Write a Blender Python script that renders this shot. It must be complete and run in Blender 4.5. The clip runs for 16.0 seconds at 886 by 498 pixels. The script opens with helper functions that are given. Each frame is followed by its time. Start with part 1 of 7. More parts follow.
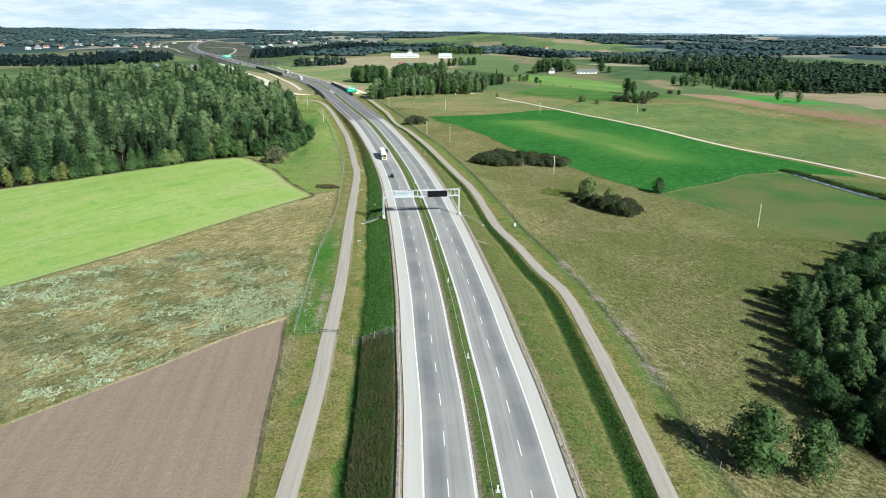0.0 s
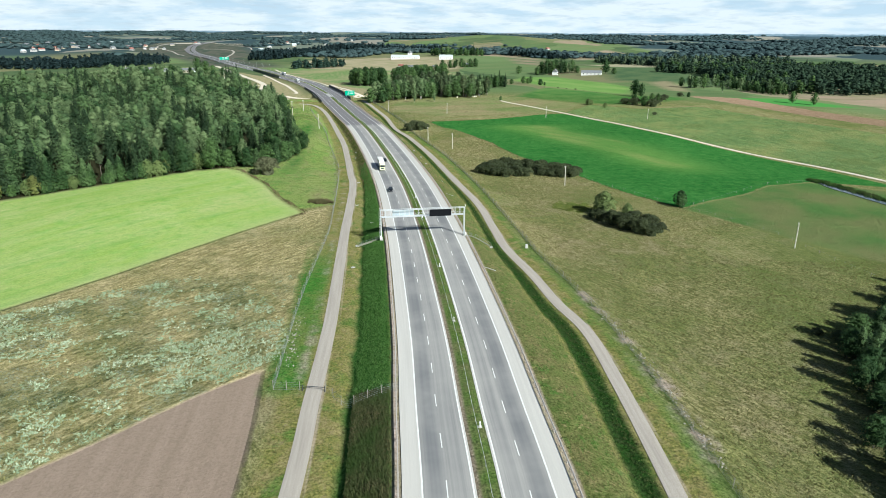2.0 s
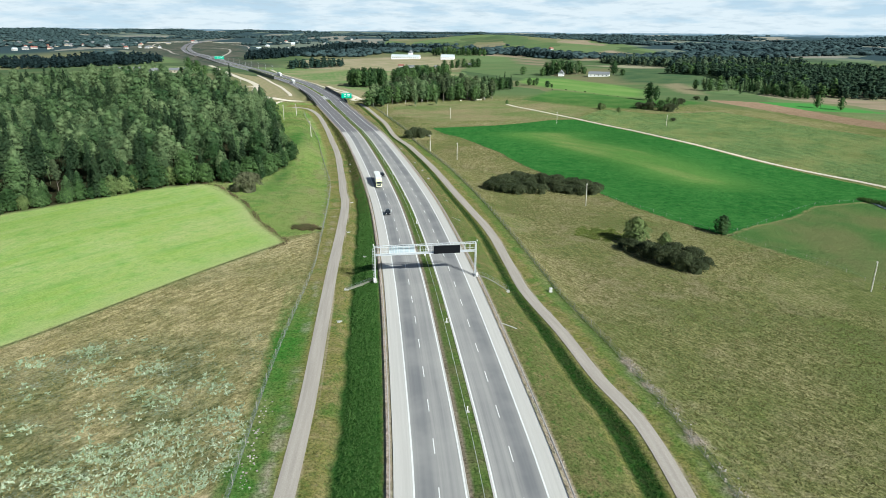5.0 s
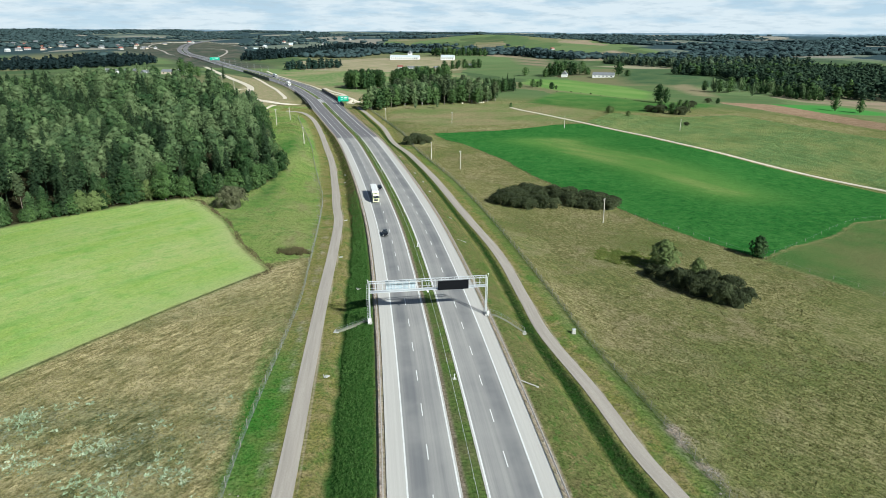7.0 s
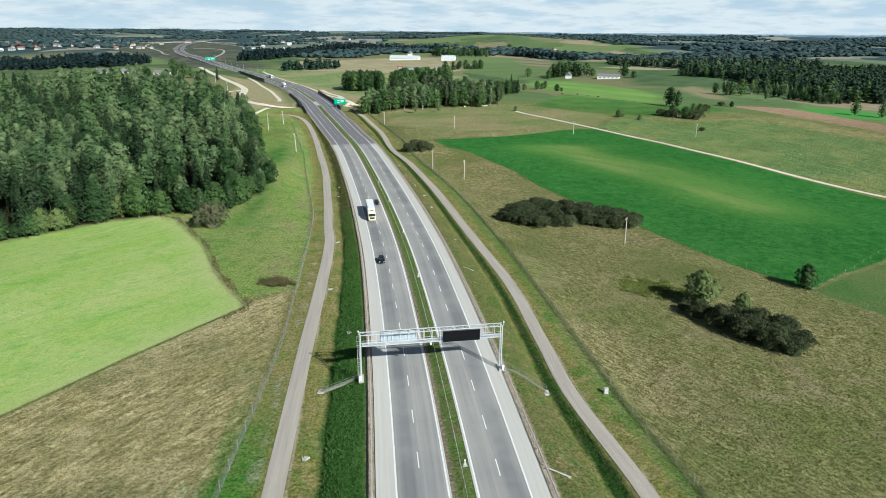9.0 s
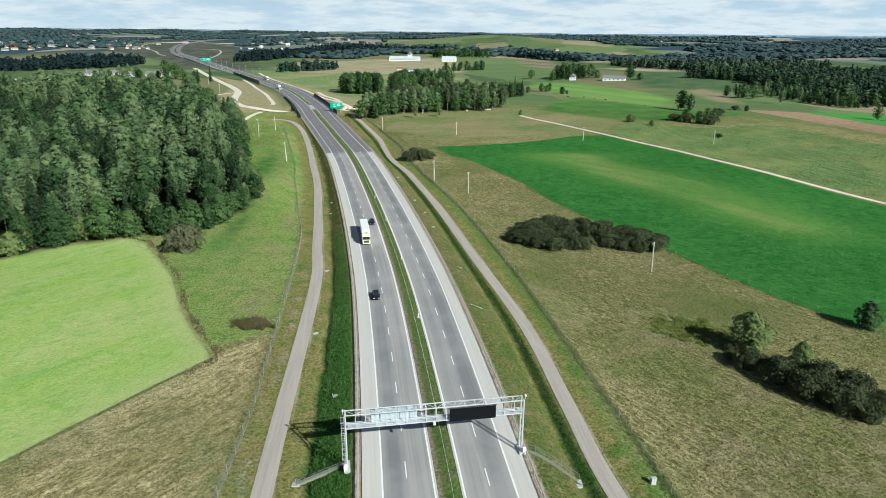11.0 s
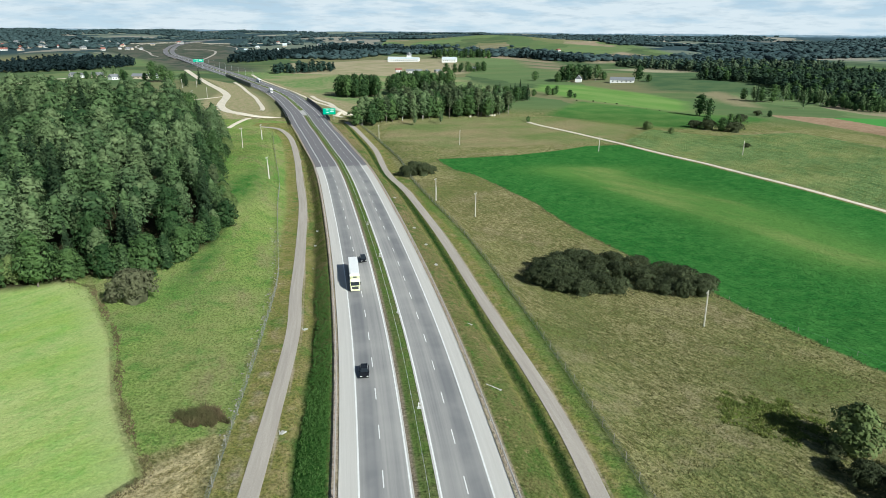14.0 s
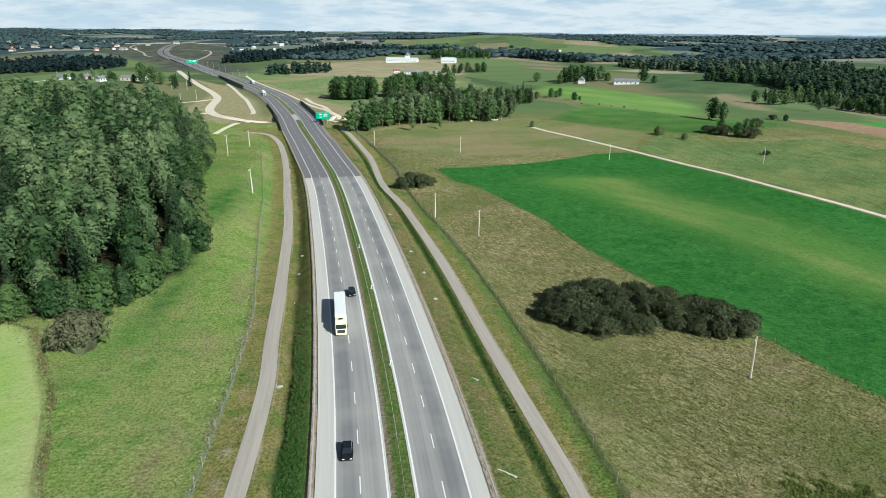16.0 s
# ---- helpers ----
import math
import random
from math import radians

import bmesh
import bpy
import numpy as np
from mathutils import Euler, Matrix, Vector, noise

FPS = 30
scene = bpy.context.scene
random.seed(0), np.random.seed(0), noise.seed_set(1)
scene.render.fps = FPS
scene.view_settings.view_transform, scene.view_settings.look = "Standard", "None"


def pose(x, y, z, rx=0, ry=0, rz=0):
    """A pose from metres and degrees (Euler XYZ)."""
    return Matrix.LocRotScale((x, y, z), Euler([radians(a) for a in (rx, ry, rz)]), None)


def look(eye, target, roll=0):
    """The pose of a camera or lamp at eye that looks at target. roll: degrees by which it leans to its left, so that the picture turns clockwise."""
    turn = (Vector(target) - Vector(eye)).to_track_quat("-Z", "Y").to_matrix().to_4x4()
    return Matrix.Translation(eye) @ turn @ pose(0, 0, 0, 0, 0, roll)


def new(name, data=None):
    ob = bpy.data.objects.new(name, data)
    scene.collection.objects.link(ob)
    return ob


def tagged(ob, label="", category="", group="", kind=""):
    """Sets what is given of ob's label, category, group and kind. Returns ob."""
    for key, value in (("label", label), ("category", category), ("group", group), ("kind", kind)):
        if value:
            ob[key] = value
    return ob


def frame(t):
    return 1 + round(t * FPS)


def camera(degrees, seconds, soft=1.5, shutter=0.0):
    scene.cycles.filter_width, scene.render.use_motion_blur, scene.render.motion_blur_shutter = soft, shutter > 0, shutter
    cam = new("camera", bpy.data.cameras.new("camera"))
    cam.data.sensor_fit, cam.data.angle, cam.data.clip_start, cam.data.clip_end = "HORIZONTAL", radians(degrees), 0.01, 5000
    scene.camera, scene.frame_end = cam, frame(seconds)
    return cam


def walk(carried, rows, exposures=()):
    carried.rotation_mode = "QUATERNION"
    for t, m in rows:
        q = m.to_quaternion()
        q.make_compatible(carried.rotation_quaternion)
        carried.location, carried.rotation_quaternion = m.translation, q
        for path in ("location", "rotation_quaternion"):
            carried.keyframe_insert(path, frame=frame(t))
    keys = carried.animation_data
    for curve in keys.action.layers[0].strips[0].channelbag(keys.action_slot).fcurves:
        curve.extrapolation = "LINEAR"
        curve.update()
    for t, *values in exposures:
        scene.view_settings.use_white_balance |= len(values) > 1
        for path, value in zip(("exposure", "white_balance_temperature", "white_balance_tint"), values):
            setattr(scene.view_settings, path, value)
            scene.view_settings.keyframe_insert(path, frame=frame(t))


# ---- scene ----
cam = camera(70.2, 16.0, soft=0.6)
PATH = [
    (0, (18.556, -220.166, 63.969), (18.575, -218.275, 63.317), 0.5),
    (0.5, (18.434, -214.128, 63.968), (18.452, -212.237, 63.317), 0.3),
    (1, (18.264, -208.141, 63.963), (18.282, -206.249, 63.313), 0.3),
    (1.5, (18.042, -202.185, 63.96), (18.06, -200.294, 63.309), 0.4),
    (2, (17.816, -196.191, 63.958), (17.832, -194.3, 63.309), 0.3),
    (2.5, (17.535, -190.127, 63.959), (17.553, -188.236, 63.309), 0.4),
    (3, (17.22, -183.912, 63.954), (17.238, -182.021, 63.303), 0.5),
    (3.5, (16.907, -177.561, 63.941), (16.925, -175.67, 63.29), 0.4),
    (4, (16.658, -171.185, 63.926), (16.674, -169.294, 63.274), 0.5),
    (6.5, (15.287, -139.452, 63.807), (15.303, -137.561, 63.157), 0.5),
    (7, (14.935, -133.082, 63.788), (14.952, -131.191, 63.137), 0.4),
    (7.5, (14.575, -126.658, 63.748), (14.595, -124.767, 63.098), 0.3),
    (8, (14.289, -120.141, 63.705), (14.309, -118.249, 63.056), 0.5),
    (8.5, (14.042, -113.586, 63.674), (14.059, -111.694, 63.026), 0.6),
    (9, (13.821, -107.038, 63.661), (13.839, -105.147, 63.01), 0.5),
    (11.5, (12.635, -74.473, 63.562), (12.654, -72.582, 62.913), 0.6),
    (12, (12.323, -68.136, 63.547), (12.341, -66.244, 62.898), 0.9),
    (12.5, (12.12, -61.883, 63.578), (12.139, -59.992, 62.928), 0.6),
    (13, (11.966, -55.717, 63.629), (11.985, -53.826, 62.981), 0.8),
    (13.5, (11.826, -49.59, 63.705), (11.845, -47.698, 63.056), 0.6),
    (14, (11.659, -43.423, 63.784), (11.679, -41.532, 63.134), 0.5),
    (14.5, (11.472, -37.165, 63.856), (11.493, -35.274, 63.205), 0.5),
    (15, (11.25, -30.893, 63.892), (11.276, -29.002, 63.242), 0.4),
    (15.5, (11.258, -24.658, 63.887), (11.283, -22.767, 63.236), 0.4),
    (16, (11.487, -18.511, 63.859), (11.51, -16.62, 63.209), 0.5),
]
walk(cam, [(t, look(eye, target, roll)) for t, eye, target, roll in PATH], [(0, 0.66, 5950, 3), (4, 0.57, 5950, 3), (8, 0.43, 5950, 3), (16, 0.41, 5950, 3)])

# ---- light ----
SUN_ELEV, SUN_FROM = 33.0, (0.66, -0.75)
world = bpy.data.worlds.new("sky")
scene.world = world
world.use_nodes = True
wn = world.node_tree.nodes
sky = wn.new("ShaderNodeTexSky")
sky.sky_type, sky.sun_disc = "NISHITA", False
sky.sun_elevation, sky.sun_rotation = radians(SUN_ELEV), math.atan2(SUN_FROM[0], SUN_FROM[1])
sky.air_density, sky.dust_density = 1.0, 1.0
wn["Background"].inputs["Strength"].default_value = 0.043
world.node_tree.links.new(sky.outputs[0], wn["Background"].inputs["Color"])
sun = new("sun", bpy.data.lights.new("sun", "SUN"))
sun.data.energy, sun.data.angle, sun.data.color = 5.0, radians(0.5), (1.0, 0.96, 0.89)
sun.matrix_world = look((SUN_FROM[0], SUN_FROM[1], math.tan(radians(SUN_ELEV))), (0, 0, 0))


# ---- materials ----
class Nodes:
    """A small wrapper that builds one node material."""

    def __init__(self, name, rough=0.8, metal=0.0, spec=0.3):
        self.mat = bpy.data.materials.new(name)
        self.mat.use_nodes = True
        self.n, self.l = self.mat.node_tree.nodes, self.mat.node_tree.links
        self.bsdf = self.n["Principled BSDF"]
        self.bsdf.inputs["Roughness"].default_value = rough
        self.bsdf.inputs["Metallic"].default_value = metal
        self.bsdf.inputs["Specular IOR Level"].default_value = spec
        self.where = self.n.new("ShaderNodeTexCoord").outputs["Object"]

    def put(self, socket, value):
        if isinstance(value, (int, float)):
            socket.default_value = value
        elif isinstance(value, tuple):
            socket.default_value = (*value, 1.0) if len(value) == 3 else value
        else:
            self.l.new(value, socket)

    def noise(self, scale, detail=4.0, rough=0.6, coord=None, stretch=None):
        node = self.n.new("ShaderNodeTexNoise")
        node.inputs["Scale"].default_value, node.inputs["Detail"].default_value = scale, detail
        node.inputs["Roughness"].default_value = rough
        coord = coord or self.where
        if stretch:
            mp = self.n.new("ShaderNodeMapping")
            mp.vector_type = "TEXTURE"
            mp.inputs["Scale"].default_value = [1 / v for v in stretch[:3]]
            mp.inputs["Rotation"].default_value = (0, 0, radians(stretch[3]) if len(stretch) > 3 else 0)
            self.l.new(coord, mp.inputs[0])
            coord = mp.outputs[0]
        self.l.new(coord, node.inputs["Vector"])
        return node.outputs["Fac"]

    def span(self, value, a, b, lo=0.0, hi=1.0):
        node = self.n.new("ShaderNodeMapRange")
        self.put(node.inputs[0], value)
        for i, v in enumerate((a, b, lo, hi)):
            node.inputs[1 + i].default_value = v
        return node.outputs[0]

    def math(self, op, a, b=0.0):
        node = self.n.new("ShaderNodeMath")
        node.operation = op
        self.put(node.inputs[0], a)
        self.put(node.inputs[1], b)
        return node.outputs[0]

    def mix(self, fac, a, b, kind="MIX"):
        node = self.n.new("ShaderNodeMix")
        node.data_type, node.blend_type = "RGBA", kind
        self.put(node.inputs[0], fac)
        self.put(node.inputs[6], a)
        self.put(node.inputs[7], b)
        return node.outputs[2]

    def attr(self, name):
        node = self.n.new("ShaderNodeAttribute")
        node.attribute_name = name
        return node.outputs["Fac"]

    def uv(self):
        node = self.n.new("ShaderNodeTexCoord")
        sep = self.n.new("ShaderNodeSeparateXYZ")
        self.l.new(node.outputs["UV"], sep.inputs[0])
        return node.outputs["UV"], sep.outputs[0], sep.outputs[1]

    def random(self, island=False):
        if island:
            return self.n.new("ShaderNodeNewGeometry").outputs["Random Per Island"]
        return self.n.new("ShaderNodeObjectInfo").outputs["Random"]

    def done(self, colour, bump=None, depth=0.05, strength=0.5, rough=None):
        self.put(self.bsdf.inputs["Base Color"], colour)
        if rough is not None:
            self.put(self.bsdf.inputs["Roughness"], rough)
        if bump is not None:
            node = self.n.new("ShaderNodeBump")
            node.inputs["Distance"].default_value, node.inputs["Strength"].default_value = depth, strength
            self.put(node.inputs["Height"], bump)
            self.l.new(node.outputs[0], self.bsdf.inputs["Normal"])
        return self.mat


def plain(name, colour, rough=0.6, metal=0.0, grain=6.0, amount=0.25, spec=0.4):
    """A surface of one material with two scales of dirt and wear."""
    m = Nodes(name, rough, metal, spec)
    dark = tuple(c * (1 - amount) for c in colour)
    light = tuple(min(1, c * (1 + amount * 0.6)) for c in colour)
    c = m.mix(m.noise(grain, 5), dark, light)
    c = m.mix(m.span(m.noise(grain * 0.12, 3), 0.55, 0.75, 0, amount), c, tuple(v * 0.7 for v in colour))
    return m.done(c, m.noise(grain * 4, 3), 0.01, 0.3)


def leafy(name, low, high, other, spread=0.5):
    """Foliage: a tone for each tree, one for each bough and one for each leafy spray."""
    m = Nodes(name, 0.7, 0.0, 0.1)
    c = m.mix(m.span(m.math("FRACT", m.math("ADD", m.random(), m.attr("tone"))), 0.22, 0.8), low, high)
    c = m.mix(m.span(m.random(True), 0.1, 1, 0, spread * 0.6), c, other)
    c = m.mix(m.span(m.random(True), 0.0, 0.3, 0.25, 0), c, tuple(v * 0.6 for v in low))
    c = m.mix(m.span(m.noise(0.32, 2), 0.45, 0.6, 0, 0.6), c, tuple(v * 0.6 for v in low))
    c = m.mix(m.span(m.noise(0.21, 2), 0.5, 0.66, 0, 0.4), c, other)
    mat = m.done(c)
    tr = m.n.new("ShaderNodeBsdfTranslucent")
    m.put(tr.inputs["Color"], c)
    blend = m.n.new("ShaderNodeMixShader")
    blend.inputs[0].default_value = 0.17
    m.l.new(m.bsdf.outputs[0], blend.inputs[1])
    m.l.new(tr.outputs[0], blend.inputs[2])
    m.l.new(blend.outputs[0], m.n["Material Output"].inputs["Surface"])
    return mat


def bark_like(name, a, b):
    m = Nodes(name, 0.9)
    c = m.mix(m.span(m.noise(3.0, 4, stretch=(4, 4, 0.7)), 0.35, 0.65), a, b)
    return m.done(c, m.noise(9, 4, stretch=(3, 3, 0.5)), 0.03, 0.6)


M_LEAF = leafy("leaf_green", (0.022, 0.055, 0.018), (0.084, 0.148, 0.046), (0.140, 0.218, 0.078), 0.32)
M_ALDER = leafy("leaf_alder", (0.025, 0.060, 0.021), (0.100, 0.162, 0.062), (0.160, 0.234, 0.100), 0.32)
M_BIRCH = leafy("leaf_light", (0.068, 0.120, 0.050), (0.130, 0.186, 0.080), (0.210, 0.272, 0.125))
M_NEEDLE = leafy("needle_dark", (0.017, 0.038, 0.017), (0.034, 0.062, 0.027), (0.070, 0.106, 0.046))
M_PINE = leafy("needle_pine", (0.045, 0.072, 0.034), (0.085, 0.115, 0.052), (0.13, 0.16, 0.075))
M_WILLOW = leafy("leaf_willow", (0.034, 0.046, 0.020), (0.060, 0.076, 0.034), (0.150, 0.175, 0.088))
# far leaf colours, with distance haze and cloud shade put into them
M_FARLEAF = leafy("leaf_far", (0.020, 0.046, 0.036), (0.040, 0.074, 0.052), (0.062, 0.102, 0.070))
M_FARBIRCH = leafy("leaf_far_light", (0.060, 0.096, 0.058), (0.10, 0.14, 0.076), (0.14, 0.185, 0.10))
M_DISTANT = leafy("leaf_haze", (0.050, 0.084, 0.086), (0.062, 0.100, 0.100), (0.074, 0.114, 0.110), 0.3)
M_FARDARK = leafy("leaf_haze_dark", (0.012, 0.026, 0.028), (0.020, 0.038, 0.038), (0.030, 0.052, 0.050), 0.35)
M_FARWOOD = leafy("leaf_rise", (0.022, 0.046, 0.028), (0.046, 0.080, 0.044), (0.078, 0.122, 0.064), 0.3)
M_SALLOW = leafy("leaf_sallow", (0.10, 0.145, 0.048), (0.145, 0.195, 0.066), (0.215, 0.265, 0.105))
M_RAIL = plain("rail_weathered", (0.47, 0.43, 0.39), 0.6, 0.1, 3, 0.2)
M_AUTUMN = leafy("leaf_autumn", (0.10, 0.12, 0.036), (0.15, 0.165, 0.045), (0.21, 0.22, 0.08))
M_BROWNLEAF = leafy("leaf_brown", (0.075, 0.086, 0.045), (0.120, 0.124, 0.068), (0.19, 0.20, 0.108))
M_BARK = bark_like("bark_grey", (0.10, 0.085, 0.065), (0.22, 0.19, 0.155))
M_BIRCHBARK = bark_like("bark_birch", (0.5, 0.48, 0.43), (0.16, 0.14, 0.12))
M_STEEL = plain("galvanised_steel", (0.62, 0.64, 0.65), 0.45, 0.35, 3, 0.12)
M_WHITE = plain("white_paint", (0.80, 0.80, 0.78), 0.5, 0, 2, 0.10)
M_LINE = plain("road_paint", (0.78, 0.78, 0.75), 0.6, 0, 1.2, 0.22)
M_BLACK = plain("display_black", (0.008, 0.009, 0.011), 0.85, 0, 5, 0.2, 0.05)
M_CONCRETE = plain("concrete", (0.46, 0.45, 0.42), 0.85, 0, 1.5, 0.25)
M_STRAW = plain("bale_straw", (0.66, 0.60, 0.46), 0.9, 0, 6, 0.25)
M_MOSSY = plain("concrete_mossy", (0.22, 0.23, 0.17), 0.9, 0, 1.5, 0.35)
M_GREENSIGN = plain("sign_green", (0.0, 0.33, 0.20), 0.4, 0, 2, 0.08)
M_POLEWOOD = plain("pole_wood_grey", (0.58, 0.54, 0.47), 0.85, 0, 3, 0.3)
M_POSTGREY = plain("post_weathered", (0.30, 0.28, 0.24), 0.85, 0, 3, 0.3)
M_POSTGREEN = plain("post_green", (0.08, 0.12, 0.085), 0.6, 0, 3, 0.2)
M_WIRE = plain("wire_zinc", (0.26, 0.29, 0.28), 0.5, 0.3, 3, 0.2)
M_GLASS = plain("dark_glass", (0.02, 0.025, 0.03), 0.08, 0, 3, 0.2, 0.6)
M_TYRE = plain("tyre_rubber", (0.02, 0.02, 0.02), 0.9, 0, 9, 0.3)
M_CARBLACK = plain("car_paint_black", (0.015, 0.016, 0.018), 0.22, 0.1, 3, 0.1, 0.6)
M_TRUCKYELLOW = plain("cab_paint_yellow", (0.76, 0.78, 0.46), 0.35, 0, 2, 0.08)
M_REDROOF = plain("roof_red", (0.27, 0.11, 0.085), 0.8, 0, 3, 0.25)
M_PALEROOF = plain("roof_pale_sheet", (0.58, 0.64, 0.66), 0.5, 0.1, 1, 0.12)
M_GREYROOF = plain("roof_grey", (0.20, 0.21, 0.22), 0.6, 0, 3, 0.2)
M_HOUSE = plain("wall_render", (0.52, 0.51, 0.48), 0.8, 0, 2, 0.15)
M_TANWALL = plain("wall_tan", (0.55, 0.47, 0.36), 0.85, 0, 2, 0.15)
M_NOISEWALL = plain("noise_wall_green", (0.055, 0.085, 0.06), 0.7, 0, 1, 0.25)
M_PALEBLUE = plain("pale_blue_steel", (0.46, 0.54, 0.58), 0.5, 0.2, 2, 0.1)
M_DARK = plain("dark_steel", (0.05, 0.055, 0.06), 0.6, 0.2, 3, 0.2)


# ---- the lie of the land ----
def smooth(a, b, v):
    t = np.clip((v - a) / (b - a), 0, 1)
    return t * t * (3 - 2 * t)


def spline(points, step=4.0):
    """A smooth curve through control points, as evenly spaced rows of numbers."""
    p = np.array(points, float)
    p = np.vstack([2 * p[0] - p[1], p, 2 * p[-1] - p[-2]])
    out = []
    for i in range(1, len(p) - 2):
        n = max(2, int(np.linalg.norm(p[i + 1] - p[i]) / step))
        t = np.linspace(0, 1, n, endpoint=False)[:, None]
        out.append(0.5 * (2 * p[i] + (p[i + 1] - p[i - 1]) * t + (2 * p[i - 1] - 5 * p[i] + 4 * p[i + 1] - p[i + 2]) * t ** 2
                          + (3 * p[i] - p[i - 1] - 3 * p[i + 1] + p[i + 2]) * t ** 3))
    return np.vstack(out + [p[-2:-1]])


# the motorway's axis, the two service roads and the two fences: x, y
AXIS = spline([(32, -420), (30, -260), (26.4, -141), (23.5, -95), (20.9, -62), (14.4, 0), (6.4, 60), (-1.3, 106), (-12.2, 162), (-27, 231),
               (-36, 268), (-40.5, 285), (-61, 352), (-75, 395), (-97, 466), (-141, 591), (-198, 714), (-262, 844), (-357, 1021),
               (-470, 1225), (-572, 1403), (-690, 1697), (-770, 1995), (-800, 2424)], 6)
SERVICE_L = spline([(1, -420), (-2, -260), (-4, -132), (-6, -92), (-8, -58), (-11.5, -20), (-14.7, 15), (-18, 55), (-21.2, 87), (-25.4, 110), (-31.2, 144), (-41.3, 198),
                    (-50.6, 238), (-63.9, 295), (-78, 347), (-88.5, 373), (-97, 385), (-108, 388.5)], 3)
SERVICE_R = spline([(47, -420), (51, -260), (54, -143), (54.5, -114), (54.3, -85), (53.2, -62), (49, -45), (45.5, -25), (40, 0), (37.8, 22), (34, 57), (24, 108),
                    (13.9, 160), (-1.2, 225), (-13.1, 265), (-24.9, 326), (-40.5, 377), (-53, 410)], 3)
FENCE_L = spline([(-14.1, -89), (-18, -41), (-20, 12), (-22.5, 38), (-27.9, 86.5), (-32.5, 120), (-38.1, 144), (-49.6, 192), (-57.5, 228), (-71.6, 280), (-93, 360)], 4)
FENCE_R = spline([(68, -200), (65, -139), (63.5, -98), (61, -70), (57, -40), (50, -5), (48, 9), (36, 91), (28, 136), (20.3, 171), (1.5, 242), (-10, 300), (-28, 360), (-43, 400)], 4)


def at_y(curve, y):
    return np.interp(y, curve[:, 1], curve[:, 0])


def axis_x(y):
    return at_y(AXIS, y)


def road_z(y):
    return 5.3 * smooth(280, 470, y) + 9 * smooth(900, 1500, y) + 16 * smooth(1400, 2400, y)


def ground(x, y):
    """Height of the land: fields, rises, and the banks and ditches along the motorway."""
    x, y = np.asarray(x, float), np.asarray(y, float)
    r = np.hypot(x - 10, y + 100)
    ax = axis_x(y)
    right = smooth(-10, 25, x - ax)
    land = (60 - 10 * smooth(0, 2400, x)) * np.clip((r - 1000) / 3600, 0, 1) ** 1.2 - 120 * smooth(4350, 4650, r)
    land = land + right * -5.0 * (1 - smooth(140, 330, y)) - (1 - right) * 1.8 * (1 - smooth(60, 200, y))
    land = land + 4.3 * smooth(290, 480, y)
    land = land + 8.0 * np.exp(-(((x + 85) / 42) ** 2 + ((y - 225) / 70) ** 2))
    land = land + 3.5 * np.exp(-(((x - 150) / 45) ** 2 + ((y - 210) / 60) ** 2)) + 2.2 * np.exp(-(((x + 105) / 40) ** 2 + ((y - 40) / 45) ** 2))
    land = land + smooth(500, 900, r) * (3.5 * np.sin(x / 131 + 1.1) * np.sin(y / 173) + 2.0 * np.sin(x / 61 + y / 97))
    land = land + smooth(1200, 2500, r) * (5 * np.sin(x / 410 + 0.5) * np.sin(y / 520 + 2.2) + 3 * np.sin(x / 230 - y / 310))
    land = land + 30 * np.exp(-(((x - 230) / 330) ** 2 + ((y - 2250) / 260) ** 2)) + 18 * np.exp(-(((x + 330) / 260) ** 2 + ((y - 2500) / 240) ** 2)) + 14 * np.exp(-(((x - 900) / 300) ** 2 + ((y - 1900) / 220) ** 2))
    # the corridor of the motorway
    d = (x - ax) * 0.97
    rz = road_z(y)
    yl, yr = np.clip(y, -420, 372), np.clip(y, -420, 395)
    sl, sr = (at_y(SERVICE_L, yl) - axis_x(yl)) * 0.97, (at_y(SERVICE_R, yr) - axis_x(yr)) * 0.97
    edge = 13.9
    service = 1 - smooth(345, 415, y)
    side_z_l = np.minimum(rz - 1.9, land + 2.0) * service + land * (1 - service)
    side_z_r = np.minimum(rz - 2.5, land + 2.2) * service + land * (1 - service)
    wl, wr = np.maximum(-edge - sl - 1.9, 2.5), np.maximum(sr - edge - 1.9, 2.5)
    fl, fr = np.clip((-edge - d) / wl, 0, 1), np.clip((d - edge) / wr, 0, 1)
    ditch_l = -0.9 * np.exp(-((fl - 0.63) / 0.08) ** 2) * service * np.clip((wl - 3) / 4, 0, 1)
    ditch_r = -0.7 * np.exp(-((fr - 0.78) / 0.09) ** 2) * service * np.clip((wr - 3) / 4, 0, 1)
    bank_l = (rz - 0.16) + (side_z_l - rz + 0.16) * smooth(0, 0.64, fl) + ditch_l
    bank_r = (rz - 0.16) + (side_z_r - rz + 0.16) * smooth(0, 0.80, fr) + ditch_r
    bank = np.where(d < 0, bank_l, bank_r)
    bank = np.where(np.abs(d) < 1.6, rz - 0.02, bank)
    out = np.where(d < 0, smooth(0, 1, (sl - 3.2 - d) / 16), smooth(0, 1, (d - sr - 3.2) / 16))
    mixed = bank * (1 - out) + land * out
    # the lane that passes below the bridge
    lane = np.exp(-((y - 446 - 0.30 * (x + 90)) / 8.0) ** 2) * (1 - smooth(42, 72, np.abs(x + 90)))
    return mixed - lane * np.maximum(mixed - 0.6, 0)


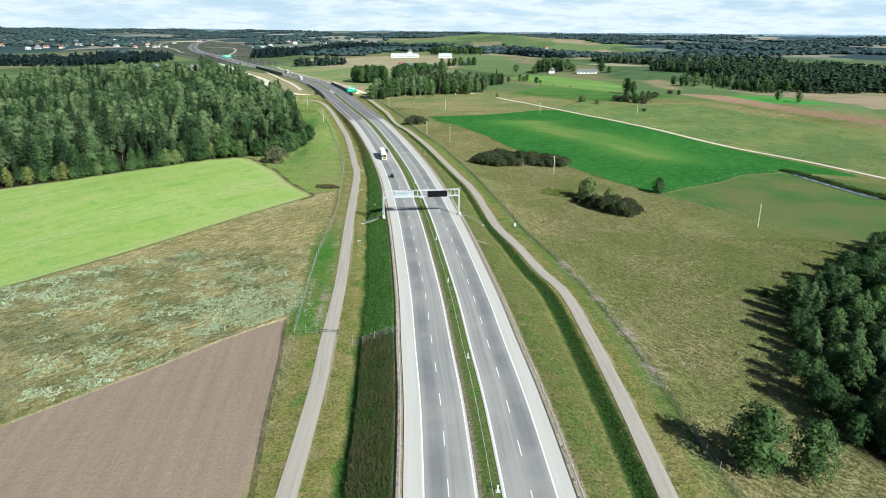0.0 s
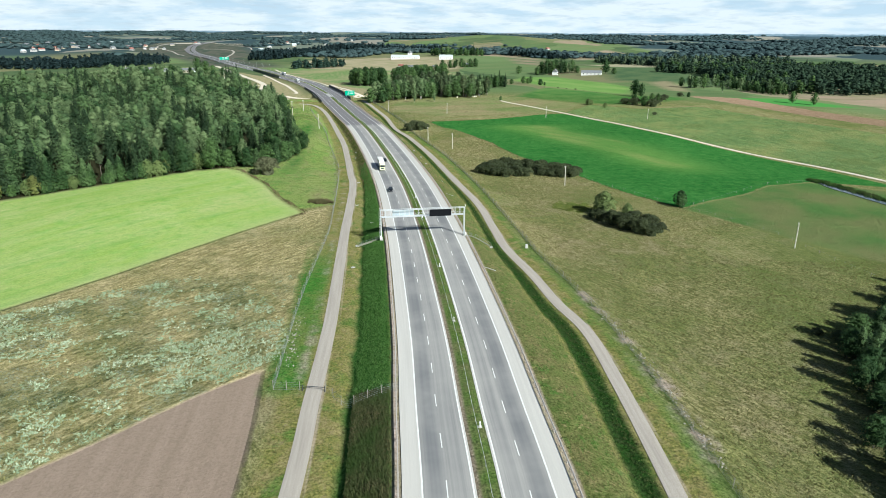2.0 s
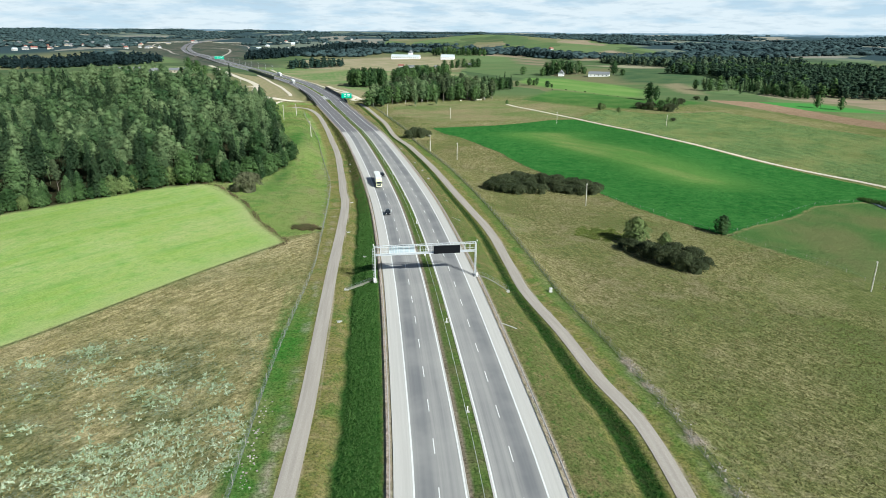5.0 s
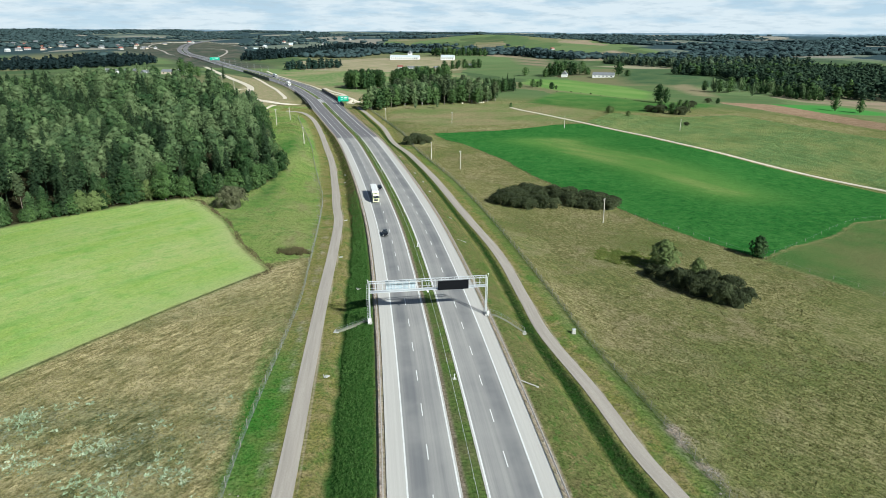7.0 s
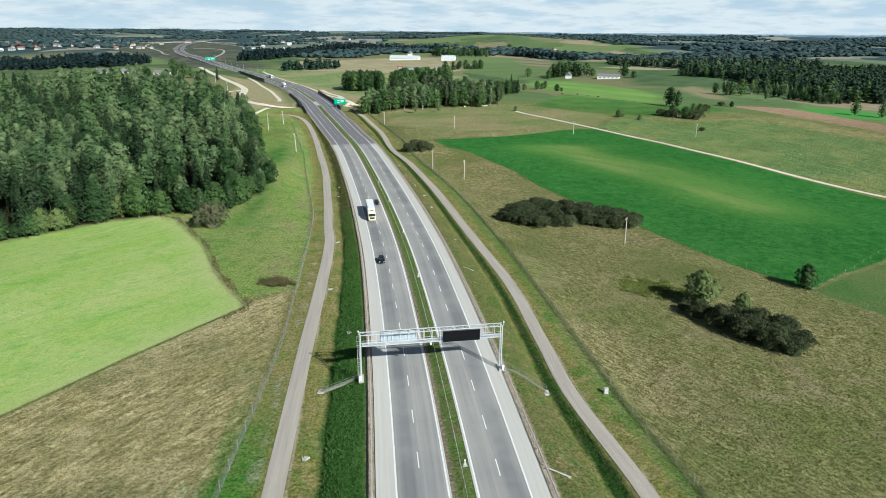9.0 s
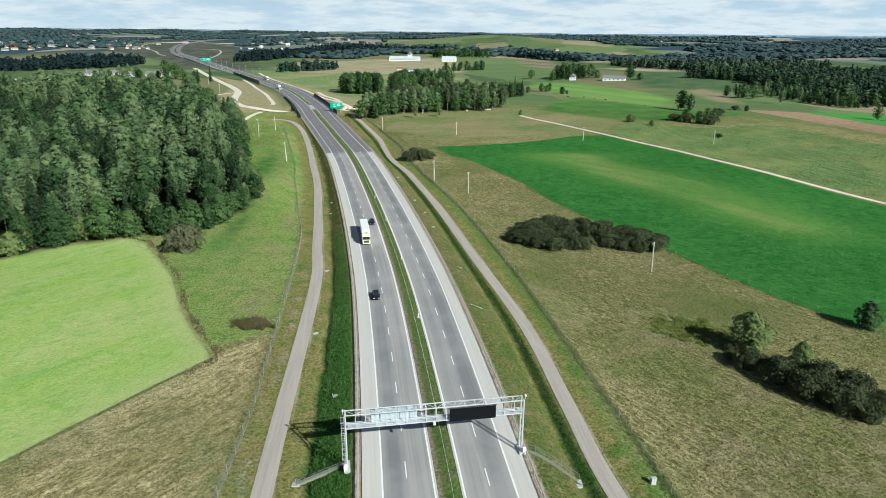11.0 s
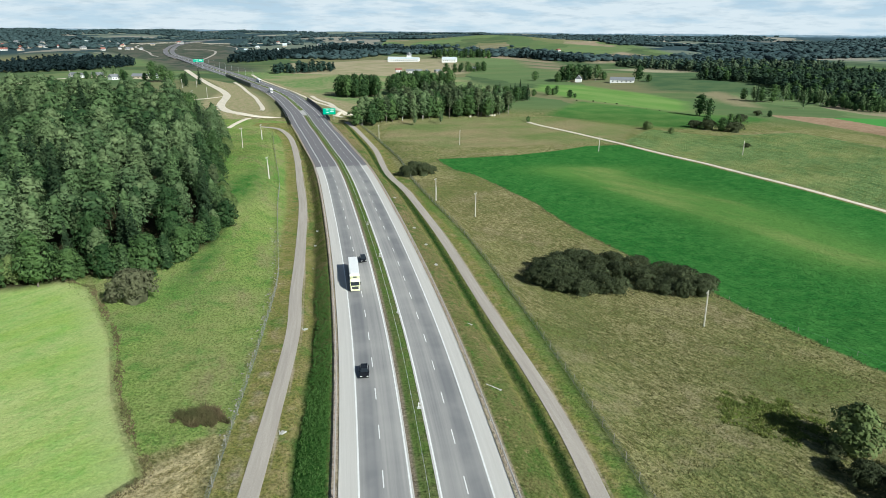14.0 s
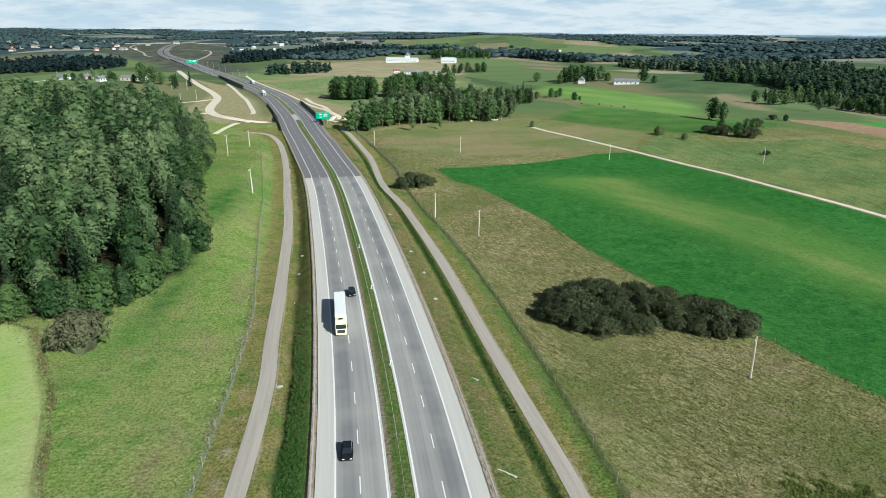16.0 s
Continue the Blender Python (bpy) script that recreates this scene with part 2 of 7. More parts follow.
def inside(x, y, poly):
    """Signed distance to a polygon's outline, positive inside."""
    p = np.array(poly, float)
    best = np.full(x.shape, 1e9)
    odd = np.zeros(x.shape, bool)
    for (ax, ay), (bx, by) in zip(p, np.roll(p, -1, 0)):
        t = np.clip(((x - ax) * (bx - ax) + (y - ay) * (by - ay)) / ((bx - ax) ** 2 + (by - ay) ** 2), 0, 1)
        best = np.minimum(best, np.hypot(x - ax - t * (bx - ax), y - ay - t * (by - ay)))
        odd ^= ((ay > y) != (by > y)) & (x < (bx - ax) * (y - ay) / (by - ay + 1e-9) + ax)
    return np.where(odd, best, -best)


def beside(x, y, curve, half):
    """Signed distance to the edge of a strip along a curve that runs north, positive inside."""
    cx = at_y(curve, y)
    return half - np.abs(x - cx)


# outlines of the two woods and of the fields on the plan
WOOD = [(-230, -10), (-172, 43), (-152, 58), (-127, 83), (-115, 95), (-102, 108), (-94, 110), (-85, 116), (-68, 121), (-61, 137), (-57, 145), (-58, 156), (-68, 187), (-81, 214), (-85, 238),
        (-98, 279), (-110, 323), (-119, 343), (-148, 400), (-190, 440), (-330, 420), (-400, 200)]
EAST = [(111, -62), (126, -53), (146, -37), (170, -15), (230, -30), (230, -170), (114, -152), (91, -131), (92, -108), (104, -84)]

FIELDS = {
    "meadow": [(-330, -20), (-170, 45), (-118, 100), (-94, 117), (-80, 110), (-72, 99), (-61, 84), (-49, 60), (-40, 46), (-34, 38), (-51, 11), (-75, -30), (-98, -64), (-300, -230)],
    "soil": [(-330, -400), (-150, -210), (-58, -126), (-41, -107), (-29, -92), (-18, -81), (-14.5, -102), (-12, -123), (-9, -143), (-5, -230), (-4, -400)],
    "north_grass": [(-36, 42), (-52, 66), (-64, 88), (-75, 101), (-95, 120), (-150, 300), (-150, 430), (-70, 400), (-45, 250), (-27, 110), (-22, 52)],
    "crop": [(11, 292), (20, 268), (30, 258), (43, 232), (52.5, 212), (61, 183), (75, 150), (90, 119), (98, 98), (107, 79), (120, 58), (134, 69), (158, 83), (176, 100), (203, 108), (240, 95),
             (223, 140), (201, 176), (182, 206), (162, 243), (148, 281), (134, 311), (121, 335), (100, 330), (80, 316), (59, 305), (34, 297)],
    "pasture": [(120, 57), (134, 68), (158, 82), (176, 99), (203, 107), (260, 60), (300, -60), (260, -120), (180, -40)],
    "maize": [(126, 345), (157, 390), (192, 366), (254, 381), (300, 290), (420, 130), (420, -60), (330, -60), (248, 100), (230, 146), (207, 181), (188, 210), (168, 247), (154, 284), (141, 312)],
    "dell": [(276, 833), (385, 1090), (445, 1014), (386, 711), (349, 637), (311, 657), (262, 702)],
    "brow": [(296, 660), (323, 671), (319, 605), (294, 513), (278, 525)],
    "ley": [(172, 1373), (244, 1402), (263, 1151), (226, 995), (172, 1068)],
    "sand": [(405, 1608), (508, 1724), (538, 1594), (367, 1290), (320, 1290)],
    "shaved": [(296, 1091), (405, 1154), (452, 1030), (354, 994)],
    "aftermath": [(304, 449), (370, 447), (400, 380), (333, 392), (305, 404)],
    "tilled": [(266, 462), (317, 446), (345, 360), (420, 210), (470, 120), (450, 120), (330, 312), (292, 404)],
    "stubble": [(-200, 900), (-60, 880), (60, 1010), (40, 1270), (-140, 1330), (-260, 1150)],
    "rolling": [(118, 690), (139, 576), (187, 492), (213, 470), (245, 560), (240, 650), (200, 790), (150, 815)],
    "clover": [(95, 447), (142, 550), (187, 490), (206, 462), (255, 447), (262, 430), (190, 392), (150, 400)],
    "hay": [(-22, 350), (20, 320), (80, 335), (122, 345), (150, 395), (100, 440), (60, 440), (-20, 415)],
}
# ---- ground material ----
g = Nodes("ground_cover", 1.0, 0.0, 0.0)
fine, mid, big, huge = g.noise(1.6, 6, 0.7), g.noise(0.22, 5), g.noise(0.035, 4), g.noise(0.011, 3)
blades = g.noise(0.9, 5, 0.65, stretch=(1.0, 0.35, 1, 35))
wob = g.math("MULTIPLY", g.math("SUBTRACT", mid, 0.5), 6.0)


def zone(name, soft=0.8, sway=1.0):
    return g.span(g.math("ADD", g.attr(name), g.math("MULTIPLY", wob, sway)), -soft, soft)


def tuft(a, b, c, coarse=None):
    """Grass: fine blades, middling patches and broad tone."""
    col = g.mix(g.span(fine, 0.3, 0.7), a, b)
    return g.mix(g.span(coarse or mid, 0.42, 0.7, 0, 0.85), col, c)


streak_a = g.noise(1.2, 7, 0.7, stretch=(1, 0.34, 1, 38))
streak_c = g.noise(1.0, 7, 0.72, stretch=(1, 0.3, 1, -34))
streak_b = g.noise(0.6, 7, 0.72, stretch=(1, 0.3, 1, 20))
dry = g.mix(g.span(streak_a, 0.42, 0.58), (0.150, 0.152, 0.050), (0.385, 0.355, 0.152))
dry = g.mix(g.span(streak_b, 0.5, 0.62, 0, 0.55), dry, (0.165, 0.175, 0.054))
dry = g.mix(g.span(big, 0.44, 0.6, 0, 0.65), dry, g.mix(g.span(streak_b, 0.42, 0.58), (0.095, 0.145, 0.033), (0.27, 0.29, 0.09)))
dry = g.mix(g.span(g.noise(0.09, 5, 0.6), 0.5, 0.66, 0, 0.7), dry, g.mix(g.span(streak_b, 0.36, 0.64), (0.46, 0.39, 0.21), (0.22, 0.19, 0.08)))
dry = g.mix(g.span(huge, 0.46, 0.62, 0, 0.6), dry, (0.125, 0.175, 0.040))
dry = g.mix(g.span(g.noise(0.028, 5, 0.62, stretch=(1, 0.5, 1, 40)), 0.5, 0.62, 0, 0.45), dry, g.mix(g.span(streak_a, 0.4, 0.6), (0.20, 0.185, 0.064), (0.50, 0.44, 0.20)))
flower = g.math("MULTIPLY", g.span(fine, 0.5, 0.62), g.math("MULTIPLY", g.span(mid, 0.46, 0.58), g.span(big, 0.42, 0.56)))
col = g.mix(g.math("MULTIPLY", flower, zone("weeds", 6)), dry, (0.30, 0.36, 0.24))
fallow = g.mix(g.span(streak_c, 0.38, 0.60), (0.20, 0.175, 0.062), (0.68, 0.575, 0.275))
fallow = g.mix(g.span(mid, 0.45, 0.65, 0, 0.6), fallow, (0.33, 0.29, 0.115))
fallow = g.mix(g.span(g.noise(0.045, 5, 0.65), 0.5, 0.62, 0, 0.65), fallow, g.mix(g.span(streak_c, 0.36, 0.64), (0.11, 0.145, 0.045), (0.26, 0.275, 0.10)))
fallow = g.mix(g.span(g.noise(0.1, 5, 0.6), 0.52, 0.66, 0, 0.6), fallow, (0.57, 0.48, 0.24))
fallow = g.mix(g.span(g.noise(0.5, 5, 0.65, stretch=(1, 0.3, 1, -32)), 0.5, 0.68, 0, 0.6), fallow, (0.15, 0.155, 0.055))
fallow = g.mix(g.math("MULTIPLY", g.attr("straw"), g.span(streak_c, 0.36, 0.56, 0.1, 0.9)), fallow, (0.66, 0.56, 0.30))
col = g.mix(g.math("MULTIPLY", zone("fallow", 1.5), g.span(big, 0.3, 0.6, 1.0, 0.7)), col, fallow)
col = g.mix(g.math("MULTIPLY", zone("weeds", 6), g.span(g.noise(0.07, 5, 0.65), 0.42, 0.6, 0, 0.65)), col, g.mix(g.span(streak_c, 0.4, 0.6), (0.055, 0.085, 0.03), (0.20, 0.23, 0.10)))
col = g.mix(g.math("MULTIPLY", flower, zone("weeds", 6)), col, (0.30, 0.36, 0.24))
north = tuft((0.15, 0.25, 0.05), (0.33, 0.42, 0.11), (0.36, 0.36, 0.135), big)
north = g.mix(g.span(mid, 0.5, 0.68, 0, 0.6), north, (0.10, 0.26, 0.042))
north = g.mix(g.span(huge, 0.5, 0.58, 0, 0.6), north, (0.085, 0.26, 0.04))
north = g.mix(g.span(g.noise(0.12, 5, 0.65, stretch=(1, 0.4, 1, 15)), 0.52, 0.64, 0, 0.55), north, (0.31, 0.26, 0.13))
north = g.mix(g.math("MULTIPLY", g.attr("hollow"), g.span(mid, 0.3, 0.6, 0.5, 1)), north, (0.045, 0.16, 0.028))
col = g.mix(zone("north_grass"), col, north)
past = tuft((0.06, 0.15, 0.034), (0.14, 0.24, 0.065), (0.19, 0.225, 0.075), big)
past = g.mix(g.span(g.noise(0.022, 5, 0.6), 0.46, 0.6, 0, 0.5), past, g.mix(g.span(fine, 0.35, 0.65), (0.15, 0.145, 0.055), (0.28, 0.25, 0.11)))
col = g.mix(zone("pasture", 1.2, 0.5), col, past)
hay = tuft((0.23, 0.205, 0.085), (0.42, 0.355, 0.175), (0.15, 0.25, 0.06), g.noise(0.03, 5, 0.65, stretch=(0.5, 1, 1, 12)))
hay = g.mix(g.span(g.noise(0.012, 4, 0.6), 0.46, 0.6, 0, 0.7), hay, (0.165, 0.235, 0.065))
col = g.mix(zone("hay", 3), col, hay)
# far patchwork of fields
cell = g.n.new("ShaderNodeTexVoronoi")
cell.inputs["Scale"].default_value = 0.0072
mp = g.n.new("ShaderNodeMapping")
mp.inputs["Scale"].default_value = (1.0, 0.55, 1.0)
mp.inputs["Rotation"].default_value = (0, 0, 0.35)
g.l.new(g.where, mp.inputs[0])
warp = g.n.new("ShaderNodeTexNoise")
warp.inputs["Scale"].default_value, warp.inputs["Detail"].default_value = 0.006, 3.0
g.l.new(g.where, warp.inputs["Vector"])
bend = g.n.new("ShaderNodeVectorMath")
bend.operation = "MULTIPLY_ADD"
bend.inputs[1].default_value = (170, 110, 0)
g.l.new(warp.outputs["Color"], bend.inputs[0])
g.l.new(mp.outputs[0], bend.inputs[2])
g.l.new(bend.outputs[0], cell.inputs["Vector"])
sepc = g.n.new("ShaderNodeSeparateColor")
g.l.new(cell.outputs["Color"], sepc.inputs[0])
farf = g.mix(g.span(sepc.outputs[0], 0.35, 0.45), (0.105, 0.165, 0.060), (0.150, 0.215, 0.080))
farf = g.mix(g.span(sepc.outputs[1], 0.60, 0.66), farf, (0.080, 0.125, 0.052))
farf = g.mix(g.span(sepc.outputs[2], 0.84, 0.86), farf, (0.33, 0.26, 0.16))
farf = g.mix(g.span(sepc.outputs[1], 0.14, 0.17, 0.9, 0), farf, (0.20, 0.19, 0.09))
farf = g.mix(g.span(huge, 0.46, 0.66, 0, 0.5), farf, (0.145, 0.205, 0.072))
farf = g.mix(g.span(g.noise(0.02, 4, 0.6, stretch=(0.3, 1, 1, 10)), 0.5, 0.68, 0, 0.5), farf, (0.20, 0.20, 0.085))
farf = g.mix(g.span(g.noise(0.05, 5, 0.6, stretch=(0.3, 1, 1, -12)), 0.5, 0.7, 0, 0.45), farf, (0.085, 0.135, 0.05))
# beyond about 1.4 km land turns bluish and dull, distance haze in the colour
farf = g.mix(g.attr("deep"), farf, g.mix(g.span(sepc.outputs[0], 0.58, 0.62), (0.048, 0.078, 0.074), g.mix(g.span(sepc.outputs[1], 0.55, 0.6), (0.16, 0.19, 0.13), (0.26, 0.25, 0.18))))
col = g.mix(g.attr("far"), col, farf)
pale = g.mix(g.span(g.noise(0.016, 5, 0.6, stretch=(0.6, 1, 1, 30)), 0.40, 0.54), (0.27, 0.26, 0.12), (0.125, 0.225, 0.062))
pale = g.mix(g.span(mid, 0.4, 0.65, 0, 0.5), pale, (0.36, 0.31, 0.165))
col = g.mix(zone("hillside", 18, 6), col, pale)
col = g.mix(zone("works", 25, 6), col, g.mix(g.span(big, 0.4, 0.62), (0.062, 0.085, 0.055), (0.13, 0.125, 0.085)))
col = g.mix(zone("rolling", 8, 3), col, g.mix(g.span(g.noise(0.03, 4, stretch=(1, 0.25, 1, 20)), 0.4, 0.65), (0.145, 0.275, 0.06), (0.21, 0.32, 0.085)))
col = g.mix(zone("clover", 5, 2), col, g.mix(g.span(big, 0.38, 0.65), (0.07, 0.175, 0.038), (0.125, 0.22, 0.055)))
# tan crest over dark crop; the slope's shade is put into the crop colour
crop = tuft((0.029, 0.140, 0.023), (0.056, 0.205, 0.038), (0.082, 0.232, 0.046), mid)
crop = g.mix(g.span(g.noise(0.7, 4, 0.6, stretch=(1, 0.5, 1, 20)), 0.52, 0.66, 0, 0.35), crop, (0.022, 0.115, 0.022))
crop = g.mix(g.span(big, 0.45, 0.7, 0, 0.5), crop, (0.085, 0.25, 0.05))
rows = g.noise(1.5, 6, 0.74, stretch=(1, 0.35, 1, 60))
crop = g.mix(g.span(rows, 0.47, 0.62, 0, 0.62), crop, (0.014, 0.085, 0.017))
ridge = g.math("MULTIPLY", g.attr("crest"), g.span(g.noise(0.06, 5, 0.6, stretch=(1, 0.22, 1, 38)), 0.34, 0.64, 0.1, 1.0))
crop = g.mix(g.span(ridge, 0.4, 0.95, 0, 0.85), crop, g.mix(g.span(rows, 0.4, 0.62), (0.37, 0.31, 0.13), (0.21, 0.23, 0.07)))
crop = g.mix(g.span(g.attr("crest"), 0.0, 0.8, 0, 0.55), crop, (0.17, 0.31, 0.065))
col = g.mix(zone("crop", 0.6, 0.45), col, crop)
maize = tuft((0.14, 0.25, 0.075), (0.27, 0.38, 0.14), (0.29, 0.35, 0.125), g.noise(0.5, 5, 0.7, stretch=(1, 0.3, 1, -38)))
maize = g.mix(g.span(big, 0.5, 0.7, 0, 0.7), maize, (0.20, 0.21, 0.06))
furrow = g.noise(0.9, 5, 0.7, stretch=(1, 0.12, 1, 26))
maize = g.mix(g.span(furrow, 0.44, 0.58, 0, 0.75), maize, (0.055, 0.115, 0.034))
maize = g.mix(g.span(g.noise(0.024, 5, 0.65, stretch=(1, 0.5, 1, -38)), 0.47, 0.6, 0, 0.7), maize, g.mix(g.span(fine, 0.35, 0.65), (0.27, 0.30, 0.085), (0.42, 0.40, 0.16)))
maize = g.mix(g.span(g.noise(0.05, 5, 0.65, stretch=(1, 0.3, 1, 26)), 0.55, 0.68, 0, 0.6), maize, (0.10, 0.20, 0.06))
col = g.mix(zone("maize", 0.8, 0.3), col, maize)
col = g.mix(zone("dell", 14, 5), col, g.mix(g.span(big, 0.38, 0.62), (0.070, 0.125, 0.052), (0.105, 0.155, 0.062)))
col = g.mix(zone("brow", 7, 3), col, (0.26, 0.235, 0.12))
col = g.mix(zone("ley", 14, 5), col, g.mix(g.span(g.noise(0.02, 4, stretch=(1, 0.3, 1, 60)), 0.42, 0.6), (0.12, 0.16, 0.07), (0.27, 0.22, 0.13)))
col = g.mix(zone("sand", 14, 5), col, g.mix(g.span(big, 0.4, 0.6), (0.36, 0.29, 0.19), (0.25, 0.22, 0.12)))
col = g.mix(zone("shaved", 14, 5), col, (0.33, 0.31, 0.175))
col = g.mix(zone("aftermath", 4, 2), col, (0.085, 0.27, 0.055))
tilled = g.mix(g.span(mid, 0.35, 0.65), (0.28, 0.19, 0.105), (0.36, 0.255, 0.15))
col = g.mix(zone("tilled", 1.5), col, tilled)
stubble = g.mix(g.span(big, 0.35, 0.65), (0.37, 0.32, 0.185), (0.27, 0.26, 0.125))
col = g.mix(zone("stubble", 6, 3), col, stubble)
meadow = tuft((0.21, 0.35, 0.060), (0.355, 0.475, 0.108), (0.315, 0.42, 0.092), big)
meadow = g.mix(g.span(g.noise(0.2, 4, 0.6, stretch=(1, 0.1, 1, -32)), 0.42, 0.66, 0, 0.45), meadow, (0.40, 0.465, 0.17))
meadow = g.mix(g.span(g.noise(0.06, 5, 0.6), 0.5, 0.7, 0, 0.45), meadow, (0.40, 0.465, 0.175))
meadow = g.mix(g.span(g.noise(0.03, 5, 0.6, stretch=(1, 0.3, 1, -32)), 0.46, 0.64, 0, 0.5), meadow, (0.44, 0.465, 0.18))
meadow = g.mix(g.span(g.noise(0.25, 4, 0.7, stretch=(1, 0.12, 1, -40)), 0.55, 0.68, 0, 0.6), meadow, (0.20, 0.36, 0.075))
meadow = g.mix(g.span(mid, 0.5, 0.75, 0, 0.5), meadow, (0.18, 0.40, 0.07))
meadow = g.mix(g.span(g.noise(0.09, 6, 0.7), 0.56, 0.66, 0, 0.4), meadow, (0.15, 0.35, 0.055))
meadow = g.mix(g.span(g.noise(0.8, 6, 0.75, stretch=(1, 0.5, 1, -30)), 0.5, 0.66, 0, 0.55), meadow, (0.16, 0.33, 0.06))
meadow = g.mix(g.math("MULTIPLY", g.span(g.attr("meadow"), 0.5, 7, 1, 0), g.span(mid, 0.3, 0.6, 0.35, 0.75)), meadow, (0.40, 0.44, 0.17))
col = g.mix(zone("meadow", 1.4, 0.6), col, meadow)
soil = g.mix(g.span(g.noise(0.6, 5, 0.6, stretch=(1, 0.04, 1, 8)), 0.35, 0.68), (0.265, 0.205, 0.135), (0.315, 0.245, 0.165))
soil = g.mix(g.span(fine, 0.5, 0.75, 0, 0.35), soil, (0.20, 0.15, 0.098))
col = g.mix(zone("soil", 0.6, 0.3), col, soil)
# forest floor, with the shade under the crowns put into its dark colour
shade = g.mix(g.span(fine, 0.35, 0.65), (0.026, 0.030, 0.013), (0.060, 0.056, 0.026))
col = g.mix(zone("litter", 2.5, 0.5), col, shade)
site = tuft((0.22, 0.20, 0.085), (0.46, 0.375, 0.22), (0.18, 0.23, 0.075), mid)
col = g.mix(zone("site", 3, 1.0), col, site)
# the corridor
verge = tuft((0.12, 0.15, 0.035), (0.33, 0.31, 0.085), (0.36, 0.29, 0.13), g.noise(0.3, 5, 0.65))
verge = g.mix(g.span(g.noise(0.14, 5, 0.65), 0.54, 0.66, 0, 0.7), verge, g.mix(g.span(fine, 0.3, 0.7), (0.055, 0.15, 0.022), (0.13, 0.26, 0.045)))
verge = g.mix(g.span(g.noise(0.5, 5, 0.7), 0.58, 0.68, 0, 0.6), verge, (0.46, 0.37, 0.20))
col = g.mix(zone("verge", 1.0, 0.25), col, verge)
lush = tuft((0.038, 0.155, 0.020), (0.105, 0.280, 0.040), (0.15, 0.23, 0.05), g.noise(0.4, 5, 0.65))
col = g.mix(g.math("MULTIPLY", zone("lush", 1.0, 0.4), g.span(big, 0.34, 0.5, 0.5, 1)), col, lush)
bank = tuft((0.026, 0.085, 0.016), (0.075, 0.175, 0.034), (0.06, 0.14, 0.028), mid)
bank = g.mix(g.attr("north"), bank, tuft((0.045, 0.08, 0.016), (0.15, 0.165, 0.045), (0.19, 0.15, 0.07), mid))
col = g.mix(zone("bank", 0.7, 0.15), col, bank)
rank = tuft((0.035, 0.055, 0.018), (0.10, 0.10, 0.045), (0.035, 0.08, 0.017), mid)
col = g.mix(zone("rank", 2.0, 0.4), col, rank)
slope = tuft((0.12, 0.125, 0.035), (0.30, 0.25, 0.11), (0.11, 0.16, 0.034), mid)
slope = g.mix(g.span(big, 0.42, 0.6, 0, 0.7), slope, g.mix(g.span(fine, 0.3, 0.7), (0.20, 0.145, 0.065), (0.36, 0.28, 0.145)))
slope = g.mix(g.span(g.noise(0.11, 4, 0.6), 0.54, 0.66, 0, 0.8), slope, (0.06, 0.145, 0.024))
slope = g.mix(g.math("MULTIPLY", g.span(g.attr("north"), 0, 1, 1, 0), 0.7), slope, tuft((0.075, 0.135, 0.026), (0.19, 0.23, 0.06), (0.23, 0.195, 0.08), g.noise(0.16, 5, 0.65)))
slope = g.mix(g.span(g.noise(0.55, 5, 0.7, stretch=(1, 0.6, 1, 0)), 0.54, 0.66, 0, 0.7), slope, (0.07, 0.19, 0.028))
slope = g.mix(g.span(g.noise(0.4, 5, 0.7), 0.58, 0.68, 0, 0.6), slope, (0.40, 0.31, 0.15))
col = g.mix(zone("slope", 0.8, 0.2), col, slope)
# green ditch growth, its dark tone following the ditch bottom
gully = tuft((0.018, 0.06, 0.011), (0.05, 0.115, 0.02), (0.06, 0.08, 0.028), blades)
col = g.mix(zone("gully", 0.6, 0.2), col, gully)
# grass line along the fence, shade at its foot put into the colour
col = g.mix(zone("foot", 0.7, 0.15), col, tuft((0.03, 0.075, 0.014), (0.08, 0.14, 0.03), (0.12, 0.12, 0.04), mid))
grit = g.mix(g.span(fine, 0.35, 0.65), (0.40, 0.31, 0.225), (0.60, 0.50, 0.39))
col = g.mix(g.math("MULTIPLY", zone("grit", 0.4, 0.05), g.span(mid, 0.3, 0.5, 0.65, 1)), col, grit)
col = g.mix(g.math("MULTIPLY", zone("bare", 1.2, 0.5), g.span(mid, 0.46, 0.64, 0, 0.75)), col, grit)
median = tuft((0.075, 0.15, 0.03), (0.17, 0.235, 0.055), (0.20, 0.19, 0.085), mid)
median = g.mix(g.span(g.math("ADD", g.attr("lat"), g.math("MULTIPLY", wob, 0.12)), -0.75, -1.35), median, g.mix(g.span(fine, 0.35, 0.65), (0.20, 0.165, 0.10), (0.36, 0.30, 0.20)))
col = g.mix(zone("median", 0.4, 0.05), col, median)
col = g.mix(1.0, col, (1.0, 0.985, 1.14), "MULTIPLY")
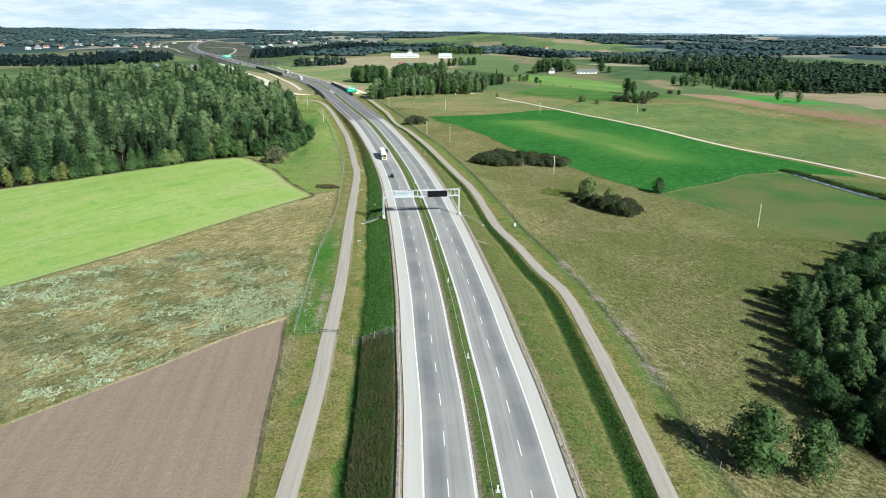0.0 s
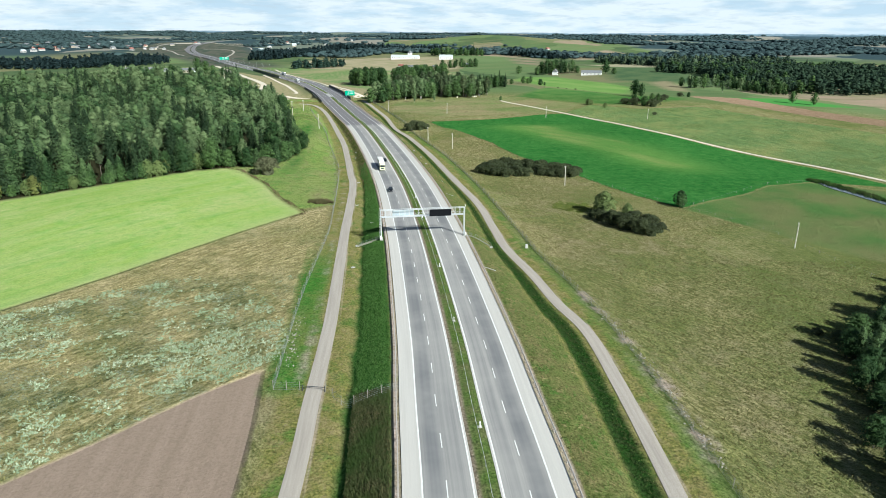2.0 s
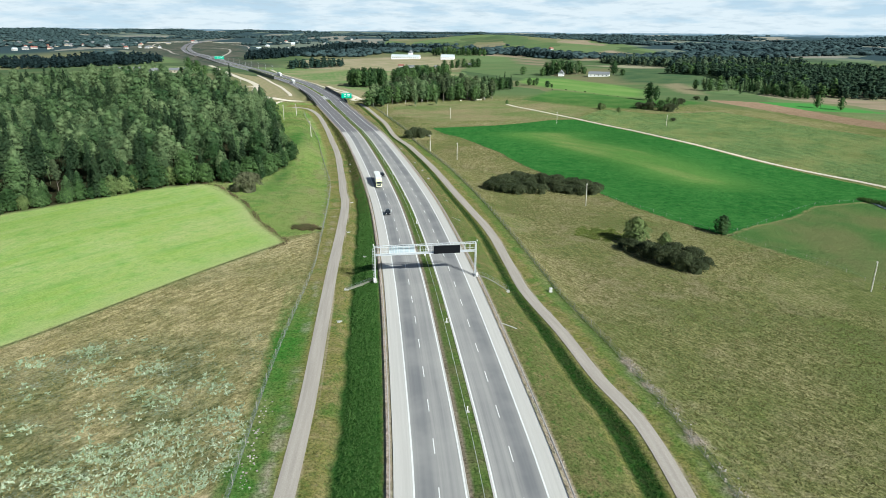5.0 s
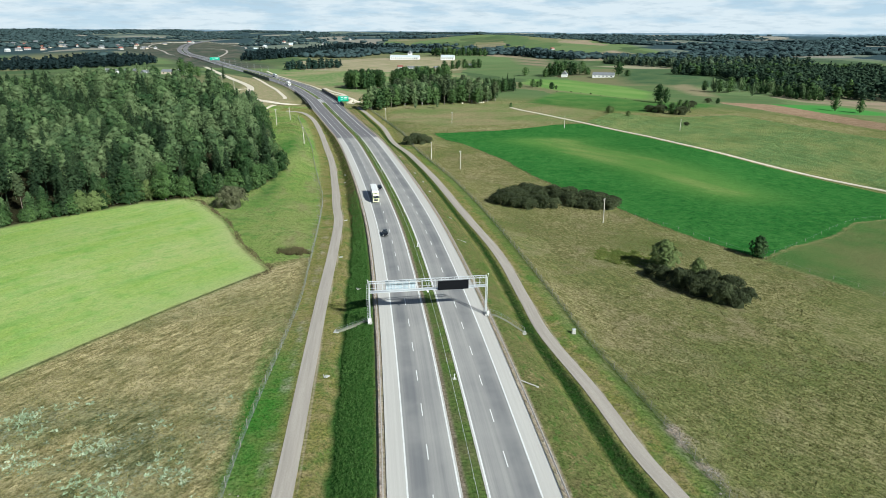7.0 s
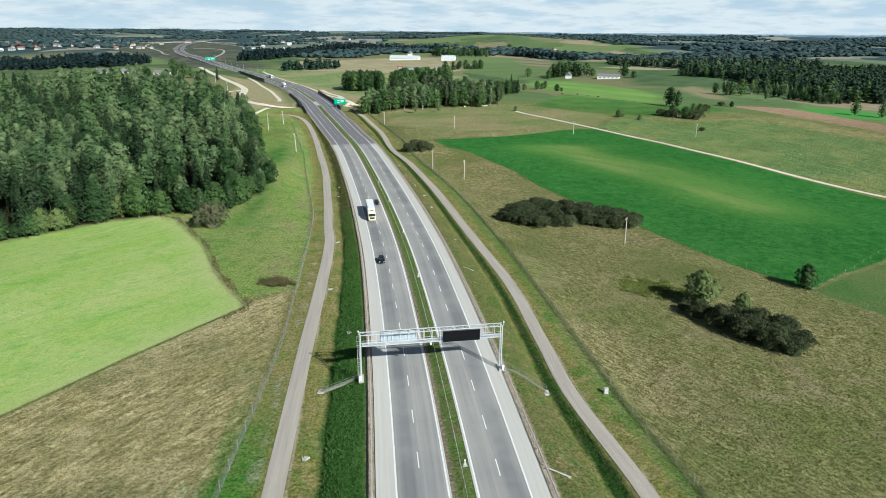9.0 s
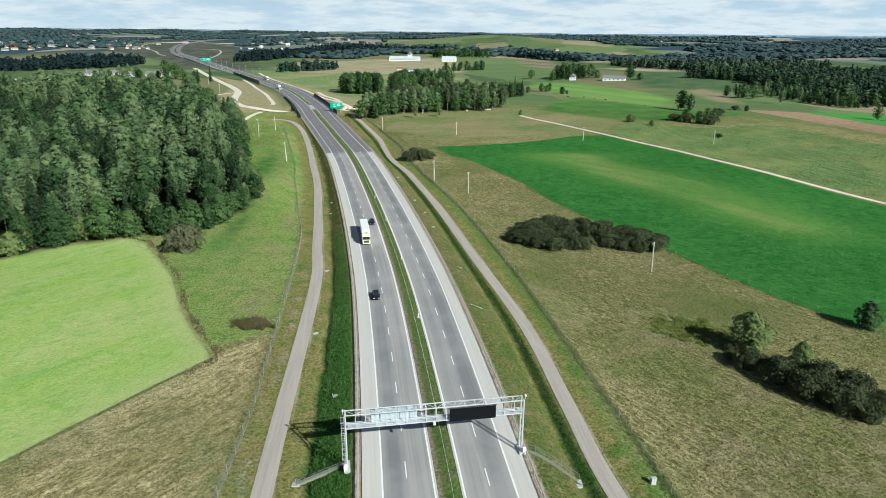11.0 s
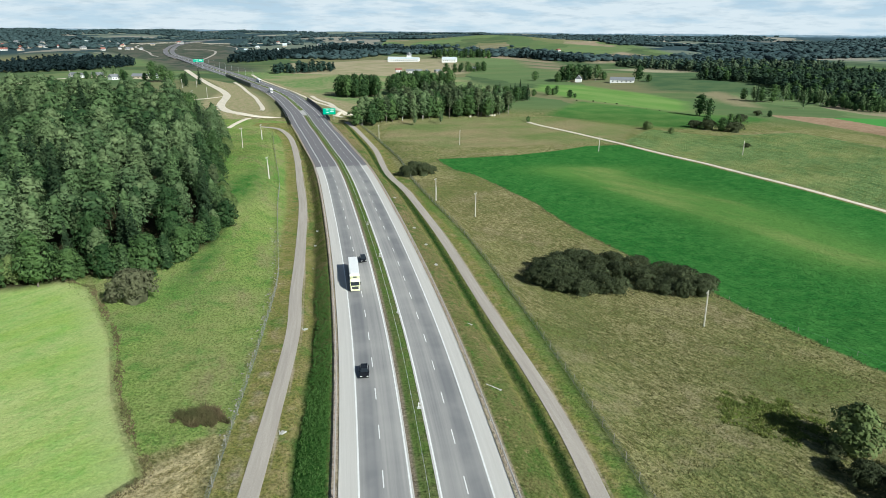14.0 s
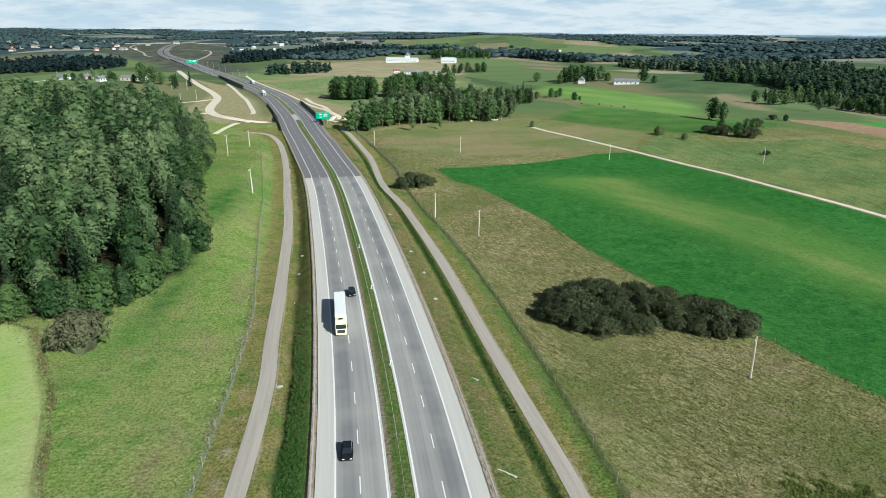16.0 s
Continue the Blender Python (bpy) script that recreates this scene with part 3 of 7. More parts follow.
# fine dark specks in the colour stand in for shade between tussocks
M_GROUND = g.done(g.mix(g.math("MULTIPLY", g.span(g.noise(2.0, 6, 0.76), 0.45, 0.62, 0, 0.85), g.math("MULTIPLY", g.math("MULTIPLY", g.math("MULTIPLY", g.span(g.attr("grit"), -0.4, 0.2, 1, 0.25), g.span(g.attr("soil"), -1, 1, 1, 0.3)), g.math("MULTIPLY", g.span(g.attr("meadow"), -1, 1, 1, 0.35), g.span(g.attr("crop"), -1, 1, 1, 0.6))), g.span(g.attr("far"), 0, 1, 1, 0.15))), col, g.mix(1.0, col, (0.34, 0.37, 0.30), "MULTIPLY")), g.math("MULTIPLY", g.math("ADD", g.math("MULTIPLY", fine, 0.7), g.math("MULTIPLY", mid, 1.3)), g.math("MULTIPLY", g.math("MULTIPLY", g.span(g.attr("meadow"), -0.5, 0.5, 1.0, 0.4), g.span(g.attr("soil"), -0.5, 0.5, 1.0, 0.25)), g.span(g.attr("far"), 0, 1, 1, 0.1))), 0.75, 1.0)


def link(name, verts, faces, material, parent=None):
    mesh = bpy.data.meshes.new(name)
    mesh.from_pydata([tuple(v) for v in verts], [], [tuple(f) for f in faces])
    mesh.materials.append(material)
    ob = new(name, mesh)
    if parent is not None:
        ob.parent = parent
    return ob


def part(name, bm, material, parent, label=""):
    mesh = bpy.data.meshes.new(name)
    bm.to_mesh(mesh)
    bm.free()
    mesh.materials.append(material)
    ob = new(name, mesh)
    ob.parent = parent
    return tagged(ob, label)


def thing(name, label, category, m=None, group="", kind=""):
    ob = new(name)
    ob.empty_display_size = 0.5
    if m is not None:
        ob.matrix_basis = m
    return tagged(ob, label, category, group, kind)


# the one sheet of ground: fine along the motorway, coarse towards the horizon
def steps(near, fine_step, far, grow):
    v, s = [0.0], fine_step
    while v[-1] < far:
        v.append(v[-1] + s)
        if v[-1] > near:
            s *= grow
    return np.array(v)


pos = steps(62, 1.25, 4700, 1.035)
us = np.concatenate([-pos[:0:-1], pos])
fwd = steps(560, 3.2, 4900, 1.035)
back = steps(40, 6, 2200, 1.25)
ys = np.concatenate([-260 - back[:0:-1], -260 + fwd])
U, Y = np.meshgrid(us, ys)
X = U + axis_x(np.clip(Y, -420, 1000))
Z = ground(X, Y)
nu, nv = len(us), len(ys)
idx = np.arange(nu * nv).reshape(nv, nu)
quads = np.stack([idx[:-1, :-1], idx[:-1, 1:], idx[1:, 1:], idx[1:, :-1]], -1).reshape(-1, 4)
mesh = bpy.data.meshes.new("ground")
mesh.from_pydata(np.stack([X.ravel(), Y.ravel(), Z.ravel()], 1).tolist(), [], quads.tolist())
mesh.polygons.foreach_set("use_smooth", np.ones(len(mesh.polygons), bool))
mesh.materials.append(M_GROUND)
xr, yr = X.ravel(), Y.ravel()
dl = xr - axis_x(yr)
sl, sr = at_y(SERVICE_L, yr) - axis_x(yr), at_y(SERVICE_R, yr) - axis_x(yr)
near_road = np.where(yr < 405, 1.0, -50.0)
cover = {k: inside(xr, yr, v) for k, v in FIELDS.items()}
cover["far"] = smooth(430, 520, np.hypot(xr - 40, yr))
cover["weeds"] = inside(xr, yr, [(-15, -80), (-60, -125), (-130, -120), (-100, -65), (-60, -34), (-24, -30)])
cover["fallow"] = inside(xr, yr, [(-14, -82), (-60, -125), (-330, -330), (-300, -230), (-98, -64), (-34, 38), (-26, 50), (-20, 12)])
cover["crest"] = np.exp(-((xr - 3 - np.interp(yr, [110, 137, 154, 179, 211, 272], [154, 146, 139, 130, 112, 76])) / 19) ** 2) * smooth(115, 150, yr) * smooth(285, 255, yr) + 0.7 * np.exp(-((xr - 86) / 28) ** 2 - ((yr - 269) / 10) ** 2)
cover["verge"] = np.minimum(np.minimum(dl - sl + 6.5, sr + 6.5 - dl), near_road)
cover["lush"] = np.maximum(np.minimum(np.minimum(4.0 - np.abs(dl - sl + 6.5), (-12 - yr) * 0.06), (yr + 90) * 0.5), np.minimum(np.minimum(1.5 - np.abs(xr - at_y(FENCE_R, yr) + 1.8), -0.1), 250 - yr))
cover["bank"] = np.minimum(np.minimum(-14.3 - dl, dl + 13.9 + 0.66 * np.maximum(-15.8 - sl, 2.5) + 0.35 * np.sin(yr * 0.31) + 0.3 * np.sin(yr * 0.83 + 1)), (330 - yr) * 0.12)
cover["rank"] = np.minimum(np.minimum(-14.6 - dl, dl + 21), np.minimum(-92 - yr, yr + 500))
cover["slope"] = np.minimum(np.minimum(dl - 13.8, sr * 0.62 + 4.4 - dl), near_road)
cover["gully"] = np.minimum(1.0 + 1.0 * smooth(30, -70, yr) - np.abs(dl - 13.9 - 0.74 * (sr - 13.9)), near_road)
cover["grit"] = np.maximum(0.7 - np.abs(np.abs(dl) - 13.35), np.where(yr < 400, np.maximum(0.15 - np.abs(dl - sl - 1.8), 0.15 - np.abs(dl - sr - 1.7)), -9))
cover["bare"] = np.maximum(np.minimum(2.2 - np.abs(xr - at_y(FENCE_R, yr) - 1), np.minimum(-35 - yr, yr + 110)), np.minimum(0.3 - np.abs(dl - sl + 3.4), np.minimum(95 - yr, yr + 90)))
cover["hillside"] = np.minimum(inside(xr, yr, [(-40, 470), (60, 560), (90, 700), (40, 900), (-60, 960), (-260, 1000), (-330, 960), (-190, 680), (-90, 500)]), dl - 16)
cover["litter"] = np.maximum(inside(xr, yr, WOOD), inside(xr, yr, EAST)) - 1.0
cover["lat"] = dl
cover["straw"] = np.exp(-(((xr + 41) * 0.85 - (yr - 27) * 0.53) / 7) ** 2 - (((xr + 41) * 0.53 + (yr - 27) * 0.85) / 22) ** 2)
cover["hollow"] = np.exp(-((xr + 66) / 8) ** 2 - ((yr - 200) / 28) ** 2) + 0.8 * np.exp(-((xr + 56.5) / 4) ** 2 - ((yr - 130) / 20) ** 2)
cover["works"] = np.minimum(70 + 90 * smooth(1150, 1500, yr) - np.abs(dl), np.minimum(yr - 940, 2150 - yr))
cover["north"] = smooth(40, 110, yr)
# how far the haze colour has taken over
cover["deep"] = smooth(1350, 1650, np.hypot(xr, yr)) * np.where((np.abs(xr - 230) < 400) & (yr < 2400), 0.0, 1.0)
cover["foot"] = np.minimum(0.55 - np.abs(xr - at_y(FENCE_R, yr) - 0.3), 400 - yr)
cover["site"] = np.maximum(inside(xr, yr, [(-300, 800), (-236, 690), (-205, 600), (-190, 500), (-175, 440), (-118, 425), (-112, 436), (-150, 560), (-215, 700)]), inside(xr, yr, [(-215, 780), (-120, 590), (-60, 445), (-38, 440), (-52, 500), (-100, 590), (-195, 770)]))
cover["median"] = 2.2 - np.abs(dl)
for k, v in cover.items():
    mesh.attributes.new(k, "FLOAT", "POINT").data.foreach_set("value", v.astype(np.float32))
tagged(new("ground", mesh), "rolling farmland with meadows, dry pasture and tilled fields", "ground", kind="structure")

# the sky behind the horizon
s = Nodes("sky_backdrop")
sw = s.n.new("ShaderNodeEmission")
sep = s.n.new("ShaderNodeSeparateXYZ")
s.l.new(s.where, sep.inputs[0])
cl = s.noise(0.0022, 6, 0.55, stretch=(1, 1, 5.5))
cl2 = s.noise(0.006, 5, 0.6, stretch=(1, 1, 7))
c = s.mix(s.span(sep.outputs[2], 60, 330), (0.64, 0.76, 0.84), (0.52, 0.66, 0.78))
c = s.mix(s.span(cl, 0.38, 0.54), c, (0.82, 0.87, 0.90))
c = s.mix(s.span(cl2, 0.5, 0.72, 0, 0.7), c, (0.56, 0.65, 0.72))
# wooded ridges beyond the last fields, distance haze put into their paling tones
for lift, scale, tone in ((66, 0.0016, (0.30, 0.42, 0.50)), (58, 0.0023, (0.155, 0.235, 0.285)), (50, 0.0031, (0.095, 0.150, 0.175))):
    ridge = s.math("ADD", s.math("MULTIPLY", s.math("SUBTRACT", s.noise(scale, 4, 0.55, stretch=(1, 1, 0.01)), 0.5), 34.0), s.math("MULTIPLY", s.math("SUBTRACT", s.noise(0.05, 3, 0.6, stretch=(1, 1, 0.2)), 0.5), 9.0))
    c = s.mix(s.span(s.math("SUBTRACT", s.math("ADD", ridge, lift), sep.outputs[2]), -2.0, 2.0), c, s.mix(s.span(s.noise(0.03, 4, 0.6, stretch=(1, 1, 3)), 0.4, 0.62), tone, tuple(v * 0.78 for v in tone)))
s.put(sw.inputs["Color"], c)
sw.inputs["Strength"].default_value = 0.7
s.l.new(sw.outputs[0], s.n["Material Output"].inputs["Surface"])
ang = np.linspace(radians(30), radians(150), 97)
rim = np.stack([4660 * np.cos(ang), 4660 * np.sin(ang) - 100], 1)
bv = [(x, y, z) for z in (-80, 900) for x, y in rim]
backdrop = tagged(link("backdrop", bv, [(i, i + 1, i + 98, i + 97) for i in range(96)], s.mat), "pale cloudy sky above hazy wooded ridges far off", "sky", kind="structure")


# ---- roads ----
def along(curve, height=None):
    """Points, right-hand normals and running length of a curve on the plan."""
    c = curve[:, :2]
    t = np.gradient(c, axis=0)
    t /= np.linalg.norm(t, axis=1)[:, None]
    n = np.stack([t[:, 1], -t[:, 0]], 1)
    run = np.concatenate([[0], np.cumsum(np.linalg.norm(np.diff(c, axis=0), axis=1))])
    z = height(c[:, 1]) if height else ground(c[:, 0], c[:, 1])
    return c, t, n, run, z


def ribbon(name, curve, lats, tops, material, parent=None, height=None):
    """A strip with a cross-section, lats across and tops above the line; its UV holds metres across and along."""
    c, t, n, run, z = along(curve, height)
    k, m = len(c), len(lats)
    v = np.concatenate([np.column_stack([c + n * a, z + h]) for a, h in zip(lats, tops)])
    f = [(j * k + i, (j + 1) * k + i, (j + 1) * k + i + 1, j * k + i + 1) for j in range(m - 1) for i in range(k - 1)]
    ob = link(name, v, f, material, parent)
    uv = ob.data.uv_layers.new(name="UVMap")
    vi = np.array([l.vertex_index for l in ob.data.loops])
    co = np.column_stack([np.array(lats)[vi // k], run[vi % k]])
    uv.data.foreach_set("uv", co.ravel())
    return ob


def cut(curve, y0, y1):
    return curve[(curve[:, 1] >= y0) & (curve[:, 1] <= y1)]


a = Nodes("asphalt_lanes", 0.82, 0, 0.3)
uvw, lat, run = a.uv()
grain = a.noise(9, 4)
streak = a.noise(1.0, 5, 0.6, coord=uvw, stretch=(1.6, 0.02, 1))
blot = a.noise(0.06, 4)
c = a.mix(a.span(grain, 0.3, 0.7), (0.312, 0.303, 0.286), (0.390, 0.375, 0.350))
c = a.mix(a.span(streak, 0.42, 0.66, 0, 0.75), c, (0.218, 0.215, 0.210))
pathd = a.math("ABSOLUTE", a.math("SUBTRACT", a.math("ABSOLUTE", lat), 7.7))
c = a.mix(a.span(pathd, 0.7, 2.3, 0.78, 0), c, (0.150, 0.153, 0.160))
fast = a.math("ABSOLUTE", a.math("SUBTRACT", a.math("ABSOLUTE", lat), 4.1))
c = a.mix(a.span(fast, 0.5, 1.6, 0.34, 0), c, (0.175, 0.176, 0.180))
c = a.mix(a.span(blot, 0.4, 0.7, 0, 0.4), c, (0.437, 0.420, 0.388))
M_LANES = a.done(c, a.noise(40, 3), 0.01, 0.3)
a = Nodes("pale_shoulder", 0.85, 0, 0.3)
uvw, lat, run = a.uv()
c = a.mix(a.span(a.noise(7, 4), 0.3, 0.7), (0.469, 0.450, 0.416), (0.583, 0.560, 0.516))
c = a.mix(a.span(a.noise(1, 5, 0.6, coord=uvw, stretch=(2, 0.03, 1)), 0.4, 0.7, 0, 0.5), c, (0.416, 0.395, 0.360))
M_SHOULDER = a.done(c, a.noise(30, 3), 0.01, 0.3)
a = Nodes("dark_asphalt", 0.8, 0, 0.35)
uvw, lat, run = a.uv()
c = a.mix(a.span(a.noise(7, 4), 0.3, 0.7), (0.140, 0.134, 0.142), (0.187, 0.180, 0.182))
c = a.mix(a.span(a.noise(1, 5, 0.6, coord=uvw, stretch=(1.6, 0.02, 1)), 0.45, 0.7, 0, 0.6), c, (0.167, 0.157, 0.161))
M_NEWASPHALT = a.done(c, a.noise(30, 3), 0.01, 0.3)
a = Nodes("service_road", 0.9, 0, 0.2)
uvw, lat, run = a.uv()
c = a.mix(a.span(a.noise(5, 4), 0.3, 0.7), (0.345, 0.308, 0.262), (0.460, 0.415, 0.360))
c = a.mix(a.span(a.noise(1, 5, 0.6, coord=uvw, stretch=(1.4, 0.05, 1)), 0.4, 0.7, 0, 0.6), c, (0.270, 0.240, 0.208))
M_SERVICE = a.done(c, a.noise(25, 3), 0.015, 0.4)
a = Nodes("gravel_track", 0.95, 0, 0.15)
c = a.mix(a.span(a.noise(3, 5), 0.3, 0.7), (0.56, 0.495, 0.39), (0.74, 0.67, 0.55))
c = a.mix(a.span(a.noise(0.25, 4), 0.45, 0.7, 0, 0.5), c, (0.47, 0.42, 0.33))
M_GRAVEL = a.done(c, a.noise(12, 4), 0.03, 0.5)

SEAM = 269.0
old, fresh = cut(AXIS, -421, SEAM), cut(AXIS, SEAM - 8, 2500)
old = np.vstack([old, [[axis_x(SEAM), SEAM]]])
fresh = np.vstack([[[axis_x(SEAM), SEAM]], fresh[fresh[:, 1] > SEAM]])
road = thing("motorway", "pale grey dual carriageway with white lane lines", "road", kind="structure")
for side in (-1, 1):
    for line, lanes, hard in ((old, M_LANES, M_SHOULDER), (fresh, M_NEWASPHALT, M_NEWASPHALT)):
        out = [side * v for v in (9.85, 12.75, 12.8)]
        inn = [side * v for v in (1.75, 1.8, 9.85)]
        if side < 0:
            out, inn = out[::-1], inn[::-1]
            ribbon("shoulder", line, out, [-0.3, 0, 0], hard, road, road_z)
            ribbon("lanes", line, inn, [0, 0, -0.3], lanes, road, road_z)
        else:
            ribbon("shoulder", line, out, [0, 0, -0.3], hard, road, road_z)
            ribbon("lanes", line, inn, [-0.3, 0, 0], lanes, road, road_z)
    marked = cut(AXIS, -421, 1500)
    ribbon("edge_line", marked, [side * 9.75 - 0.14, side * 9.75 + 0.14], [0.012, 0.012], M_LINE, road, road_z)
    ribbon("inner_line", marked, [side * 2.15 - 0.13, side * 2.15 + 0.13], [0.012, 0.012], M_LINE, road, road_z)
    # pale paved strip beside the median
    ribbon("median_strip", old, [side * 1.88 - 0.14, side * 1.88 + 0.14], [0.008, 0.008], M_SHOULDER, road, road_z)

# lane dashes, 4 m long and 12 m apart
fine_axis = spline(AXIS[:, :2], 1.0)
fc, ft, fn, frun, fz = along(fine_axis, road_z)
run0 = np.interp(57.9, fc[:, 1], frun)
dash_mesh = bpy.data.meshes.new("lane_dash")
dash_mesh.from_pydata([(-0.09, 0, 0), (0.09, 0, 0), (0.09, 4, 0), (-0.09, 4, 0)], [], [(0, 1, 2, 3)])
dash_mesh.materials.append(M_LINE)
for side in (-1, 1):
    for k in range(-28, 72):
        r = run0 + 12 * k + (-3.0 if side > 0 else 0)
        p = [np.interp(r, frun, v) for v in (fc[:, 0], fc[:, 1], ft[:, 0], ft[:, 1])]
        nx, ny = p[3], -p[2]
        ob = new("lane_dash", dash_mesh)
        ob.parent = road
        ob.matrix_basis = pose(p[0] + nx * side * 6.08, p[1] + ny * side * 6.08, float(road_z(p[1])) + 0.02, math.degrees(math.atan(float(road_z(p[1] + 2) - road_z(p[1] - 2)) / 4 * p[3])), 0, math.degrees(math.atan2(-p[2], p[3])))

for nm, curve, w, lab in (("service_road_west", SERVICE_L, 1.6, "narrow pale asphalt service road beside the motorway"), ("service_road_east", SERVICE_R, 1.5, "narrow pale asphalt service road with a bend")):
    tagged(ribbon(nm, curve, [-w - 0.05, -w, 0, w, w + 0.05], [-0.3, 0.10, 0.14, 0.10, -0.3], M_SERVICE), lab, "road", kind="structure")

TRACK = spline([(77, 415), (84, 401), (97, 382), (110, 361), (124, 337), (137, 311), (151, 283), (165, 246), (185, 208), (204, 179), (227, 145), (244, 102), (262, 50), (300, -60)], 4)
tagged(ribbon("farm_track", TRACK, [-1.6, -1.4, 0, 1.4, 1.6], [-0.3, 0.15, 0.2, 0.15, -0.3], M_GRAVEL), "pale gravel farm track between two fields", "track", kind="structure")


# ---- barriers ----
def place(curve, gap, offset=0.0, height=None, first=0.0):
    """Evenly spaced spots along a curve: x, y, z, heading in degrees."""
    c, t, n, run, z = along(spline(curve, 1.0), height)
    for r in np.arange(first, run[-1], gap):
        x, y, tx, ty, nx, ny, zz = (float(np.interp(r, run, v)) for v in (c[:, 0], c[:, 1], t[:, 0], t[:, 1], n[:, 0], n[:, 1], z))
        x, y = x + nx * offset, y + ny * offset
        yield x, y, (zz if height else float(ground(x, y))), math.degrees(math.atan2(-tx, ty))


def box_bm(size, at=(0, 0, 0), bevel=0.0, bm=None):
    bm = bm or bmesh.new()
    geo = bmesh.ops.create_cube(bm, size=1.0, matrix=Matrix.Translation(at) @ Matrix.Diagonal((*size, 1)))
    if bevel:
        edges = list({e for v in geo["verts"] for e in v.link_edges})
        bmesh.ops.bevel(bm, geom=edges, offset=bevel, segments=2, affect="EDGES")
    return bm


def tube_bm(p, q, r, sides=8, r2=None, bm=None):
    bm = bm or bmesh.new()
    p, q = Vector(p), Vector(q)
    m = Matrix.Translation((p + q) / 2) @ (q - p).to_track_quat("Z", "Y").to_matrix().to_4x4()
    bmesh.ops.create_cone(bm, cap_ends=True, segments=sides, radius1=r, radius2=r if r2 is None else r2, depth=(q - p).length, matrix=m)
    return bm


def bm_mesh(name, bm, material):
    mesh = bpy.data.meshes.new(name)
    bm.to_mesh(mesh)
    bm.free()
    mesh.materials.append(material)
    return mesh


rail_post = bm_mesh("post", box_bm((0.14, 0.10, 1.0), (0.0, 0, 0.35), 0.01), M_RAIL)
for nm, off, y0, y1, gap in (("guard_rail", -13.35, -300, 640, 4.0), ("guard_rail", 13.35, -300, 640, 4.0)):
    sg = 1 if off > 0 else -1
    rail = thing(nm, "galvanised steel guard rail on posts beside the carriageway", "guard rail", group="motorway barriers")
    line = cut(AXIS, y0, y1)
    face = off - sg * 0.12
    ribbon("beam", line, [face + sg * 0.02, face, face + sg * 0.07, face + sg * 0.07, face, face + sg * 0.02],
           [0.46, 0.52, 0.58, 0.64, 0.70, 0.76], M_RAIL, rail, road_z)
    ribbon("top_edge", line, [face + sg * 0.02, face + sg * 0.17], [0.76, 0.765], M_RAIL, rail, road_z)
    for x, y, z, h in place(line, gap, off, road_z):
        ob = new("post", rail_post)
        ob.parent = rail
        ob.matrix_basis = pose(x, y, z - 0.15, 0, 0, h)
cable = thing("cable_barrier", "low steel rope barrier along the grass median", "guard rail", group="motorway barriers")
line = cut(AXIS, -300, 640)
for h in (0.5, 0.68):
    ribbon("rope", line, [0.33, 0.35, 0.37], [h, h + 0.025, h], M_STEEL, cable, road_z)
cable_post = bm_mesh("post", box_bm((0.05, 0.08, 0.9), (0, 0, 0.32), 0.008), M_STEEL)
for x, y, z, h in place(line, 6.0, 0.35, road_z):
    ob = new("post", cable_post)
    ob.parent = cable
    ob.matrix_basis = pose(x, y, z - 0.12, 0, 0, h)

# wildlife fences
fence_post = bm_mesh("post", tube_bm((0, 0, -0.3), (0, 0, 2.1), 0.055, 6), M_POSTGREY)
for curve, lab in ((FENCE_L, "tall wire wildlife fence on grey posts along a field"), (FENCE_R, "tall wire wildlife fence on grey posts along a pasture")):
    fence = thing("wire_fence", lab, "fence", group="wildlife fences")
    for h in (0.1, 0.22, 0.34, 0.46, 0.6, 0.76, 0.94, 1.15, 1.4, 1.7, 2.0):
        ribbon("wire", curve, [-0.011, 0, 0.011], [h, h + 0.022, h], M_WIRE, fence)
    for x, y, z, hd in place(curve, 5.0):
        ob = new("post", fence_post)
        ob.parent = fence
        ob.matrix_basis = pose(x, y, z, random.uniform(-1.5, 1.5), random.uniform(-1.5, 1.5), hd)


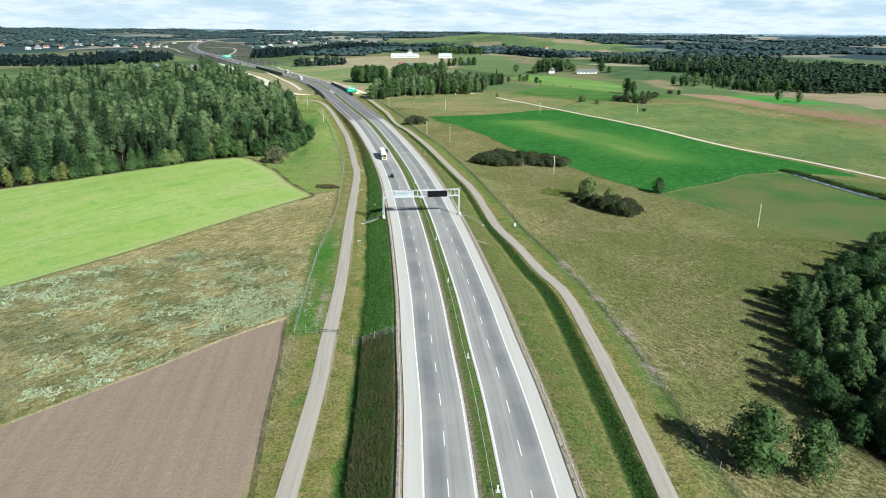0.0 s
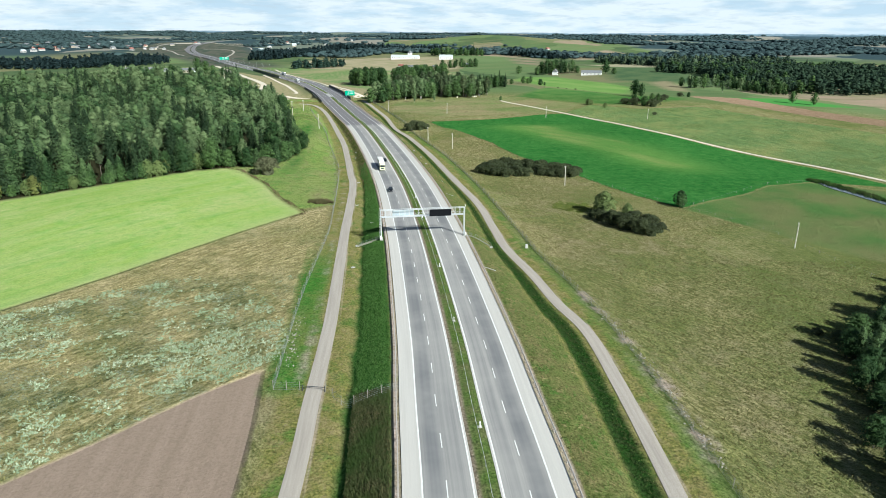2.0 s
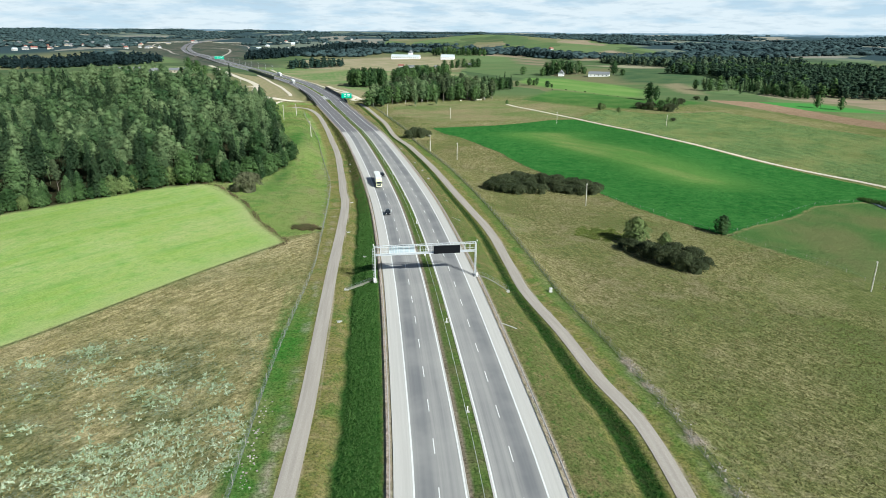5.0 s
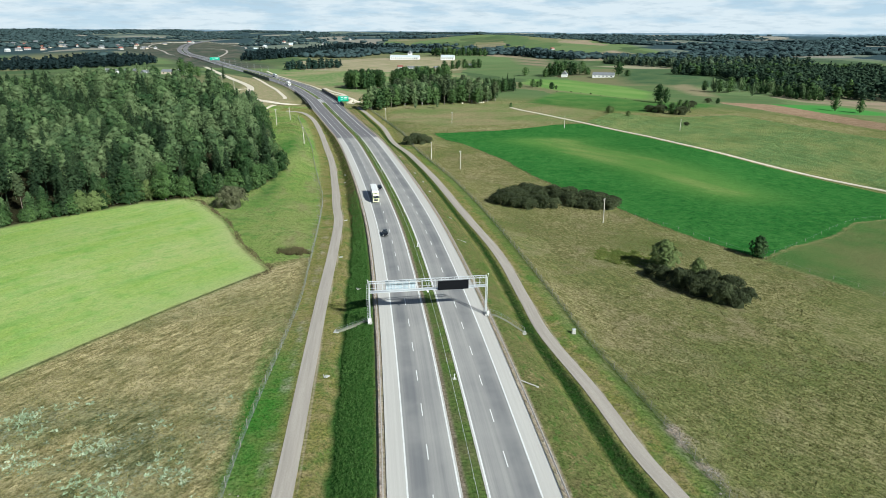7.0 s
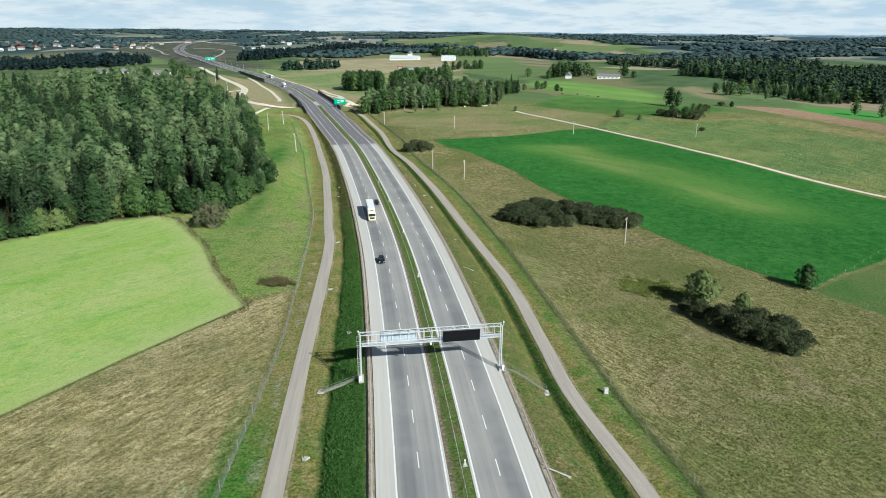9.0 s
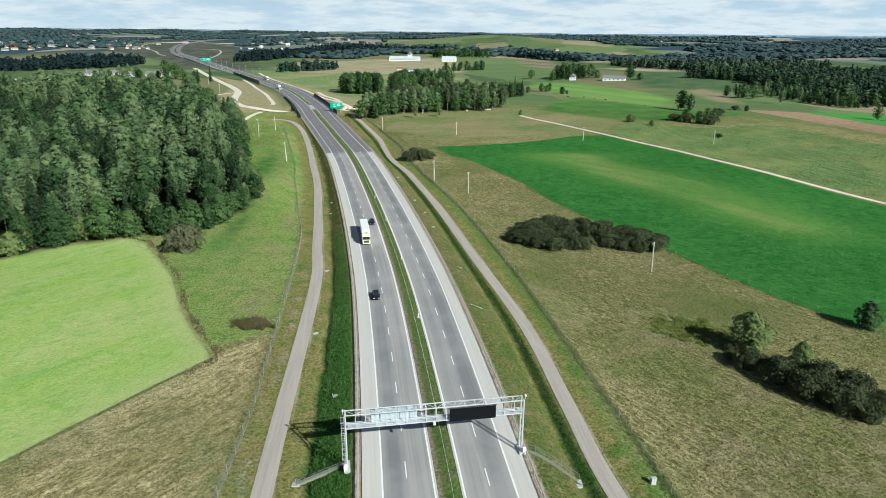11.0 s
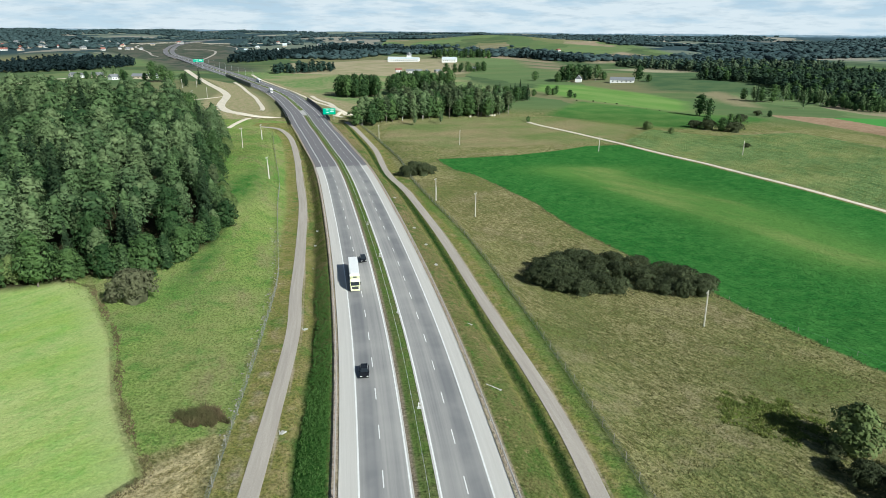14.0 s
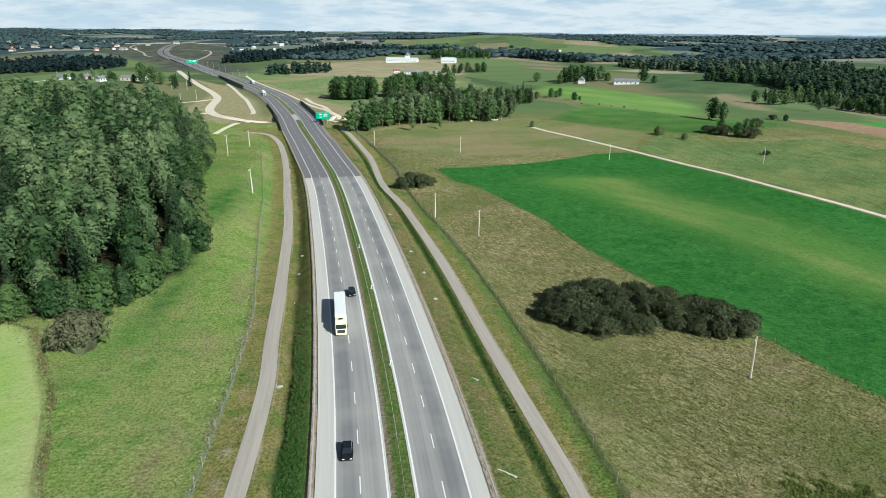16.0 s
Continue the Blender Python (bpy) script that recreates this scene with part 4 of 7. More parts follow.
# ---- the gantry ----
def gantry():
    foot_l, foot_r = Vector((-0.6, -0.4, -0.5)), Vector((26.6, 4.0, -0.5))
    span = (foot_r - foot_l).length
    head = math.degrees(math.atan2(foot_r.y - foot_l.y, foot_r.x - foot_l.x))
    root = thing("sign_gantry", "galvanised lattice gantry over the motorway with two message boards", "gantry", pose(foot_l.x, foot_l.y, 0, 0, 0, head))
    low, high, deep = 7.35, 9.65, 1.35
    for sx in (0, span):
        for dy in (0, deep):
            part("post", tube_bm((sx, dy, -0.7), (sx, dy, high + 0.1), 0.14, 10), M_STEEL, root)
        part("footing", box_bm((0.9, 2.5, 1.3), (sx, deep / 2, -0.3), 0.06), M_CONCRETE, root)
        for z in np.arange(1.2, low, 1.5):
            part("tie", tube_bm((sx, 0, z), (sx, deep, z + 0.75), 0.045, 6), M_STEEL, root)
        part("cabinet", box_bm((0.5, 0.4, 1.2), (sx + (0.35 if sx else -0.3), -0.35, 0.6), 0.03), M_WHITE, root, "white control cabinet")
    for z in (low, high):
        for dy in (0, deep):
            part("chord", box_bm((span, 0.16, 0.16), (span / 2, dy, z), 0.02), M_STEEL, root)
    bays = 18
    for i in range(bays + 1):
        x = span * i / bays
        for dy in (0, deep):
            part("upright", box_bm((0.08, 0.08, high - low), (x, dy, (high + low) / 2)), M_STEEL, root)
        for z in (low, high):
            part("cross_tie", box_bm((0.08, deep, 0.08), (x, deep / 2, z)), M_STEEL, root)
        if i < bays:
            x2 = span * (i + 1) / bays
            for z in (low, high):
                part("brace", tube_bm((x, 0 if i % 2 else deep, z), (x2, deep if i % 2 else 0, z), 0.04, 6), M_STEEL, root)
    part("walkway", box_bm((span - 0.6, deep - 0.3, 0.05), (span / 2, deep / 2, low - 0.05)), M_STEEL, root)
    for z in (low + 0.6, low + 1.15):
        part("handrail", tube_bm((0, -0.05, z), (span, -0.05, z), 0.035, 6), M_STEEL, root)
    # the board that faces the camera is dark, the other shows its ribbed back
    board = part("message_board", box_bm((7.2, 0.32, 2.15), (19.4, -0.28, 8.35), 0.04), M_BLACK, root, "unlit black message board")
    part("bezel", box_bm((7.36, 0.2, 0.08), (19.4, -0.24, 9.47)), M_DARK, board)
    back = part("message_board", box_bm((7.1, 0.3, 2.1), (7.4, deep + 0.25, 8.35), 0.04), M_PALEBLUE, root, "white ribbed back of a message board")
    for i in range(6):
        part("rib", box_bm((0.09, 0.12, 2.1), (7.4 - 3.4 + i * 1.36, deep + 0.05, 8.35)), M_STEEL, back)
    part("frame", box_bm((7.3, 0.2, 0.1), (7.4, deep + 0.2, 9.45)), M_DARK, back)
    # ladder with its safety cage on the west post
    for dx in (-0.62, -0.22):
        part("ladder_rail", tube_bm((dx, -0.1, 0.2), (dx, -0.1, high), 0.03, 6), M_STEEL, root)
    for z in np.arange(0.5, high, 0.45):
        part("rung", tube_bm((-0.62, -0.1, z), (-0.22, -0.1, z), 0.02, 5), M_STEEL, root)
    for z in np.arange(2.6, high, 0.9):
        part("cage_hoop", box_bm((0.6, 0.05, 0.06), (-0.42, -0.72, z)), M_STEEL, root)
    for sx in (-0.3, span + 0.25):
        arm = part("camera_mast", tube_bm((sx, 0.3, high), (sx, 0.3, high + 0.75), 0.05, 8), M_STEEL, root)
        part("camera_housing", box_bm((0.26, 0.5, 0.24), (sx, 0.15, high + 0.8), 0.05), M_WHITE, arm)
    part("sensor", box_bm((0.4, 0.5, 0.35), (13.4, -0.35, low - 0.2), 0.05), M_WHITE, root, "white traffic sensor")
    return root


gantry()


def stairway(top, foot):
    """Concrete maintenance stair down the bank with a handrail."""
    top, foot = Vector(top), Vector(foot)
    run = (foot - top)
    root = thing("bank_stair", "concrete maintenance stair with steel handrail on the bank", "stair")
    n = 14
    head = math.degrees(math.atan2(run.y, run.x))
    z0, z1 = float(ground(top.x, top.y)) + 0.15, float(ground(foot.x, foot.y)) + 0.2
    for i in range(n):
        p = top + run * (i + 0.5) / n
        part("step", box_bm((run.length / n * 1.02, 0.6, 0.5), (0, 0, -0.15), 0.01), M_MOSSY, root).matrix_basis = pose(p.x, p.y, max(z0 + (z1 - z0) * (i + 0.5) / n, float(ground(p.x, p.y)) + 0.12), 0, 0, head)
    side = Vector((-run.y, run.x, 0)).normalized() * 0.5
    pts = [top + run * k / 6 + side for k in range(7)]
    lvl = [max(z0 + (z1 - z0) * k / 6, float(ground(p.x, p.y)) + 0.1) for k, p in enumerate(pts)]
    for p, q, zp, zq in zip(pts, pts[1:], lvl, lvl[1:]):
        part("handrail", tube_bm((p.x, p.y, zp + 1.0), (q.x, q.y, zq + 1.0), 0.025, 6), M_WIRE, root)
        part("handrail", tube_bm((p.x, p.y, zp + 0.6), (q.x, q.y, zq + 0.6), 0.018, 6), M_WIRE, root)
    for p, z in zip(pts, lvl):
        part("post", tube_bm((p.x, p.y, z - 0.1), (p.x, p.y, z + 1.0), 0.025, 6), M_WIRE, root)
    part("landing", box_bm((1.2, 1.0, 0.25), (foot.x, foot.y, float(ground(foot.x, foot.y)) + 0.1), 0.02), M_CONCRETE, root)
    return root


stairway((-1.2, 1.2, 0), (-8.4, -1.4, 0))
stairway((27.4, 4.6, 0), (35.2, 0.4, 0))


# ---- trees ----


def lump(rng, centre, radii, rough=0.2):
    """A knobbly inner mass of foliage."""
    bm = bmesh.new()
    bmesh.ops.create_icosphere(bm, subdivisions=1, radius=1.0)
    off = Vector(rng.uniform(-50, 50, 3))
    for v in bm.verts:
        k = 1 + rough * noise.noise(v.co * 1.7 + off) * 1.6
        v.co = Vector((v.co.x * radii[0] * k + centre[0], v.co.y * radii[1] * k + centre[1], v.co.z * radii[2] * k + centre[2]))
    v = np.array([p.co[:] for p in bm.verts])
    f = [[q.index for q in p.verts] for p in bm.faces]
    bm.free()
    return v, f


def leaves(rng, centre, radii, count, size, droop=0.0):
    """Small leafy sprays scattered over an ellipsoid, each a folded blade."""
    d = rng.normal(size=(count, 3))
    d /= np.linalg.norm(d, axis=1)[:, None]
    d[:, 2] = np.where(d[:, 2] < -0.55, -d[:, 2], d[:, 2])
    p = np.array(centre) + d * np.array(radii) * rng.uniform(0.86, 1.17, (count, 1))
    nrm = d + rng.normal(scale=0.55, size=(count, 3)) + np.array([0, 0, 0.35])
    nrm /= np.linalg.norm(nrm, axis=1)[:, None]
    a = np.cross(nrm, rng.normal(size=(count, 3)))
    a /= np.linalg.norm(a, axis=1)[:, None]
    b = np.cross(nrm, a)
    s = size * rng.uniform(0.55, 1.3, (count, 1))
    tip = p + a * s - np.array([0, 0, droop]) * s
    v = np.stack([p - a * s * 0.8 - b * s * 0.35, p + b * s * 0.75 + nrm * s * 0.25, tip - b * s * 0.35], 1).reshape(-1, 3)
    f = [[3 * i, 3 * i + 1, 3 * i + 2] for i in range(count)]
    return v, f


def merge(pieces):
    vs, fs, o = [], [], 0
    for v, f in pieces:
        vs.append(v)
        fs += [[i + o for i in q] for q in f]
        o += len(v)
    return np.vstack(vs), fs


def core_lump(rng, centre, radii):
    """The shaded inside of a crown: a small twelve-cornered mass."""
    bm = bmesh.new()
    bmesh.ops.create_icosphere(bm, subdivisions=1, radius=1.0)
    v = np.array([p.co[:] for p in bm.verts]) * rng.uniform(0.8, 1.15, (len(bm.verts), 1)) * np.array(radii) + np.array(centre)
    f = [[q.index for q in p.verts] for p in bm.faces]
    bm.free()
    return v, f


PROFILE = {
    "broad": lambda f: np.sin(np.pi * (0.16 + 0.76 * f)) ** 0.6,
    "birch": lambda f: np.sin(np.pi * (0.10 + 0.84 * f)) ** 0.8,
    "alder": lambda f: 1.32 * (f + 0.12) ** 0.3 * np.clip(1.0 - f, 0, 1) ** 0.62,
    "spruce": lambda f: np.clip(1.0 - f, 0, 1) ** 0.85 + 0.03,
    "dome": lambda f: np.clip(1.0 - f * f * 0.98, 0, 1) ** 0.5,
}


def crown(kind, seed, height, width, clumps, per, size, base=0.12, heart=0.62, top=0.97):
    """A crown of many separate leafy clumps set over the tree's outline, with gaps that show its shaded heart."""
    rng = np.random.default_rng(seed)
    prof = PROFILE[kind]
    grid = np.linspace(0.0, 1.0, 200)
    w = np.cumsum(prof(grid) + 0.12)
    f = np.interp((np.arange(clumps) + rng.uniform(0.2, 0.8, clumps)) / clumps, w / w[-1], grid)
    R = width * 0.5 * prof(f) * rng.uniform(0.78, 1.14, clumps)
    an = np.arange(clumps) * 2.39996 + rng.uniform(-0.35, 0.35, clumps)
    z = height * (base + (top - base) * f)
    ca, sa = np.cos(an), np.sin(an)
    if kind == "spruce":
        reach, rad = R * 0.56, np.stack([R * 0.46 + 0.12, R * 0.20 + 0.22, 0.16 + R * 0.10], 1)
        drop = R * rng.uniform(0.15, 0.34, clumps)
    else:
        cr = width * rng.uniform(0.10, 0.19, clumps) * (0.62 + 0.38 * prof(f)) * (0.72 if kind == "dome" else 1.0)
        reach = np.maximum(R - cr * 0.9, 0) * (np.sqrt(rng.uniform(0.08, 1.0, clumps)) if kind == "dome" else 1.0)
        flat = {"alder": 0.5, "birch": 0.85}.get(kind, 0.72)
        rad = np.stack([cr * 1.15, cr, cr * flat], 1)
        drop = cr * 0.15
        if kind == "dome":
            z = height * 0.86 * np.sqrt(np.clip(1 - (reach / (width * 0.5)) ** 2, 0.02, 1)) * rng.uniform(0.55, 1.15, clumps)
    out3 = np.stack([ca, sa, np.zeros(clumps)], 1)
    tan3 = np.stack([-sa, ca, np.zeros(clumps)], 1)
    up3 = np.stack([-ca * 0.0, sa * 0.0, np.ones(clumps)], 1)
    centre = out3 * reach[:, None] + up3 * z[:, None]
    if kind != "dome":
        per, size = max(5, int(per * 0.68)), size * 1.34
    k = np.repeat(np.arange(clumps), per)
    n = len(k)
    d = rng.normal(size=(n, 3))
    d /= np.linalg.norm(d, axis=1)[:, None]
    d = np.where((d @ np.array([0.6, 0.0, 0.8]) < -0.25)[:, None], -d, d)
    loc = d * rad[k] * rng.uniform(0.72, 1.08, (n, 1))
    p = centre[k] + out3[k] * loc[:, :1] + tan3[k] * loc[:, 1:2] + up3[k] * (loc[:, 2:] - (drop[k] * np.clip(loc[:, 0] / rad[k, 0], -1, 1))[:, None])
    face = d / rad[k]
    face /= np.linalg.norm(face, axis=1)[:, None]
    nrm = out3[k] * face[:, :1] + tan3[k] * face[:, 1:2] + up3[k] * face[:, 2:] + (out3[k] * (0.75 - 0.45 * f[k])[:, None] + up3[k] * (0.05 + 0.55 * f[k])[:, None]) * (0.35 if kind == "dome" else 1.0) + rng.normal(scale=0.24, size=(n, 3))
    nrm /= np.linalg.norm(nrm, axis=1)[:, None]
    t = np.cross(nrm, rng.normal(size=(n, 3)))
    t /= np.linalg.norm(t, axis=1)[:, None]
    b = np.cross(nrm, t)
    s = size * rng.uniform(0.6, 1.35, (n, 1))
    v = np.stack([p - t * s * 0.75 - b * s * 0.4, p + b * s * 0.8, p + t * s * 0.85 - b * s * 0.3], 1).reshape(-1, 3)
    pieces = [(v, np.arange(3 * n).reshape(-1, 3).tolist())]
    for q in {"spruce": (0.12, 0.4, 0.7), "dome": (0.06, 0.26)}.get(kind, (0.12, 0.38, 0.64, 0.84)):
        r = width * 0.5 * float(prof(np.array(q))) * {"spruce": 0.42, "dome": 0.5}.get(kind, heart)
        pieces.append(core_lump(rng, (0, 0, height * (base + (top - base) * q)), (r, r, height * 0.3 if kind == "dome" else max(r * 0.7, height * (top - base) * 0.19))))
    return merge(pieces)


def trunk_mesh(seed, height, r, limbs, material, low=0.3):
    rng = np.random.default_rng(seed)
    bm = tube_bm((0, 0, -0.6), (0, 0, height), r, 8, r * 0.18)
    for i in range(limbs):
        z = height * (low + (0.85 - low) * (i + 0.5) / limbs)
        an = i * 2.4
        ln = height * 0.16 * rng.uniform(0.7, 1.2)
        tube_bm((0, 0, z), (math.cos(an) * ln, math.sin(an) * ln, z + ln * 0.7), r * 0.33, 5, r * 0.08, bm)
    return bm_mesh("trunk", bm, material)


def mesh_of(name, data, material):
    mesh = bpy.data.meshes.new(name)
    mesh.from_pydata(data[0].tolist(), [], data[1])
    mesh.materials.append(material)
    return mesh


SPECIES = {}


def species(key, name, label, crown, trunk, leaf):
    SPECIES[key] = (name, label, mesh_of("crown", crown, leaf), trunk)


for i in range(3):
    species("spruce%d" % i, "spruce_tree", "dark green spruce with drooping boughs", crown("spruce", 10 + i, 22, 6.8 + 0.6 * i, 165, 13, 0.35, 0.08), trunk_mesh(i, 20, 0.26, 0, M_BARK), M_NEEDLE)
    species("broad%d" % i, "broadleaf_tree" if i else "leafy_tree", "full green broadleaf tree with a rounded crown" if i else "leafy green tree with an uneven spreading crown", crown("broad", 30 + i, 15.5, 9.4 + 0.9 * i, 70, 44, 0.30, 0.14, 0.55), trunk_mesh(5 + i, 12, 0.28, 5, M_BARK), M_LEAF)
    species("birch%d" % i, "birch_tree", "slender light green birch with a pale trunk", crown("birch", 50 + i, 18, 7.6 + 0.6 * i, 62, 42, 0.28, 0.2, 0.5), trunk_mesh(9 + i, 16, 0.19, 5, M_BIRCHBARK), M_BIRCH)
for i in range(3):
    species("alder%d" % i, "alder_tree", "grey-green alder with a conical crown of layered boughs", crown("alder", 110 + i, 17, 8.6 + 0.8 * i, 90, 38, 0.28, 0.07, 0.55), trunk_mesh(40 + i, 15, 0.22, 0, M_BARK), M_ALDER)
for i in range(2):
    species("pine%d" % i, "pine_tree", "pine with a bare trunk and a dusky rounded crown", crown("broad", 70 + i, 20, 6.0, 34, 32, 0.40, 0.45), trunk_mesh(15 + i, 18, 0.24, 3, M_BARK), M_PINE)
    species("round%d" % i, "field_tree", "low round-crowned field tree with dense leaves", crown("broad", 80 + i, 8.5, 6.8, 44, 30, 0.32, 0.08), trunk_mesh(20 + i, 5, 0.2, 4, M_BARK), M_LEAF)
    species("willow%d" % i, "willow_shrub", "dense grey-green willow shrub", crown("dome", 90 + i, 5.0, 11.0, 130, 26, 0.28, 0.0, 0.7), trunk_mesh(23 + i, 3, 0.12, 6, M_BARK, 0.1), M_WILLOW)
for i in range(3):
    species("grove_broad%d" % i, "grove_tree", "full green broadleaf tree of a distant grove", crown("broad", 130 + i, 15.5, 9.4 + 0.9 * i, 44, 20, 0.5, 0.12, 0.55), trunk_mesh(5 + i, 12, 0.28, 5, M_BARK), M_LEAF)
    species("grove_birch%d" % i, "grove_birch", "slender birch of a distant grove with a pale trunk", crown("birch", 150 + i, 18, 7.6 + 0.6 * i, 40, 18, 0.46, 0.2, 0.5), trunk_mesh(9 + i, 16, 0.22, 5, M_BIRCHBARK), M_BIRCH)
    species("grove_spruce%d" % i, "grove_spruce", "dark spruce of a distant grove", crown("spruce", 170 + i, 22, 6.8, 80, 7, 0.5, 0.08), trunk_mesh(i, 20, 0.26, 0, M_BARK), M_NEEDLE)
species("sallow0", "sallow_tree", "feathery yellow-green willow in the pasture", crown("birch", 97, 8, 7.0, 60, 50, 0.26, 0.04, 0.5), trunk_mesh(31, 5, 0.13, 6, M_BARK, 0.1), M_SALLOW)
species("bramble0", "brown_shrub", "round grey-brown shrub", crown("dome", 96, 5.0, 10.0, 130, 28, 0.27, 0.0, 0.7), trunk_mesh(27, 3, 0.12, 6, M_BARK, 0.1), M_BROWNLEAF)
species("autumn0", "young_tree", "young tree turning yellow at the wood's edge", crown("birch", 99, 9, 5, 34, 24, 0.34, 0.06), trunk_mesh(30, 6, 0.13, 4, M_BARK), M_AUTUMN)


def tree(key, x, y, scale=1.0, tall=1.0, group="", label=""):
    name, lab, crown, trunk = SPECIES[key]
    m = Matrix.Translation((x, y, float(ground(x, y)) - 0.1)) @ pose(0, 0, 0, 0, 0, random.uniform(0, 360)) @ Matrix.Diagonal((scale * random.uniform(0.85, 1.15), scale * random.uniform(0.85, 1.15), scale * tall, 1))
    root = thing(name, label or lab, "shrub" if "shrub" in name else "tree", m, group)
    for pn, data in (("trunk", trunk), ("crown", crown)):
        new(pn, data).parent = root
    return root


def scatter(poly, gap, seed, keep=lambda x, y: True):
    """Jittered spots inside a polygon."""
    p = np.array(poly, float)
    rng = np.random.default_rng(seed)
    gx, gy = np.meshgrid(np.arange(p[:, 0].min(), p[:, 0].max(), gap), np.arange(p[:, 1].min(), p[:, 1].max(), gap))
    gx = (gx + rng.uniform(-0.42, 0.42, gx.shape) * gap).ravel()
    gy = (gy + rng.uniform(-0.42, 0.42, gy.shape) * gap).ravel()
    sd = inside(gx, gy, poly)
    return [(float(x), float(y), float(s)) for x, y, s in zip(gx, gy, sd) if s > 0 and keep(x, y)]


STEM = (np.array([(-0.2, 0, -0.5), (0.2, 0, -0.5), (0, 0.25, -0.5), (0, 0, 8.0)]), [[0, 1, 3], [1, 2, 3], [2, 0, 3]])


def canopy_proto(key, seed):
    """A tree for the heart of a wood, full above and plain below."""
    h, w, n, per, size, base = {"spruce": (22, 6.8, 100, 10, 0.40, 0.36), "alder": (18, 9.2, 48, 27, 0.37, 0.40), "broad": (17, 10.0, 44, 28, 0.40, 0.44), "birch": (19, 8.0, 42, 26, 0.35, 0.44)}[key]
    return merge([crown(key, seed, h, w, n, per, size, base), STEM])


def light_proto(key, seed):
    """A leaner tree for woods half a kilometre off."""
    h, w, n, per, size, base = {"spruce": (19, 6.5, 34, 5, 0.9, 0.1), "broad": (15, 9.5, 22, 10, 0.95, 0.12), "birch": (17, 6.5, 18, 10, 0.85, 0.15)}[key]
    return merge([crown(key, seed, h, w, n, per, size, base), STEM])


def tiny_proto(key, seed):
    """A tree for woods a kilometre off and more."""
    h, w, n, per, size, base = {"spruce": (18, 6.5, 14, 3, 1.5, 0.1), "broad": (14, 9.0, 10, 5, 1.6, 0.1), "birch": (16, 6.5, 9, 5, 1.4, 0.1)}[key]
    return crown(key, seed, h, w, n, per, size, base)


def speck_proto(key, seed):
    """A tree two kilometres off and more."""
    rng = np.random.default_rng(seed)
    v, f = leaves(rng, (0, 0, 6.0), (4.6, 4.6, 4.0), 4, 2.4, 0.2)
    return merge([lump(rng, (0, 0, 5), (4.6, 4.6, 4.6), 0.5), (v, f)])


def woods(name, label, spots, keys, material, seed, lo=0.8, hi=1.2, make=light_proto, wide=1.0):
    """One mass of many trees, joined."""
    rng = np.random.default_rng(seed)
    protos = [make(k, seed + i) for i, k in enumerate(keys)]
    tris = [np.array([t for q in f for t in ([q] if len(q) == 3 else [[q[0], q[1], q[2]], [q[0], q[2], q[3]]])]) for v, f in protos]
    vs, fs, tone, o = [], [], [], 0
    for x, y, *more in spots:
        k = rng.integers(len(protos))
        v, f = protos[k][0], tris[k]
        a, s = rng.uniform(0, 6.28), rng.uniform(lo, hi) * (more[0] if more else 1.0)
        w = np.column_stack([(v[:, 0] * math.cos(a) - v[:, 1] * math.sin(a)) * s * wide + x, (v[:, 0] * math.sin(a) + v[:, 1] * math.cos(a)) * s * wide + y,
                             v[:, 2] * s * rng.uniform(0.85, 1.15) + float(ground(x, y))])
        vs.append(w)
        fs.append(f + o)
        tone.append(np.full(len(v), rng.uniform(), np.float32))
        o += len(v)
    V, Fc = np.vstack(vs), np.vstack(fs)
    mesh = bpy.data.meshes.new(name)
    mesh.vertices.add(len(V))
    mesh.vertices.foreach_set("co", V.astype(np.float32).ravel())
    mesh.loops.add(Fc.size)
    mesh.loops.foreach_set("vertex_index", Fc.astype(np.int32).ravel())
    mesh.polygons.add(len(Fc))
    mesh.polygons.foreach_set("loop_start", np.arange(0, Fc.size, 3, dtype=np.int32))
    mesh.attributes.new("tone", "FLOAT", "POINT").data.foreach_set("value", np.concatenate(tone))
    mesh.update(calc_edges=True)
    mesh.validate()
    mesh.materials.append(material)
    return tagged(new(name, mesh), label, "woods", kind="stuff")


def patchy(seed, scale=0.06):
    """A slow unevenness over the plan."""
    rng = np.random.default_rng(seed)
    w = rng.normal(scale=scale, size=(7, 2))
    ph = rng.uniform(0, 6.28, 7)
    return lambda x, y: sum(np.sin(x * a + y * b + c) for (a, b), c in zip(w, ph)) / 2.6


